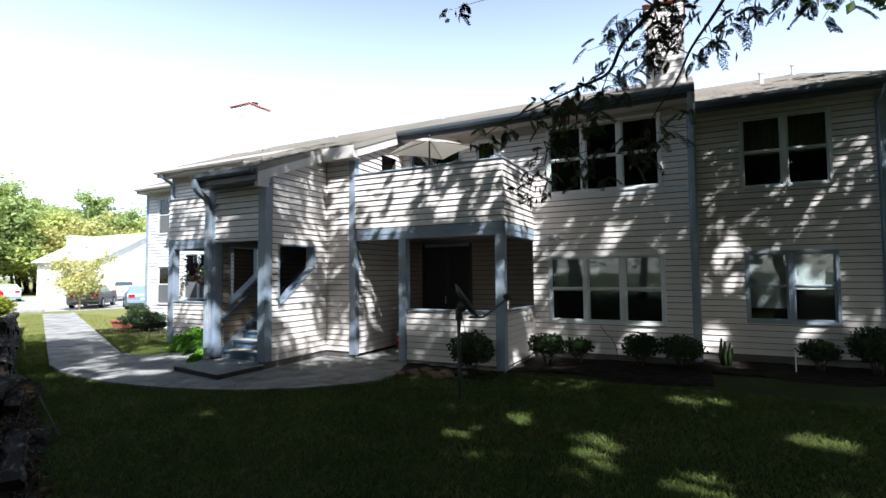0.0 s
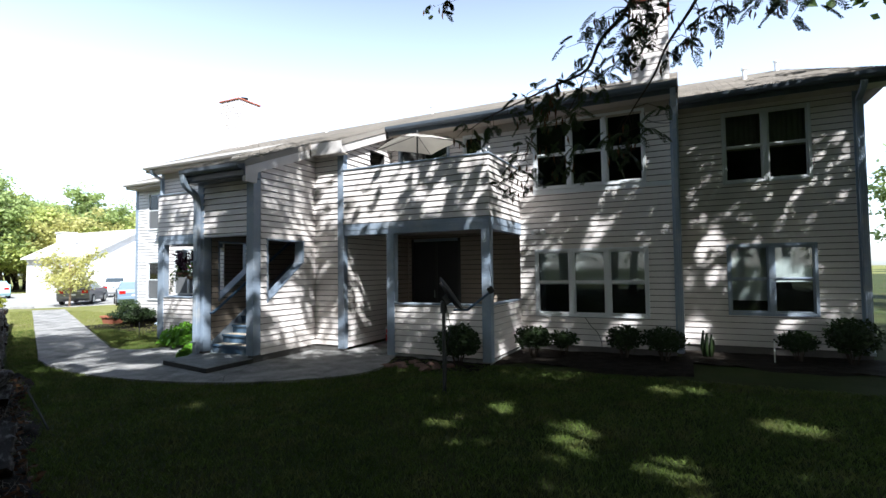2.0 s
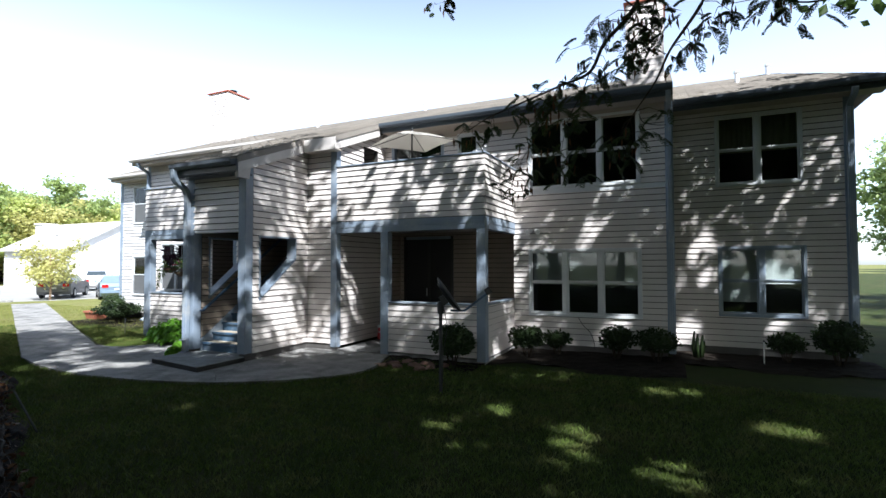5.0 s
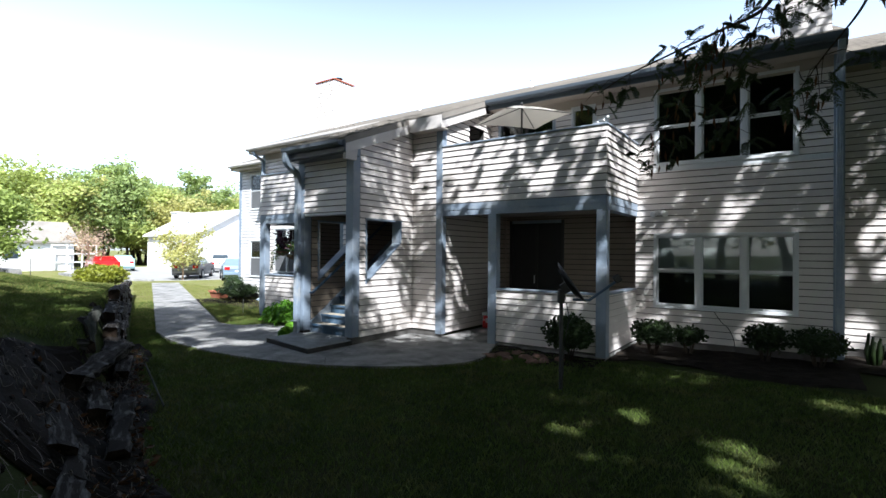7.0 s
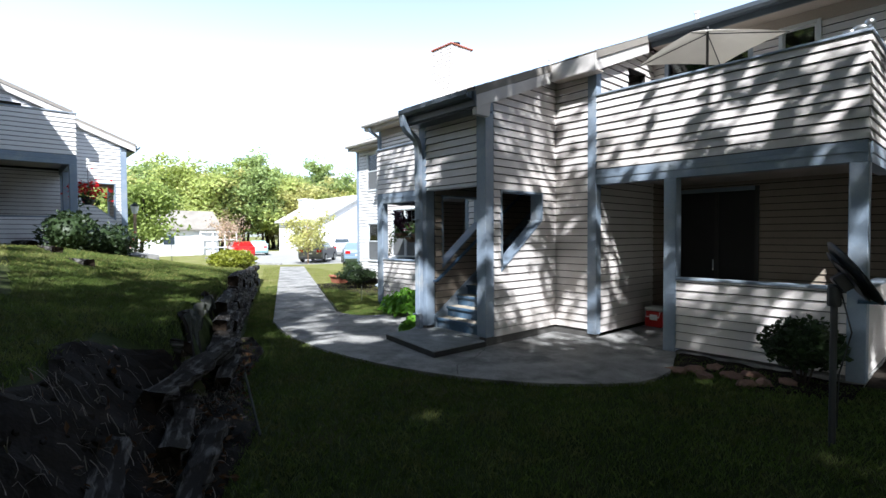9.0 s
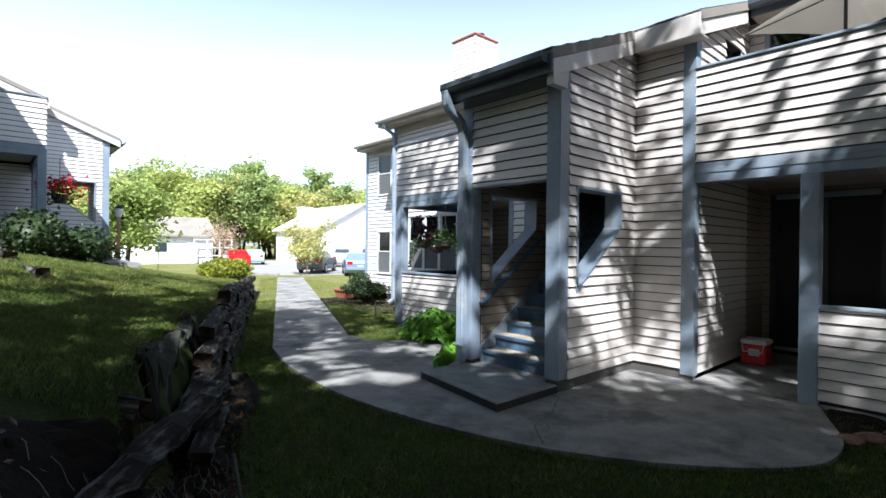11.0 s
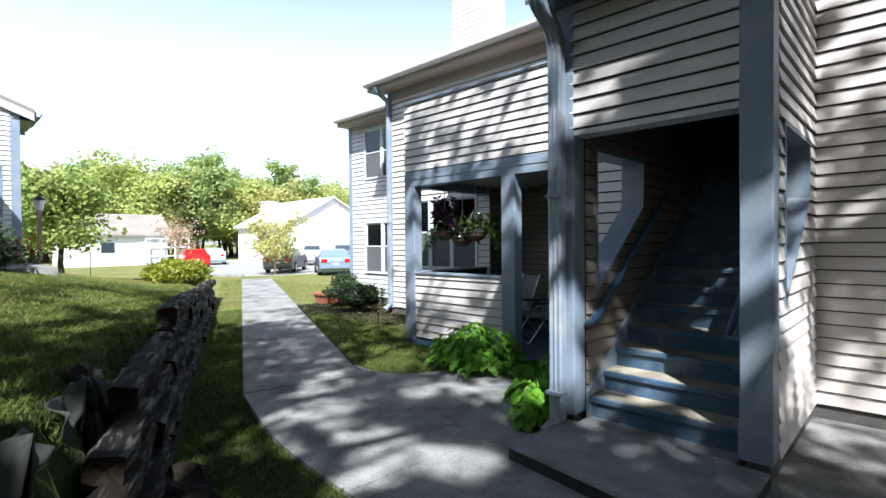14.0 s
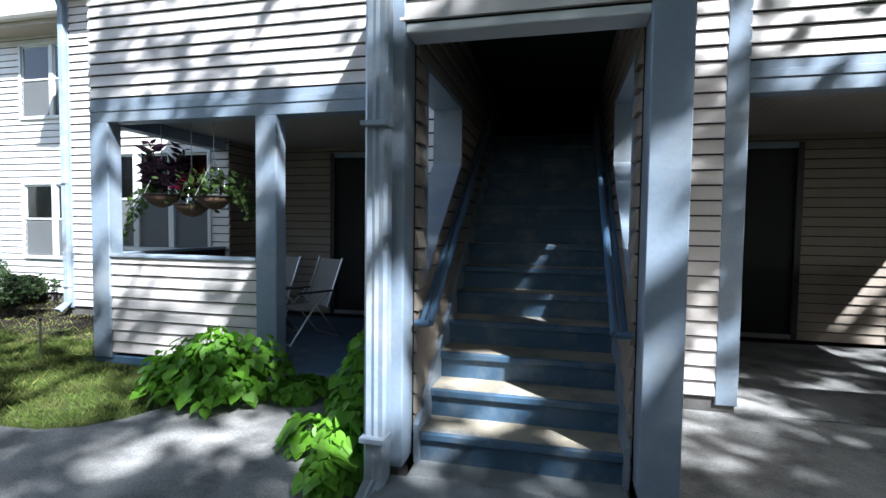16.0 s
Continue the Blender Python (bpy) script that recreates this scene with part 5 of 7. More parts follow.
def dress(line, lo, hi, n, L, spread):
    for _ in range(n):
        f = rng.uniform(lo, hi)
        i = min(int(f * (len(line) - 1)), len(line) - 2)
        a = np.array(line[i]) + (np.array(line[i + 1]) - np.array(line[i])) * (f * (len(line) - 1) - i)
        e = a + rng.normal(size=3) * spread * np.array((1, 1, 0.55)) + np.array((0, 0, -0.55 * spread))
        tube(twigs, [tuple(a), tuple((a + e) / 2 + np.array((0, 0, 0.05))), tuple(e)], [0.006, 0.004, 0.002], 4)
        for _k in range(int(rng.integers(2, 5))):
            frond(e + rng.normal(size=3) * 0.05, rng.normal(size=3) * np.array((1, 1, 0.3)) + np.array((-0.25, 0, -0.25)), L * rng.uniform(0.6, 1.2))
        if rng.uniform() < 0.45:
            for _k in range(3):
                c = e + rng.normal(size=3) * 0.07
                h, w, o = rng.uniform(0.09, 0.15), 0.012, rng.uniform(-0.02, 0.02)
                j = len(pv)
                pv.extend([tuple(c), tuple(c + np.array((w, 0.004, -h * 0.4))), tuple(c + np.array((o, 0, -h))), tuple(c + np.array((-w, -0.004, -h * 0.5)))])
                pf.append((j, j + 1, j + 2, j + 3))


dress(main, 0.34, 0.62, 10, 0.16, 0.16)
dress(main, 0.6, 1.0, 24, 0.15, 0.17)
dress(second, 0.42, 0.6, 8, 0.15, 0.13)
dress(second, 0.85, 1.0, 9, 0.15, 0.20)
dress(third, 0.35, 1.0, 18, 0.17, 0.13)
dress(droop, 0.2, 1.0, 14, 0.15, 0.17)
dress(side_droop, 0.2, 1.0, 8, 0.14, 0.10)
dress(fourth, 0.45, 1.0, 12, 0.15, 0.12)
dress(fifth, 0.8, 1.0, 3, 0.12, 0.06)
part("twig_mass", twigs, M_BARK, locust)["kind"] = "stuff"
raw("leaf_mass", fv, ff, M_FROND, locust, "dark feathery fronds of small leaflets")["kind"] = "stuff"
raw("pod_mass", pv, pf, M_POD, locust, "brown hanging seed pods")["kind"] = "stuff"

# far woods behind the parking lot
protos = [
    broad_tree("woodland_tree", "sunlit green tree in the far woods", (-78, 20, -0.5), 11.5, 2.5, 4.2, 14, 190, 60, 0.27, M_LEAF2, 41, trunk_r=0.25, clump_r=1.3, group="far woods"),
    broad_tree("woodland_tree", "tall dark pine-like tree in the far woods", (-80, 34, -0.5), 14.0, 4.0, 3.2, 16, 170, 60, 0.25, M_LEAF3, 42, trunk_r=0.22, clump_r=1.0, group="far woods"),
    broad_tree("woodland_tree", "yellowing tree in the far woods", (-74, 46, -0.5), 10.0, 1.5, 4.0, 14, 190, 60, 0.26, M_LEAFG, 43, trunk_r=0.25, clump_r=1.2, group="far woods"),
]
rr = random.Random(77)
for k in range(46):
    row = k % 2
    y = -6 + 2.0 * k + rr.uniform(-1, 1)
    x = -74 - 9 * row + rr.uniform(-2, 2) + 0.12 * y
    s = rr.uniform(0.82, 1.12)
    o = copy_thing(protos[(k * 7 + row) % 3], Matrix.Translation((x, y, -0.6)) @ Matrix.Rotation(rr.uniform(0, 6.28), 4, "Z"))
    o.scale = (s * 1.1, s * 1.1, s)
for k in range(40):
    s = rr.uniform(0.5, 0.75) if k % 2 else rr.uniform(1.0, 1.25)
    o = copy_thing(protos[(k * 5) % 3], Matrix.Translation(((-70 if k % 2 else -95) + rr.uniform(-1.5, 1.5), -8 + 2.1 * k + rr.uniform(-1, 1), -0.6)) @ Matrix.Rotation(rr.uniform(0, 6.28), 4, "Z"))
    o.scale = (s * 1.2, s * 1.2, s)
# unseen woods behind the walker and past the building, added to block sky light
for k in range(34):
    y = -13.0 - 6.5 * (k % 2) + rr.uniform(-1, 1)
    x = -38 + 1.95 * k
    s = rr.uniform(1.05, 1.25)
    o = copy_thing(protos[(k * 5) % 3 if k % 3 else 1], Matrix.Translation((x, y, 0.2)) @ Matrix.Rotation(rr.uniform(0, 6.28), 4, "Z"))
    o.scale = (s * 1.15, s * 1.15, s)
for k in range(12):
    s = rr.uniform(1.0, 1.2)
    o = copy_thing(protos[k % 2], Matrix.Translation((20.5 + 5 * (k % 2), -10 + 3.4 * k, -0.3)) @ Matrix.Rotation(rr.uniform(0, 6.28), 4, "Z"))
    o.scale = (s * 1.15, s * 1.15, s)
for x, y, s in ((16, 24, 0.85), (20, 30, 0.9), (12, 33, 0.7)):
    o = copy_thing(protos[1], pose(x, y, -0.3, 0, 0, x * 30))
    o.scale = (s, s, s)
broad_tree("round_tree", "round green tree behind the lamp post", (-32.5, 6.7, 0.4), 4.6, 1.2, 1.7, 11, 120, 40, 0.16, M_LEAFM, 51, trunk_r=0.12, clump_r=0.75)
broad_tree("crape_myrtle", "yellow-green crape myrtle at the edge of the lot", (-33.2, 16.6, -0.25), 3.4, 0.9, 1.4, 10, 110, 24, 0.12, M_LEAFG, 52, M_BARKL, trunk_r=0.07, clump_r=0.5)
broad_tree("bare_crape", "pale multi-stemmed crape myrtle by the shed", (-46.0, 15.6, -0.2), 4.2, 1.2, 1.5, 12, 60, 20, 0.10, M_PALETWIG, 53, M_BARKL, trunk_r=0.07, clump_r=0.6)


# ---- the rotting timber wall ----
def timber(bm, L, w, h, rng, rough=0.012):
    """A squared, worn timber along x from 0 to L, with checked, rounded edges and hollow ends."""
    n = max(4, int(L / 0.16))
    prof = [(-0.5, -0.36), (-0.36, -0.5), (0.36, -0.5), (0.5, -0.36), (0.5, 0.34), (0.34, 0.5), (-0.34, 0.5), (-0.5, 0.34)]
    rings = []
    for i in range(n + 1):
        x = L * i / n
        sag = 0.01 * math.sin(x * 1.7)
        rings.append([bm.verts.new((x + (rng.uniform(-0.03, 0.03) if i in (0, n) else 0), a * w + rng.normal() * rough, b * h + sag + rng.normal() * rough)) for a, b in prof])
    for r, s in zip(rings, rings[1:]):
        for k in range(8):
            bm.faces.new((r[k], r[(k + 1) % 8], s[(k + 1) % 8], s[k]))
    for ring, sg in ((rings[0], 1), (rings[-1], -1)):
        c = bm.verts.new(sum((v.co for v in ring), Vector()) / 8 + Vector((0.05 * sg, 0, 0)))
        for k in range(8):
            f = bm.faces.new((ring[k], c, ring[(k + 1) % 8]))
            f.material_index = 1
    return bm


rng = np.random.default_rng(31)
twall = thing("timber_wall", "rotting dark railway-timber retaining wall holding the lawn", "retaining wall")
ANG = math.degrees(math.atan2(AL.y, AL.x))


def lay(parent, s0, L, d, z, w=0.19, h=0.17, yaw=0.0, tilt=0.0, roll=0.0, label=""):
    p = on_wall(s0, d, z)
    return part("timber", timber(bmesh.new(), L, w, h, rng), (M_TIMBER, M_ENDGRAIN), parent, label, m=pose(p.x, p.y, p.z, roll, tilt, ANG + yaw))


for k, (z, start, stop) in enumerate(((-0.10, 4.3, 19.0), (0.08, 4.7, 19.0), (0.26, 5.4, 18.6), (0.44, 6.9, 17.6))):
    s = start - 0.7 * (k % 2)
    while s < stop - 0.4:
        L = min(2.44, stop - s)
        lay(twall, s, L - 0.03, 0.19 + 0.05 * k - 0.012 * max(s - 9, 0) + rng.normal() * 0.012, z - 0.026 * max(s - 9, 0), 0.2, 0.18, yaw=rng.normal() * 0.5, tilt=rng.normal() * 0.4 + 1.2 * (s > 9), roll=rng.normal() * 3)
        s += 2.44
lay(twall, 8.9, 2.5, 0.36, 0.645, 0.23, 0.20, yaw=-0.8, tilt=0.8, label="bleached top timber lying on the wall")
lay(twall, 11.5, 2.3, 0.30, 0.57, 0.2, 0.17, yaw=-0.8, tilt=1.5)
lay(twall, 14.0, 2.4, 0.28, 0.48, 0.19, 0.17, yaw=-0.5, tilt=1.5)
lay(twall, 16.6, 2.0, 0.24, 0.40, 0.19, 0.17, yaw=-2.0, tilt=1.6)
for s in (8.3, 13.0):
    lay(twall, s, 0.36, 0.26, 0.42 if s < 8 else 0.38, 0.18, 0.17, yaw=80, tilt=-2)
# tumbled timbers in front of the dirt bank
for s, d, z, L, yaw, tilt, roll in ((2.0, 0.48, 0.24, 2.7, -9, 2, 24), (0.4, 0.06, -0.10, 1.7, -1, 0, 6), (3.3, 0.42, 0.40, 1.0, 67, -3, 5), (0.3, 0.42, 0.05, 1.5, 10, -4, 30),
                                    (-0.6, 0.30, -0.06, 1.5, 4, 0, 14), (3.4, 0.10, -0.06, 1.2, -2, 0, 10), (1.2, 0.80, 0.32, 1.0, 24, -5, 40), (1.3, 0.22, 0.02, 1.6, 6, 2, 20)):
    fallen = thing("fallen_timber", "fallen rotten timber lying against the dirt bank", "timber", group="fallen timbers")
    p = on_wall(s, d, z)
    part("timber", timber(bmesh.new(), L, 0.19, 0.16, rng, 0.016), (M_TIMBER, M_ENDGRAIN), fallen, m=pose(p.x, p.y, p.z, roll, tilt, ANG + yaw))


def cloth(name, s0, s1, d0, z0, drop, seed, label):
    r = random.Random(seed)
    n, m_ = 26, 12
    vv = []
    for i in range(n + 1):
        s = s0 + (s1 - s0) * i / n
        ragged = 0.55 + 0.4 * math.sin(i * 1.1 + seed) + r.uniform(-0.3, 0.3)
        for j in range(m_ + 1):
            t = j / m_
            p = on_wall(s, d0 - 0.09 * t + 0.04 * math.sin(i * 0.9 + j * 0.5) * t, 0)
            q = on_wall(s, d0)
            p.z = gz(q.x, q.y) + z0 + 0.015 * math.sin(i * 0.7) - drop * ragged * t
            vv.append(tuple(p))
    fc = [(i * (m_ + 1) + j, (i + 1) * (m_ + 1) + j, (i + 1) * (m_ + 1) + j + 1, i * (m_ + 1) + j + 1) for i in range(n) for j in range(m_)]
    c = raw(name, vv, fc, M_FABRIC)
    for q in c.data.polygons:
        q.use_smooth = True
    c.modifiers.new("thickness", "SOLIDIFY").thickness = 0.004
    return tagged(c, label, "fabric")


cloth("landscape_fabric", 3.9, 5.1, 0.55, 0.012, 0.40, 2, "torn grey landscape fabric hanging off the bank edge")
cloth("landscape_fabric", 5.4, 6.4, 0.55, 0.012, 0.22, 5, "torn grey landscape fabric scrap on the bank edge")
stick = thing("stick", "thin pale stick leaning on the fallen timbers", "stick")
part("rod", tube(bmesh.new(), [tuple(on_wall(1.9, -0.35, -0.12)), tuple(on_wall(2.9, -0.18, 0.18))], 0.012, 6), M_FABRIC, stick)

# second low row of timbers up the lawn
upper = thing("upper_timbers", "low weathered timber edging up the slope", "timber edging")
for k in range(3):
    p = Vector((-13.4 - 1.9 * k, 2.35 - 0.35 * k, 0))
    part("timber", timber(bmesh.new(), 1.8, 0.2, 0.18, rng), (M_TIMBER, M_ENDGRAIN), upper, m=pose(p.x, p.y, gz(p.x, p.y) + 0.06, 0, 0, 190))

# litter of dead leaves, clods and needles on the bank
cs, clod = [], bmesh.new()
for _ in range(900):
    s = rng.uniform(-0.8, 5.6)
    d = min(abs(rng.normal() * 0.45) - 0.2, 1.05 if s < 2.8 else 0.40)
    p = on_wall(s, d)
    cs.append(np.array((p.x, p.y, gz(p.x, p.y) + 0.05)))
litter = leaves("leaf_litter", cs, 0.035, M_POD, None, rng, 0, 2.2)
tagged(litter, "dead brown leaves scattered over the dirt bank", "leaf litter", kind="stuff")
for _ in range(240):
    s = rng.uniform(-0.8, 5.6)
    d = rng.uniform(-0.15, 1.05 if s < 2.8 else 0.38)
    p = on_wall(s, d)
    t = bmesh.new()
    bmesh.ops.create_icosphere(t, subdivisions=1, radius=rng.uniform(0.012, 0.045))
    for v in t.verts:
        v.co *= rng.uniform(0.7, 1.2)
    absorb(clod, t, Matrix.Translation((p.x, p.y, gz(p.x, p.y) + 0.03)))
tagged(link("dirt_clods", clod, M_DIRT), "clods of dark earth on the bank", "dirt clods", kind="stuff")


# pale roots and pine needles on the bank
rv, rf = [], []
for _ in range(420):
    s = rng.uniform(-0.8, 3.4)
    d = rng.uniform(-0.15, 1.1 if s < 2.6 else 0.4)
    a, L, w = rng.uniform(0, 6.28), rng.uniform(0.03, 0.16), rng.uniform(0.001, 0.0035)
    q = on_wall(s, d)
    for k in range(4):
        x, y = q.x + math.cos(a) * L * k / 3, q.y + math.sin(a) * L * k / 3
        a += rng.normal() * 0.25
        z = gz(x, y) + 0.075 + 0.03 * math.sin(k * 1.6 + a) + rng.uniform(-0.01, 0.02)
        rv += [(x - math.sin(a) * w, y + math.cos(a) * w, z), (x + math.sin(a) * w, y - math.cos(a) * w, z + w)]
        if k:
            n = len(rv)
            rf.append((n - 4, n - 3, n - 1, n - 2))
tagged(raw("root_litter", rv, rf, M_ROOT), "pale roots and dry needles tangled over the bank", "roots", kind="stuff")


# ---- things by the building ----
rng = np.random.default_rng(61)


def shrub(x, y, w, h, label, material=M_SHRUB, n=900, leaf=0.045, name="shrub", z=None, stem=0.2, seed=1, group=""):
    """A clipped bush: short stems, and a rounded crown of small leaves, denser outside, with an uneven outline."""
    r = np.random.default_rng(seed)
    z = gz(x, y) if z is None else z
    t = thing(name, label, "shrub", Matrix.Translation((x, y, z)), group=group)
    bm = bmesh.new()
    for k in range(6):
        a = k * 1.05 + r.uniform(-0.3, 0.3)
        tube(bm, [(0.03 * math.cos(a), 0.03 * math.sin(a), -0.05), (w * 0.16 * math.cos(a), w * 0.16 * math.sin(a), h * 0.4), (w * 0.3 * math.cos(a), w * 0.3 * math.sin(a), h * 0.75)], [0.014, 0.010, 0.004], 5)
    part("woody_base", bm, M_BARK, t)
    d = r.normal(size=(n, 3))
    d /= np.linalg.norm(d, axis=1)[:, None]
    lump = np.array([1 + 0.16 * noise.noise((v[0] * 2.2 + seed, v[1] * 2.2, v[2] * 2.2)) for v in d])
    rad = (0.62 + 0.38 * r.uniform(size=n) ** 0.45) * lump
    c = d * rad[:, None] * np.array((w / 2, w / 2, (h - stem) / 2)) + np.array((0, 0, stem + (h - stem) / 2))
    leaves("foliage", c, leaf, material, t, r, -0.2, 1.5)
    core = bmesh.new()
    bmesh.ops.create_icosphere(core, subdivisions=3, radius=0.5)
    for v in core.verts:
        f = 0.74 + 0.14 * noise.noise((v.co.x * 5 + seed, v.co.y * 5, v.co.z * 5))
        v.co = Vector((v.co.x * w * f, v.co.y * w * f, v.co.z * (h - stem) * f + stem + (h - stem) / 2))
    part("inner_foliage", core, material, t, smooth=True)
    return t


shrub(-3.50, 8.02, 0.80, 0.78, "clipped dark green shrub beside the porch post", n=1500, leaf=0.05, seed=1)
shrub(-2.45, 9.35, 0.75, 0.62, "loose dark shrub in the mulch by the patio wall", n=700, leaf=0.05, seed=2)
shrub(-1.95, 9.85, 0.55, 0.50, "small open dark shrub against the front wall", n=420, leaf=0.05, seed=3)
shrub(-0.80, 9.95, 0.66, 0.66, "clipped round dark shrub under the windows", n=1000, seed=4, group="foundation shrubs")
shrub(-0.08, 9.95, 0.78, 0.62, "wide clipped dark shrub at the wall corner", n=1000, seed=5, group="foundation shrubs")
shrub(2.16, 10.85, 0.62, 0.56, "small round dark shrub under the double window", n=900, seed=6, group="foundation shrubs")
shrub(2.95, 10.75, 0.85, 0.85, "large dark shrub at the end of the wall", n=1200, seed=7, group="foundation shrubs")
shrub(-16.15, 9.9, 0.95, 0.70, "low clipped dark hedge bush by the downspout", n=1300, seed=8)
shrub(-17.4, 10.7, 1.7, 0.55, "long low clipped hedge under the far window", n=1600, seed=9)
shrub(-13.1, 9.3, 0.45, 0.5, "small dark shrub behind the patio corner", n=500, seed=10)
shrub(-21.6, 7.7, 1.7, 0.78, "golden-green rounded bush beside the walk", M_BUSHY, 2600, 0.07, seed=12, stem=0.02, z=gz(-21.6, 7.7) - 0.05)
cactus = thing("spiky_plant", "dark upright spiky plant against the wall", "plant", Matrix.Translation((0.66, 10.7, gz(0.66, 10.7))))
for k in range(7):
    a = k * 0.9
    part("stem", tube(bmesh.new(), [(0.05 * math.cos(a), 0.05 * math.sin(a), -0.03), (0.1 * math.cos(a), 0.1 * math.sin(a), 0.22), (0.09 * math.cos(a) + 0.02, 0.09 * math.sin(a), 0.36 + 0.06 * (k % 4))], [0.03, 0.035, 0.018], 7), M_SHRUB, cactus, smooth=True)


def heart(bm, c, size, yaw, tilt, roll):
    """One broad heart-shaped leaf, cupped along its midrib."""
    out = [(0, 0.0), (0.28, -0.16), (0.52, 0.05), (0.50, 0.38), (0.26, 0.72), (0, 1.02), (-0.26, 0.72), (-0.50, 0.38), (-0.52, 0.05), (-0.28, -0.16)]
    m = pose(c[0], c[1], c[2], 0, 0, yaw) @ pose(0, 0, 0, tilt, roll, 0)
    mid = [bm.verts.new(m @ Vector((0, y * size, 0))) for y in (0.02, 0.4, 0.75)]
    vs = [bm.verts.new(m @ Vector((x * size, y * size, 0.22 * abs(x) * size - 0.10 * size * y * y))) for x, y in out]
    for a in ((vs[0], vs[1], mid[0]), (vs[1], vs[2], mid[0]), (vs[2], vs[3], mid[1], mid[0]), (vs[3], vs[4], mid[2], mid[1]), (vs[4], vs[5], mid[2]),
              (vs[5], vs[6], mid[2]), (vs[6], vs[7], mid[1], mid[2]), (vs[7], vs[8], mid[0], mid[1]), (vs[8], vs[9], mid[0]), (vs[9], vs[0], mid[0])):
        bm.faces.new(a)


def vine_clump(label, spots, n, seed, size):
    """A mound of bright heart-shaped leaves on trailing stems."""
    r = np.random.default_rng(seed)
    t = thing("sweet_potato_vine", label, "plant", group="bright green vines")
    stems = bmesh.new()
    for k in range(n):
        x, y, w, h = spots[int(r.integers(len(spots)))]
        a, q = r.uniform(0, math.tau), math.sqrt(r.uniform())
        px, py = x + w * q * math.cos(a), y + w * q * math.sin(a)
        pz = -0.12 + h * math.sqrt(max(0, 1 - q * q * 0.96)) * r.uniform(0.72, 1.05) + 0.03
        s = size * r.uniform(0.6, 1.3)
        bm = bmesh.new()
        heart(bm, (0, 0, 0), s, 0, r.uniform(-45, -5) - 25 * q, r.uniform(-25, 25))
        part("leaf", bm, M_VINE, t, smooth=True, m=pose(px, py, pz, 0, 0, math.degrees(a) - 90 + r.normal() * 35))
        tube(stems, [(x + 0.6 * (px - x), y + 0.6 * (py - y), max(-0.1, pz - 0.2)), (px, py, pz)], 0.003, 3)
    ob = part("stalk_mass", stems, M_VINE, t)
    ob["kind"] = "stuff"
    thick = bmesh.new()
    for k in range(2 * n):
        x, y, w, h = spots[int(r.integers(len(spots)))]
        a, q = r.uniform(0, math.tau), math.sqrt(r.uniform())
        heart(thick, (x + w * q * math.cos(a), y + w * q * math.sin(a), -0.12 + h * math.sqrt(max(0, 1 - q * q * 0.96)) * r.uniform(0.35, 0.9) + 0.03), size * r.uniform(0.5, 1.1), math.degrees(a) - 90 + r.normal() * 40, r.uniform(-60, -10), r.uniform(-25, 25))
    ob = part("under_leaves", thick, M_VINE, t, smooth=True)
    ob["kind"] = "stuff"
    return t


vine_clump("bright green sweet potato vine mound spilling onto the walk", [(-10.72, 7.75, 0.40, 0.55), (-10.62, 7.7, 0.40, 0.54), (-10.48, 7.55, 0.34, 0.40), (-10.9, 7.62, 0.34, 0.42), (-10.35, 7.85, 0.30, 0.5), (-9.95, 7.9, 0.3, 0.12)], 420, 71, 0.085)
vine_clump("bright green sweet potato vine growing up beside the downspout", [(-9.02, 6.72, 0.20, 0.28), (-9.08, 7.0, 0.22, 0.38), (-9.15, 7.35, 0.22, 0.55), (-9.25, 7.7, 0.2, 0.66), (-9.35, 7.0, 0.2, 0.2), (-9.0, 6.5, 0.14, 0.2)], 250, 72, 0.095)


def basket(x, y, zb, r, label, seed):
    """A coir-lined half-round wire basket on three chains."""
    b = thing("hanging_basket", label, "hanging basket", group="hanging flower baskets")
    m = Matrix.Translation((x, y, zb))
    part("liner", lathe(bmesh.new(), [(0.02, -r * 0.75), (r * 0.5, -r * 0.62), (r * 0.85, -r * 0.3), (r, 0), (r * 0.93, 0.0), (r * 0.8, -0.02)], 18, m), M_COIR, b, smooth=True)
    bm = bmesh.new()
    ring = [(x + r * 1.02 * math.cos(a), y + r * 1.02 * math.sin(a), zb) for a in np.linspace(0, math.tau, 22)]
    tube(bm, ring, 0.005, 5)
    part("wire_rim", bm, M_BLACK, b)
    hook = (x, y, 2.553)
    for k in range(3):
        a = k * 2.094 + seed
        part("chain", tube(bmesh.new(), [(x + r * math.cos(a), y + r * math.sin(a), zb), (x, y, zb + 0.42)], 0.004, 4), M_METAL, b)
    part("hook_chain", tube(bmesh.new(), [(x, y, zb + 0.42), hook], 0.006, 5), M_METAL, b)
    return b


def sprigs(b, c, n, size, material, name, spread, lift, seed, droop=0.0, aspect=1.8, label=""):
    r = np.random.default_rng(seed)
    cs = np.array(c) + r.normal(size=(n, 3)) * np.array(spread) + np.array((0, 0, lift))
    ob = leaves(name, cs, size, material, b, r, droop, aspect, label)
    ob["kind"] = "stuff"


b1 = basket(-12.12, 8.72, 1.66, 0.19, "hanging basket with a tall purple-leaved plant", 0.2)
r = np.random.default_rng(5)
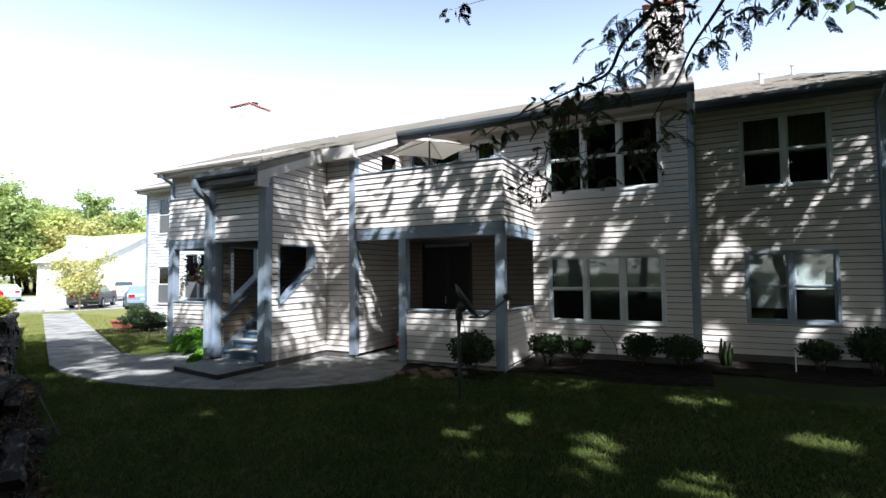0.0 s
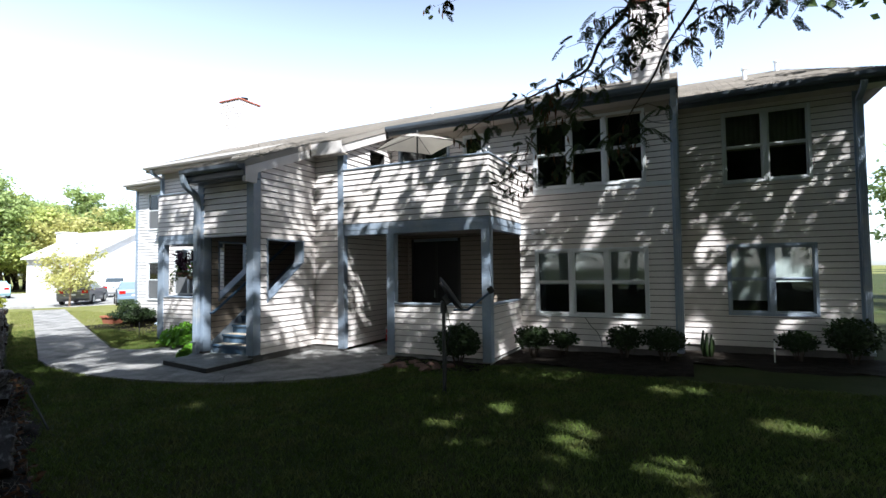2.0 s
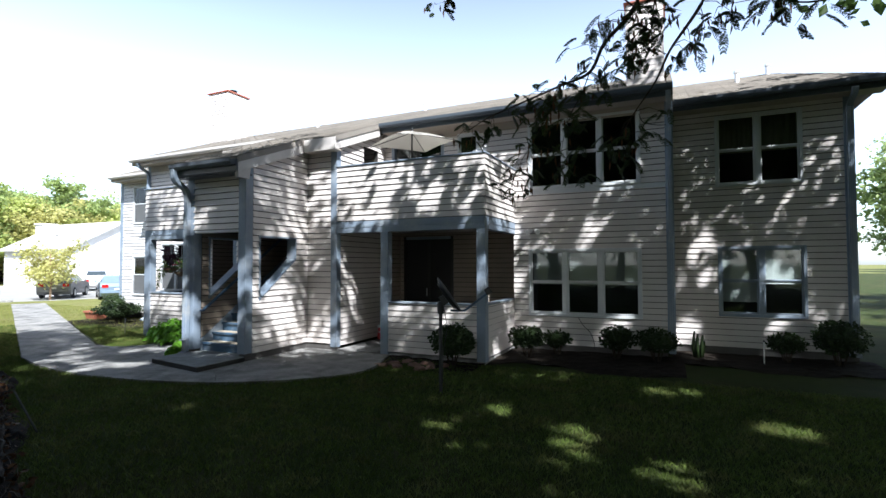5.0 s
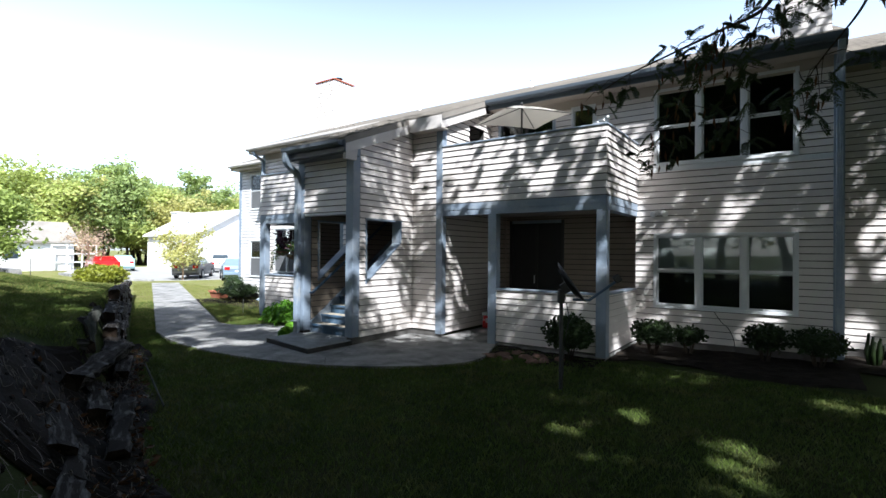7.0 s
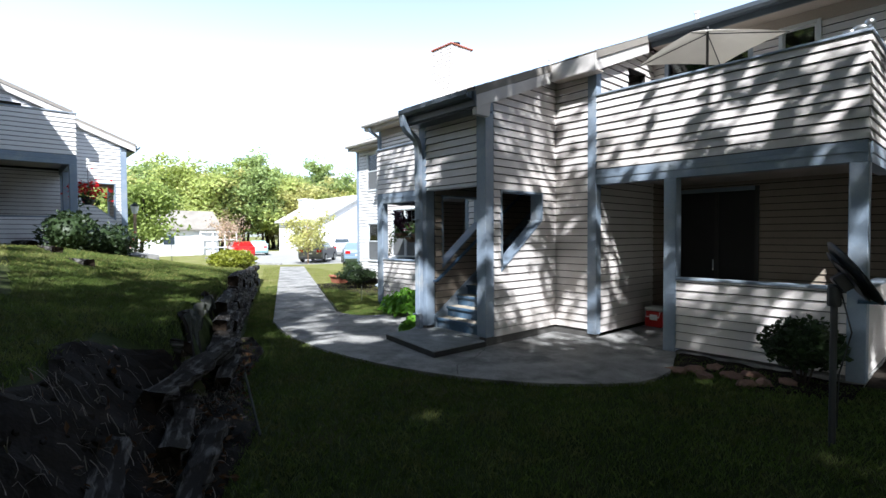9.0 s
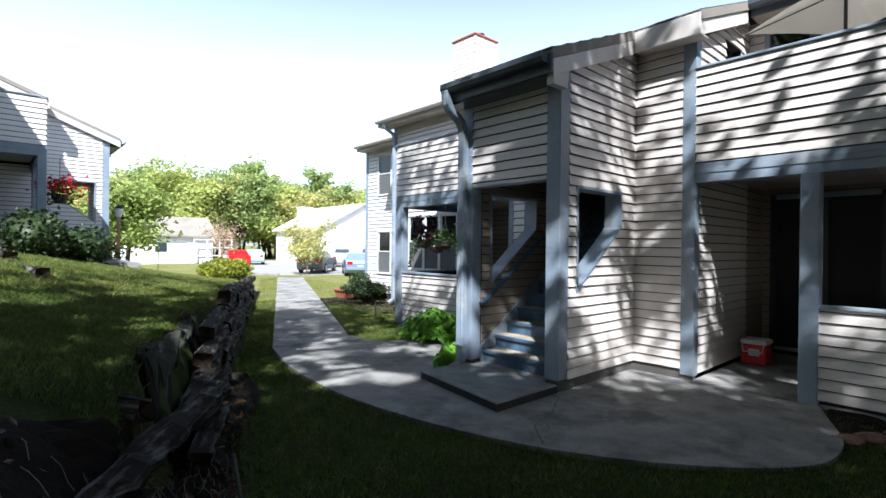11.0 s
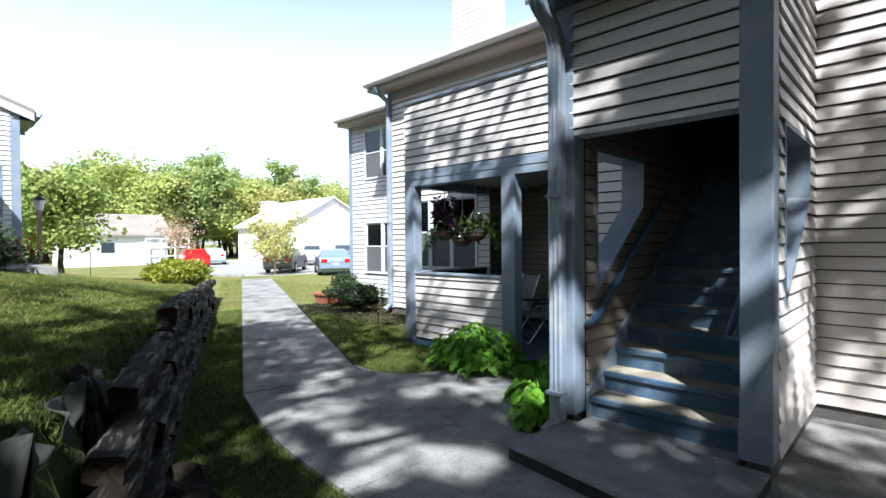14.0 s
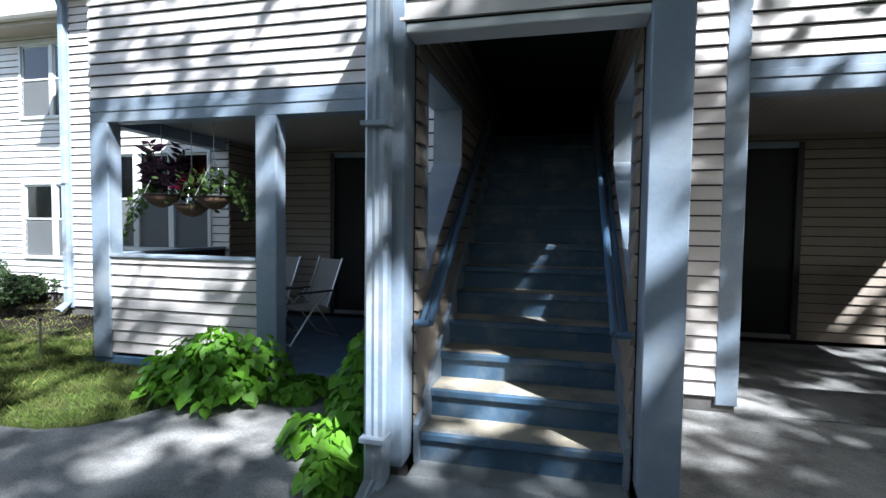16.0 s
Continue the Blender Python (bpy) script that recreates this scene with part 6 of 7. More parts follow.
for k in range(9):
    a, L = r.uniform(0, 6.28), r.uniform(0.25, 0.5)
    p, q = np.array((-12.12, 8.72, 1.66)), np.array((-12.12 + 0.22 * math.cos(a), 8.72 + 0.22 * math.sin(a), 1.70 + L))
    part("stem", tube(bmesh.new(), [tuple(p), tuple((p + q) / 2 + np.array((0, 0, 0.06))), tuple(q)], 0.006, 5), M_PURPLE, b1)
    cs = np.array([p + (q - p) * t for t in np.linspace(0.3, 1, 10) for _ in range(2)])
    leaves("purple_foliage", cs, 0.055, M_PURPLE, b1, r, -0.2, 2.6)
b2 = basket(-11.80, 8.80, 1.56, 0.19, "hanging basket with deep pink flowers", 1.0)
sprigs(b2, (-11.80, 8.80, 1.56), 90, 0.05, M_SHRUB, "foliage", (0.13, 0.1, 0.06), 0.1, 6)
sprigs(b2, (-11.82, 8.78, 1.80), 34, 0.035, M_PINK, "blossom_mass", (0.07, 0.06, 0.04), 0, 7, aspect=1.2, label="deep pink blossoms")
b3 = basket(-11.45, 8.72, 1.64, 0.19, "hanging basket with trailing green vines", 2.0)
sprigs(b3, (-11.42, 8.72, 1.66), 150, 0.05, M_LEAF, "foliage", (0.18, 0.12, 0.07), 0.1, 8)
for bb, x0, sg in ((b1, -12.2, -1), (b3, -11.3, 1)):
    for k in range(6):
        pts = [np.array((x0 + sg * t * (0.22 + 0.06 * k), 8.70 + 0.04 * k - 0.1 * t, 1.70 + 0.18 * t * (1 - k * 0.22) - (0.28 + 0.05 * k) * t * t)) for t in np.linspace(0, 1.15, 9)]
        part("vine", tube(bmesh.new(), [tuple(p) for p in pts], 0.004, 4), M_LEAF, bb)
        leaves("vine_foliage", np.array([p + r.normal(size=3) * 0.02 for p in pts for _ in range(3)]), 0.05, M_LEAF, bb, r, 0.4, 1.3)


def folding_chair(m, label):
    c = thing("folding_chair", label, "chair", m, group="folding patio chairs")
    for s in (-0.25, 0.25):
        part("front_leg", tube(bmesh.new(), [(s, -0.36, 0.0), (s, -0.05, 0.40), (s, 0.20, 0.62)], 0.012, 7), M_METAL, c)
        part("rear_leg", tube(bmesh.new(), [(s, 0.36, 0.0), (s, 0.02, 0.42), (s, -0.18, 0.60)], 0.012, 7), M_METAL, c)
        part("back_post", tube(bmesh.new(), [(s, 0.16, 0.40), (s, 0.24, 0.62), (s, 0.40, 1.02)], 0.012, 7), M_METAL, c)
        part("armrest", bx(s - 0.025, s + 0.025, -0.26, 0.24, 0.605, 0.63, 0.008), M_BLACK, c)
    part("seat", bx(-0.24, 0.24, -0.22, 0.20, 0.40, 0.412, 0.004), M_SLING, c)
    bm = bmesh.new()
    prism(bm, [(0.17, 0.42), (0.25, 0.62), (0.40, 1.0), (0.412, 0.995), (0.262, 0.615), (0.182, 0.415)], -0.24, 0.24, "x")
    part("backrest", bm, M_SLING, c, "grey woven sling backrest")
    part("crossbar", tube(bmesh.new(), [(-0.25, -0.36, 0.012), (0.25, -0.36, 0.012)], 0.011, 7), M_METAL, c)
    part("crossbar", tube(bmesh.new(), [(-0.25, 0.36, 0.012), (0.25, 0.36, 0.012)], 0.011, 7), M_METAL, c)
    return c


ch = folding_chair(pose(-10.95, 9.75, -0.10, 0, 0, -28), "grey metal folding chair with a sling seat on the patio")
copy_thing(ch, pose(-11.6, 9.85, -0.10, 0, 0, -22))

# satellite dish on its pole
dish = thing("satellite_dish", "black satellite dish on a steel pole in the lawn", "satellite dish")
DX, DY = -2.90, 6.22
part("pole", tube(bmesh.new(), [(DX, DY, -0.3), (DX, DY, 1.12)], 0.026, 12), M_BLACK, dish)
part("clamp", lathe(bmesh.new(), [(0.045, 1.0), (0.05, 1.02), (0.05, 1.16), (0.04, 1.18)], 12, Matrix.Translation((DX, DY, 0))), M_BLACK, dish)
face = look((DX + 0.07, DY + 0.02, 1.24), (DX + 0.07 + 0.76, DY + 0.02 + 0.30, 1.24 + 0.57))
bm = bmesh.new()
rings = []
for i in range(7):
    r_ = i / 6
    rings.append([bm.verts.new(face @ Vector((0.25 * r_ * math.cos(k * math.tau / 28), 0.30 * r_ * math.sin(k * math.tau / 28), -0.075 * r_ * r_ + 0.0))) for k in range(28)])
for a, b in zip(rings[1:], rings[2:]):
    for k in range(28):
        bm.faces.new((a[k], a[(k + 1) % 28], b[(k + 1) % 28], b[k]))
bm.faces.new(rings[1])
bmesh.ops.delete(bm, geom=rings[0], context="VERTS")
bmesh.ops.solidify(bm, geom=bm.faces[:], thickness=0.012)
part("reflector", bm, M_BLACK, dish, "dark weathered oval reflector", smooth=True)
arm_end = face @ Vector((0.0, -0.30, -0.55))
part("feed_arm", tube(bmesh.new(), [tuple(face @ Vector((0, -0.2, 0.05))), tuple(face @ Vector((0, -0.32, -0.12))), tuple(arm_end)], 0.018, 8), M_RAIL, dish)
part("receiver", bx(-0.035, 0.035, -0.05, 0.05, -0.05, 0.04, 0.012), M_BLACK, dish, m=face @ Matrix.Translation((0.0, -0.28, -0.56)))
part("bracket", bx(-0.06, 0.06, -0.07, 0.07, 0.0, 0.09, 0.01), M_BLACK, dish, m=face @ Matrix.Translation((0, -0.02, 0.0)))
part("cable", tube(bmesh.new(), [(DX + 0.05, DY, 1.1), (DX + 0.12, DY - 0.02, 0.8), (DX + 0.04, DY, 0.45), (DX + 0.03, DY, 0.0)], 0.006, 5), M_BLACK, dish)

# patio umbrella on the balcony
umb = thing("patio_umbrella", "open beige canvas patio umbrella on the balcony", "umbrella")
UX, UY = -5.08, 9.40
part("pole", tube(bmesh.new(), [(UX, UY, 2.70), (UX, UY, 4.76)], 0.02, 10), M_BLACK, umb)
bm = bmesh.new()
tip = bm.verts.new((UX, UY, 4.75))
corners = [Vector((UX + 1.06 * math.cos(a), UY + 0.92 * math.sin(a), 4.46)) for a in (0.12, 1.69, 3.26, 4.83)]
edge = []
for c, d in zip(corners, corners[1:] + corners[:1]):
    for f in (0, 0.25, 0.5, 0.75):
        p = c.lerp(d, f)
        edge.append(bm.verts.new((p.x, p.y, p.z + 0.03 * math.sin(math.pi * f))))
mid = [bm.verts.new(v.co.lerp(tip.co, 0.5) + Vector((0, 0, 0.02))) for v in edge]
for k in range(16):
    j = (k + 1) % 16
    bm.faces.new((tip, mid[k], mid[j])), bm.faces.new((mid[k], edge[k], edge[j], mid[j]))
bmesh.ops.solidify(bm, geom=bm.faces[:], thickness=0.006)
part("canopy", bm, M_CANVAS, umb)
for c in corners:
    part("rib", tube(bmesh.new(), [(UX, UY, 4.71), (c.x, c.y, c.z - 0.012)], 0.008, 5), M_BLACK, umb)
part("finial", lathe(bmesh.new(), [(0.02, 4.75), (0.03, 4.79), (0.012, 4.82)], 10, Matrix.Translation((UX, UY, 0))), M_BLACK, umb)
part("base", lathe(bmesh.new(), [(0.24, 2.70), (0.24, 2.74), (0.06, 2.80), (0.03, 2.95)], 20, Matrix.Translation((UX, UY, 0))), M_BLACK, umb)

flood = thing("flood_light", "white twin flood light on the front wall", "wall light")
part("plate", lathe(bmesh.new(), [(0.055, 0), (0.055, 0.025), (0.03, 0.03)], 14, pose(-2.56, FY - 0.012, 2.47, 90)), M_WHITE, flood)
for s in (-1, 1):
    m = look((-2.56 + s * 0.09, FY - 0.10, 2.45), (-2.56 + s * 0.5, FY - 0.8, 2.1))
    part("lamp_head", lathe(bmesh.new(), [(0.025, 0.10), (0.04, 0.08), (0.055, 0.0), (0.06, -0.06), (0.05, -0.06)], 14, m), M_WHITE, flood, smooth=True)
    part("arm", tube(bmesh.new(), [(-2.56, FY - 0.03, 2.47), (-2.56 + s * 0.07, FY - 0.05, 2.47)], 0.012, 6), M_WHITE, flood)

orn = thing("rail_ornament", "small silvery ornament sitting on the balcony corner cap", "ornament")
bm = bmesh.new()
for c, rx, rz in (((-3.10, 8.50, 3.93), 0.09, 0.05), ((-3.02, 8.50, 3.97), 0.055, 0.055), ((-3.20, 8.50, 3.915), 0.07, 0.03)):
    t = bmesh.new()
    bmesh.ops.create_icosphere(t, subdivisions=2, radius=1)
    absorb(bm, t, Matrix.Translation(c) @ Matrix.Diagonal((rx, 0.05, rz, 1)))
part("body", bm, M_METAL, orn, smooth=True)

cool = thing("drink_cooler", "red and white drinks cooler on the patio floor", "cooler")
part("body", bx(-6.32, -6.00, 9.92, 10.24, -0.09, 0.20, 0.02), M_RED, cool)
part("lid", bx(-6.33, -5.99, 9.91, 10.25, 0.20, 0.27, 0.02), M_WHITE, cool)
part("label_patch", bx(-6.22, -6.08, 9.914, 9.92, 0.04, 0.14, 0.002), M_WHITE, cool)
part("handle", tube(bmesh.new(), [(-6.30, 9.905, 0.22), (-6.28, 9.89, 0.10), (-6.04, 9.89, 0.10), (-6.02, 9.905, 0.22)], 0.01, 6), M_WHITE, cool)

for k in range(9):
    t = bmesh.new()
    bmesh.ops.create_icosphere(t, subdivisions=2, radius=1)
    rk = random.Random(k)
    for v in t.verts:
        v.co *= 1 + 0.3 * noise.noise((v.co.x * 1.5 + k, v.co.y * 1.5, v.co.z * 1.5))
        v.co.x, v.co.y, v.co.z = v.co.x * rk.uniform(0.09, 0.17), v.co.y * rk.uniform(0.07, 0.12), v.co.z * rk.uniform(0.04, 0.07)
    x, y = -4.75 + 0.14 * k + rk.uniform(-0.05, 0.05), 7.55 + 0.22 * (k % 3) + rk.uniform(-0.05, 0.05)
    s = link("edging_stone", t, M_ROCK, None, m=pose(x, y, gz(x, y) + 0.03, 0, 0, 40 * k))
    tagged(s, "rough reddish edging stone beside the concrete", "stone", group="edging stones")

for x, y, h, lab in ((-13.35, 8.3, 0.42, "thin metal rod stuck in the lawn"), (1.75, 10.55, 0.42, "white capped pipe stub by the wall"), (-22.8, 5.9, 0.7, "dark stake in the upper lawn")):
    st = thing("stake", lab, "stake")
    part("rod", tube(bmesh.new(), [(x, y, gz(x, y) - 0.1), (x, y, gz(x, y) + h)], 0.012, 8), M_METAL if "rod" in lab else (M_WHITE if "pipe" in lab else M_BLACK), st)
    part("cap", lathe(bmesh.new(), [(0.016, 0), (0.018, 0.02), (0.005, 0.03)], 8, Matrix.Translation((x, y, gz(x, y) + h))), M_BLACK, st)
wire = thing("wall_cable", "thin dark cable hanging down the front wall", "cable")
part("wire", tube(bmesh.new(), smooth_line([(-1.62, FY - 0.03, 0.60), (-1.50, FY - 0.035, 0.42), (-1.38, FY - 0.03, 0.30), (-1.30, FY - 0.035, 0.12), (-1.28, FY - 0.05, -0.05)], 4), 0.007, 5), M_BLACK, wire)
wire2 = thing("wall_cable", "dark cable looping across the wall below the eave", "cable")
part("wire", tube(bmesh.new(), smooth_line([(-0.35, FY - 0.03, 4.80), (-0.28, FY - 0.05, 4.62), (-0.05, FY - 0.05, 4.53), (0.2, FY - 0.06, 4.50)], 4), 0.008, 5), M_BLACK, wire2)

for x, y in ((-18.45, 10.55),):
    p = thing("terracotta_planter", "square terracotta planter on the lawn edge", "planter")
    bm = bmesh.new()
    z = gz(x, y)
    vs = [[bm.verts.new((x + a * w, y + b * w, z + h)) for a, b in ((-1, -1), (1, -1), (1, 1), (-1, 1))] for w, h in ((0.20, 0), (0.26, 0.26), (0.29, 0.26), (0.29, 0.32), (0.24, 0.32), (0.23, 0.26))]
    for u, v in zip(vs, vs[1:]):
        for k in range(4):
            bm.faces.new((u[k], u[(k + 1) % 4], v[(k + 1) % 4], v[k]))
    bm.faces.new(vs[0][::-1]), bm.faces.new(vs[-1])
    part("pot", bm, M_TERRA, p)
    shrub(x, y + 0.6, 0.85, 0.85, "potted clipped shrub by the far wall", n=900, seed=14)


# ---- the neighbouring building on the rise ----
nb = thing("apartment_building", "beige clapboard apartment building with a stair tower, half in shade", "building", Matrix.Translation((-31.4, 11.1, 1.15)) @ Matrix.Rotation(math.pi, 4, "Z"))
tower(nb, False)
porch_side(nb, -12.75, WX0, ((-10.74, -10.51), (-12.76, -12.52)), (-12.52, -10.74), -12.75, False, 3.80, 1.01)
clad(nb, "wall_front", (0, FY, 0), X, (0, -1, 0), -15.5, -8.8, -0.6, 5.02, holes=[rect(-14.82, -12.9, 0.97, 2.39), rect(-12.55, -9.47, -0.1, 2.55)], pieces=False)
# Same shade-darkened siding copy for the neighbour's patio recess.
clad(nb, "wall_patio_back", (0, BY, 0), X, (0, -1, 0), -12.55, -9.47, -0.1, 2.62, holes=[rect(-11.05, -9.7, -0.04, 2.12)], pieces=False, board_mat=M_SIDING_DIM)
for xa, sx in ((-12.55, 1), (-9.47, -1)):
    clad(nb, "wall_patio_end", (xa, 0, 0), Y, (sx, 0, 0), FY, BY, -0.1, 2.62, pieces=False, board_mat=M_SIDING_DIM)
part("ceiling_patio_deep", bx(-12.55, -9.47, FY - 0.02, BY, 2.558, 2.65), M_SOFFIT, nb)
clad(nb, "wall_end", (-15.5, 0, 0), Y, (-1, 0, 0), FY, 16.0, -0.6, 5.02, pieces=False)
shingles(nb, "roof_main", -15.85, 0.5, 10.05, 14.5, roof_z, "", tabs=False)
part("wall_front_far", bx(-7.2, 0.3, FY, FY + 0.12, -0.6, 5.02), M_SIDING_J, nb)
part("wall_back", bx(-15.5, 0.3, 15.9, 16.0, -0.6, 5.02), M_SIDING_J, nb)
part("patio_slab", bx(-12.8, -6.4, 6.5, BY, -0.6, -0.08), M_CONC, nb)
part("window_dark", bx(-14.82, -12.9, FY + 0.05, FY + 0.06, 0.97, 2.39), M_CARGLASS, nb)
part("door_dark", bx(-11.05, -9.7, BY + 0.05, BY + 0.06, -0.04, 2.12), M_DOOR, nb)
for x, y, w, h, n_ in ((-18.3, 3.25, 1.5, 1.05, 1), (-20.3, 3.35, 0.95, 0.9, 2), (-21.0, 3.7, 0.7, 0.6, 3), (-17.3, 2.4, 1.3, 1.2, 4)):
    shrub(x, y, w, h, "dark rounded shrub below the neighbouring patio", n=900, leaf=0.08, seed=20 + n_, stem=0.02, z=gz(x, y) - 0.22, group="neighbour's shrubs")
fb = thing("flower_basket", "hanging basket full of red flowers at the neighbouring patio", "hanging basket")
part("pot", lathe(bmesh.new(), [(0.08, 2.5), (0.16, 2.6), (0.18, 2.72), (0.15, 2.72)], 14, Matrix.Translation((-18.95, 2.95, 0))), M_BLACK, fb)
sprigs(fb, (-18.95, 2.95, 2.92), 260, 0.07, M_REDF, "blossom_mass", (0.2, 0.2, 0.15), 0, 31, aspect=1.2, label="mass of red blossoms")
sprigs(fb, (-18.95, 2.95, 2.7), 120, 0.07, M_LEAF, "foliage", (0.2, 0.2, 0.12), 0, 32)
part("hook_chain", tube(bmesh.new(), [(-18.95, 2.95, 2.7), (-18.95, 2.95, 3.62)], 0.008, 5), M_BLACK, fb)
fl = thing("flower_bed", "red and pink flowers at the tower's foot", "blossom_mass")
sprigs(fl, (-21.4, 4.3, 1.25), 200, 0.07, M_LEAF, "foliage", (0.5, 0.25, 0.15), 0, 33)
sprigs(fl, (-21.4, 4.3, 1.45), 70, 0.06, M_REDF, "blossom_mass", (0.5, 0.25, 0.14), 0, 34, aspect=1.2)

lamp = thing("lamp_post", "wooden lamp post with a white lantern", "lamp post")
LX, LY = -25.0, 5.1
lz = gz(LX, LY)
part("post", bx(LX - 0.05, LX + 0.05, LY - 0.05, LY + 0.05, lz - 0.2, lz + 1.95, 0.01), M_BARKL, lamp)
part("lantern", lathe(bmesh.new(), [(0.07, lz + 1.95), (0.09, lz + 1.98), (0.15, lz + 2.22), (0.15, lz + 2.25)], 10, Matrix.Translation((LX, LY, 0))), M_WHITE, lamp)
part("lantern_cap", lathe(bmesh.new(), [(0.18, lz + 2.25), (0.10, lz + 2.33), (0.02, lz + 2.38)], 10, Matrix.Translation((LX, LY, 0))), M_BLACK, lamp)


# ---- far houses ----
def gable_house(name, label, x0, x1, y0, y1, eave, ridge, along, doors, m=None, roof=None):
    """A house with siding, a gabled roof with overhang, doors and windows set into frames."""
    h = thing(name, label, "house", m)
    part("wall", bx(x0, x1, y0, y1, -0.5, eave), M_SIDING_J, h)
    bm = bmesh.new()
    if along == "y":
        xm = (x0 + x1) / 2
        prism(bm, [(x0 - 0.4, eave - 0.12), (xm, ridge), (x1 + 0.4, eave - 0.12), (x1 + 0.4, eave + 0.03), (xm, ridge + 0.16), (x0 - 0.4, eave + 0.03)], y0 - 0.4, y1 + 0.4, "y")
        part("roof", bm, roof or M_SHINGLE, h)
        bm = bmesh.new()
        prism(bm, [(x0, eave), (xm, ridge - 0.02), (x1, eave)], y0 + 0.003, y0 + 0.15, "y")
        part("gable", bm, M_SIDING_J, h)
    else:
        ym = (y0 + y1) / 2
        prism(bm, [(y0 - 0.4, eave - 0.12), (ym, ridge), (y1 + 0.4, eave - 0.12), (y1 + 0.4, eave + 0.03), (ym, ridge + 0.16), (y0 - 0.4, eave + 0.03)], x0 - 0.4, x1 + 0.4, "x")
        part("roof", bm, roof or M_SHINGLE, h)
        bm = bmesh.new()
        prism(bm, [(y0, eave), (ym, ridge - 0.02), (y1, eave)], x1 - 0.15, x1 - 0.003, "x")
        part("gable", bm, M_SIDING_J, h)
    for a, b, c, d, nm in doors:
        w = part(nm, bx(x1 - 0.02, x1 + 0.04, a - 0.08, b + 0.08, c - 0.08, d + 0.08), M_TRIMW, h)
        part("pane", bx(x1 + 0.041, x1 + 0.05, a, b, c, d), M_SIDING_J if nm == "door" else M_CARGLASS, w)
    return h


gable_house("shed_house", "low pale house with a bleached grey roof by the lot", -63, -57, 10.5, 18.2, 2.35, 4.2, "y", ((13.0, 14.0, 0.8, 1.7, "window"), (15.8, 16.8, -0.2, 1.9, "door")), roof=M_SHINGLE)
gate = thing("white_trellis", "white wooden trellis beside the low house", "trellis")
for k in range(4):
    part("post", bx(-56.4, -56.3, 16.2 + k * 1.2, 16.3 + k * 1.2, -0.3, 2.1), M_WHITE, gate)
for z in (0.4, 1.2, 2.0):
    part("rail", bx(-56.39, -56.31, 16.3, 19.8, z, z + 0.09), M_WHITE, gate)
gable_house("far_house", "white house across the parking lot, roof coloured as if glaring in sun", -61, -50, 26.6, 36.6, 3.3, 6.1, "x", ((28.6, 33.0, -0.2, 2.4, "door"), (34.4, 35.6, 0.6, 1.9, "window")), roof=M_SUNLITROOF)
chm = thing("chimney", "white chimney chase of the far house", "chimney")
part("shaft", bx(-57, -55.8, 27.3, 28.5, 3.5, 5.8), M_SIDING_J, chm)
part("cap", bx(-57.1, -55.7, 27.2, 28.6, 5.8, 5.92), M_SIDING_J, chm)


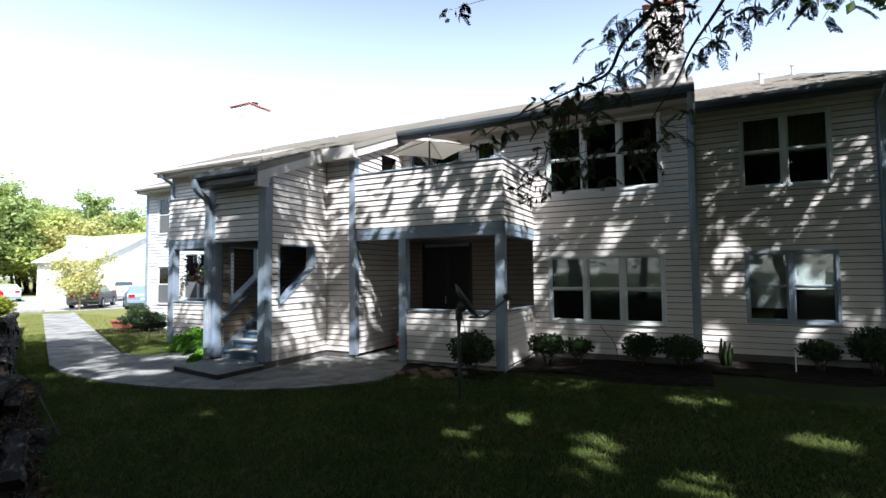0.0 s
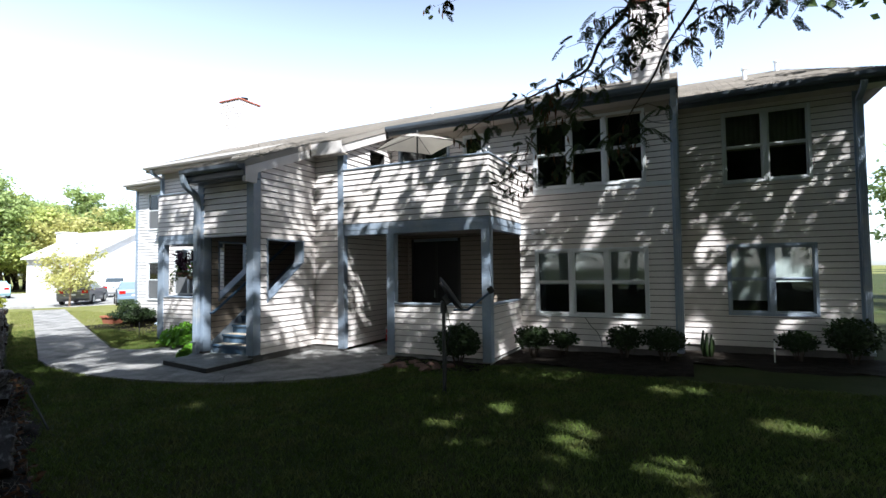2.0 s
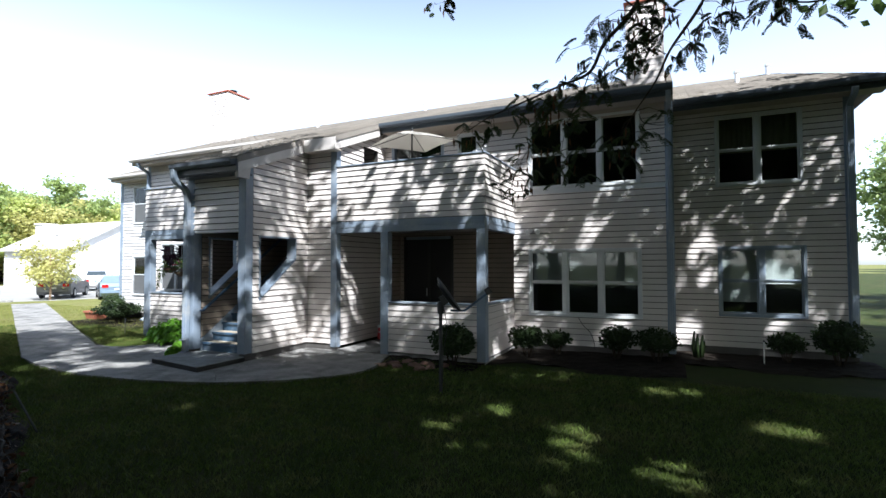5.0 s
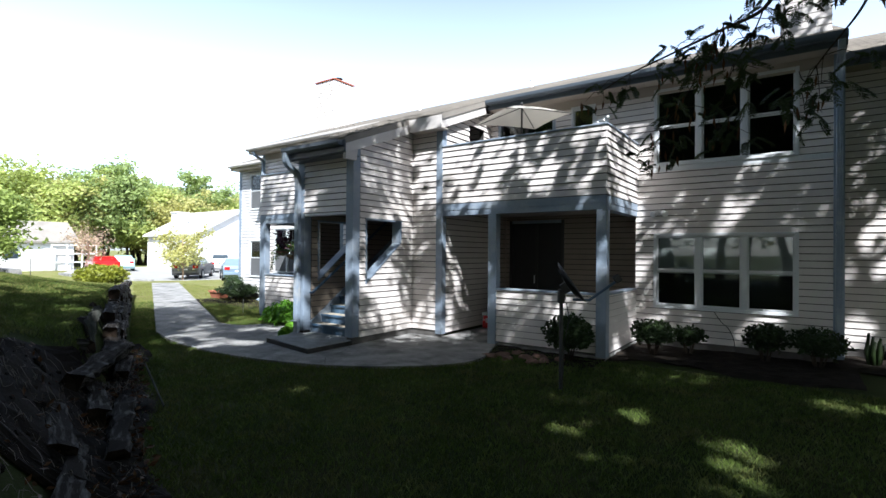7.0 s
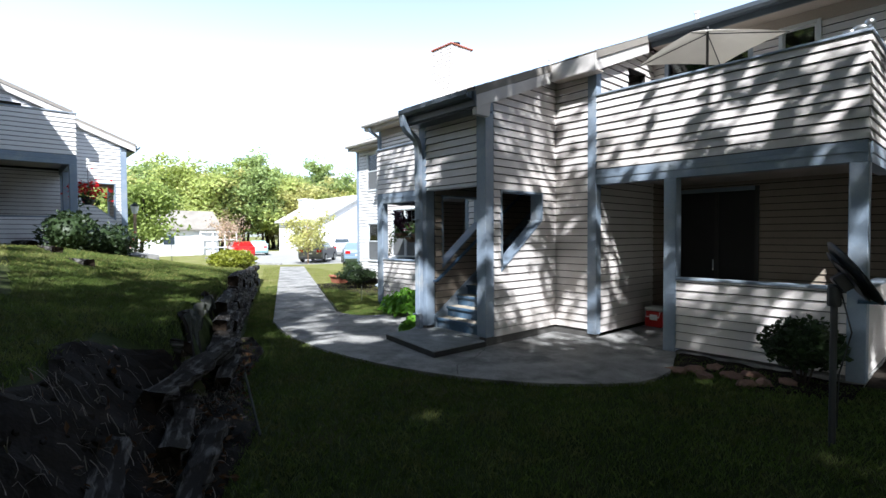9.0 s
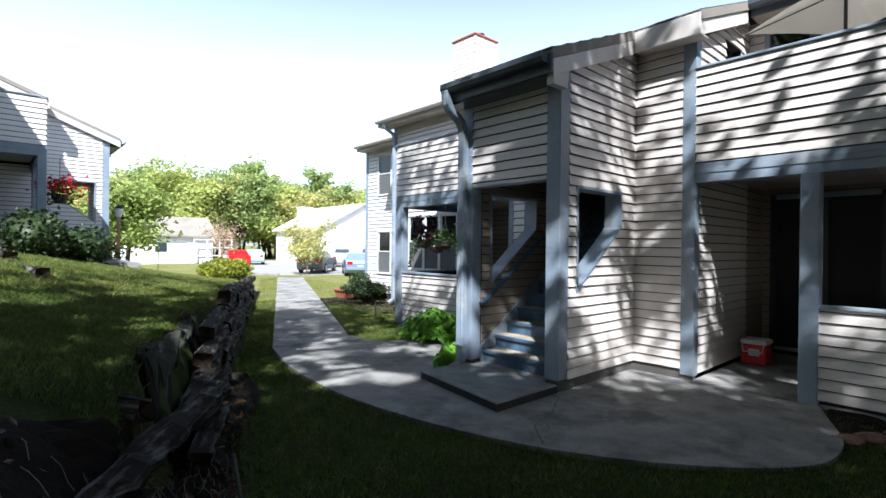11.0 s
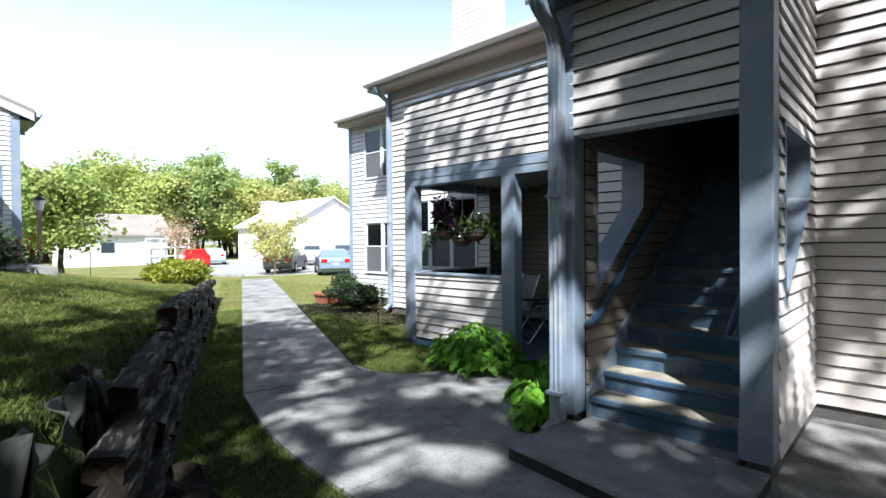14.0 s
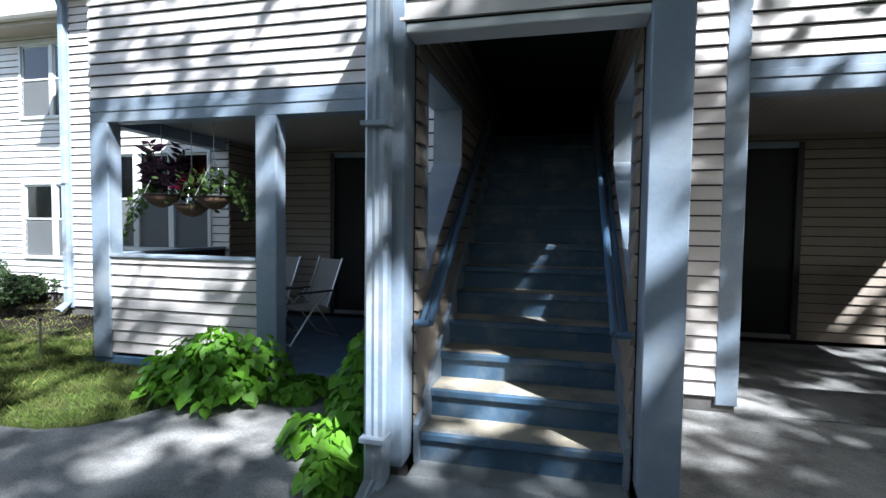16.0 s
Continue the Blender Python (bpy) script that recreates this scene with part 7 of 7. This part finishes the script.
# ---- parked cars ----
def car(name, label, col, m, suv=False, group="parked cars"):
    c = thing(name, label, "car", m, group=group)
    body = paint("car_paint_" + name, col)
    hgt = 1.68 if suv else 1.45
    prof = [(-2.25, 0.45), (-2.28, 0.80), (-2.15, 1.00), (-1.75, 1.04)] + ([(-2.0, 1.05), (-1.85, hgt - 0.08), (-1.5, hgt), (0.35, hgt)] if suv else [(-1.25, hgt - 0.06), (-0.8, hgt), (0.2, hgt)]) + [(0.95, 1.02), (1.95, 0.90), (2.22, 0.72), (2.25, 0.45)]
    bm = bmesh.new()
    secs = []
    for w, k in ((-0.86, 0.0), (-0.80, 1.0), (0.80, 1.0), (0.86, 0.0)):
        ring = []
        for x, z in prof:
            zz = min(z, 1.0) if k == 0.0 else z
            ww = w if z <= 1.0 or k == 0.0 else w * (1 - 0.22 * (z - 1.0) / (hgt - 1.0))
            ring.append(bm.verts.new((x * (0.99 if k == 0 else 1), ww, zz)))
        ring += [bm.verts.new((2.1, w, 0.24)), bm.verts.new((-2.1, w, 0.24))]
        secs.append(ring)
    n = len(secs[0])
    for a, b in zip(secs, secs[1:]):
        for k in range(n):
            try:
                bm.faces.new((a[k], a[(k + 1) % n], b[(k + 1) % n], b[k]))
            except ValueError:
                pass
    bm.faces.new(secs[0][::-1]), bm.faces.new(secs[-1])
    bmesh.ops.remove_doubles(bm, verts=bm.verts, dist=0.002)
    part("body", bm, body, c)
    back = -1.98 if suv else -1.68
    for s in (-1, 1):
        g = bmesh.new()
        pts = [(back + 0.18, 1.06), (back + 0.55, hgt - 0.09), (0.18, hgt - 0.09), (0.78, 1.06)]
        vs = [[g.verts.new((x, s * ((0.82 + o) - 0.20 * (z - 1.0) / (hgt - 1.0)), z)) for x, z in pts] for o in (0.0, 0.012)]
        g.faces.new(vs[0]), g.faces.new(vs[1][::-1])
        for k in range(4):
            g.faces.new((vs[0][k], vs[0][(k + 1) % 4], vs[1][(k + 1) % 4], vs[1][k]))
        part("side_window", g, M_CARGLASS, c)
        part("tail_light", bx(-2.30, -2.22, s * 0.62 - 0.16, s * 0.62 + 0.16, 0.74, 0.92, 0.01), M_LAMPR, c)
        part("headlight", bx(2.10, 2.24, s * 0.62 - 0.15, s * 0.62 + 0.15, 0.66, 0.78, 0.01), M_WHITE, c)
        part("mirror", bx(0.70, 0.85, s * 0.95 - 0.07, s * 0.95 + 0.07, 1.0, 1.12, 0.02), body, c)
    for x0, z0, x1, z1 in ((back + 0.02, 1.06, back + (0.14 if suv else 0.42), hgt - 0.10), (0.88, 1.07, 0.32, hgt - 0.07)):
        g = bmesh.new()
        o = -0.03 if x0 < 0 else 0.03
        vs = [g.verts.new(p) for p in ((x0 + o, -0.70, z0), (x0 + o, 0.70, z0), (x1 + o, 0.58, z1), (x1 + o, -0.58, z1), (x0, -0.70, z0 - 0.02), (x0, 0.70, z0 - 0.02), (x1, 0.58, z1 - 0.02), (x1, -0.58, z1 - 0.02))]
        for f in ((0, 1, 2, 3), (7, 6, 5, 4), (0, 4, 5, 1), (1, 5, 6, 2), (2, 6, 7, 3), (3, 7, 4, 0)):
            g.faces.new([vs[i] for i in f])
        part("windscreen", g, M_CARGLASS, c)
    part("bumper", bx(-2.33, -2.2, -0.80, 0.80, 0.40, 0.58, 0.03), body, c)
    part("number_plate", bx(-2.345, -2.33, -0.16, 0.16, 0.60, 0.70), M_WHITE, c)
    for x in (-1.38, 1.38):
        for s in (-1, 1):
            t = part("wheel", lathe(bmesh.new(), [(0.20, -0.10), (0.31, -0.10), (0.33, -0.06), (0.33, 0.06), (0.31, 0.10), (0.20, 0.10)], 22, pose(x, s * 0.80, 0.33, 90)), M_TYRE, c)
            part("rim", lathe(bmesh.new(), [(0.05, -0.11), (0.205, -0.105), (0.205, 0.105), (0.05, 0.11)], 16, pose(x, s * 0.80, 0.33, 90)), M_METAL, t)
    return c


car("sedan", "dark grey sedan parked nose-in on the lot", (0.16, 0.16, 0.165), pose(-35.8, 18.75, -0.29, 0, 0, 138))
car("coupe", "silver hatchback parked on the lot", (0.45, 0.45, 0.46), pose(-43.4, 25.3, -0.29, 0, 0, 146), True)
car("saloon", "blue-grey saloon parked by the building", (0.20, 0.27, 0.38), pose(-31.2, 19.1, -0.29, 0, 0, 152))
car("compact", "dark pickup-like car parked behind", (0.08, 0.09, 0.10), pose(-38.8, 25.2, -0.29, 0, 0, 146), True)
car("hatchback", "red car parked at the kerb", (0.50, 0.012, 0.012), pose(-46.3, 16.7, -0.29, 0, 0, 169))
car("station_wagon", "pale turquoise car parked at the kerb", (0.40, 0.62, 0.66), pose(-51.8, 20.4, -0.29, 0, 0, 160))

# ---- grass ----
def inside(poly, x, y):
    c = np.zeros(len(x), bool)
    for (xi, yi), (xj, yj) in zip(poly, poly[-1:] + poly[:-1]):
        if yi != yj:
            c ^= ((yi > y) != (yj > y)) & (x < (xj - xi) * (y - yi) / (yj - yi) + xi)
    return c


PAVED = [tuple(wl0.lerp(wl1, 1.4)), tuple(wl0)] + pad_front + [(3.5, 8.3), (3.5, 9.7), (3.6, 12.0), (-12.7, 12.0), (-12.7, 8.5), (-10.6, 8.42)] + pad_back[2:7] + [tuple(wr0.lerp(wr1, 1.4))]
HX, HY = np.array(xs), np.array(ys)
HZ = np.array([v[2] for v in gv]).reshape(len(ys), len(xs))


def level(x, y):
    """The height of the ground sheet at many places."""
    i, j = np.clip(np.searchsorted(HX, x) - 1, 0, len(HX) - 2), np.clip(np.searchsorted(HY, y) - 1, 0, len(HY) - 2)
    u, v = (x - HX[i]) / (HX[i + 1] - HX[i]), (y - HY[j]) / (HY[j + 1] - HY[j])
    return (HZ[j, i] * (1 - u) + HZ[j, i + 1] * u) * (1 - v) + (HZ[j + 1, i] * (1 - u) + HZ[j + 1, i + 1] * u) * v


def grass(name, n, seed, lo, hi, region, label, material=M_GRASS):
    """Single bent blades scattered over the mown ground, off the paving, the beds and the bank."""
    r = np.random.default_rng(seed)
    x, y = r.uniform(region[0], region[1], n), r.uniform(region[2], region[3], n)
    s = (x - P0.x) * AL.x + (y - P0.y) * AL.y
    d = (x - P0.x) * NO.x + (y - P0.y) * NO.y
    ok = ~inside(PAVED, x, y) & ~((d > 0.04) & (d < 0.50) & (s > 3.0)) & ~((s > -0.8) & (s <= 3.0) & (d > -0.15) & (d < 1.15)) & ((y < 8.3) | (x < -12.9))
    x, y = x[ok], y[ok]
    n = len(x)
    z, h, a, w = level(x, y), r.uniform(lo, hi, n), r.uniform(0, 6.28, n), r.uniform(0.0022, 0.0042, n)
    lx, ly, ca, sa = r.normal(size=n) * h * 0.5, r.normal(size=n) * h * 0.5, np.cos(a) * w, np.sin(a) * w
    v = np.stack([np.stack([x - ca, y - sa, z - 0.01], 1), np.stack([x + ca, y + sa, z - 0.01], 1),
                  np.stack([x + lx * 0.4 + ca * 0.7, y + ly * 0.4 + sa * 0.7, z + h * 0.6], 1), np.stack([x + lx, y + ly, z + h], 1)], 1).reshape(-1, 3)
    k = np.arange(n)[:, None] * 4
    f = np.concatenate([k + np.array((0, 1, 2)), k + np.array((0, 2, 3))], 1).reshape(-1, 3)
    return tagged(raw(name, v.tolist(), f.tolist(), material), label, "grass", kind="stuff")


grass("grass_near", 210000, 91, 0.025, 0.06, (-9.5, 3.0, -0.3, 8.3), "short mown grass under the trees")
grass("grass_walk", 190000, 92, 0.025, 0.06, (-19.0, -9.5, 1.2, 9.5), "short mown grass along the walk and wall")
# These blades use the lighter, sunlight-coloured grass copy.
grass("grass_far", 90000, 93, 0.03, 0.08, (-30.0, -12.0, -1.0, 14.0), "sunlit short grass up the slope", M_GRASS_SUNLIT)
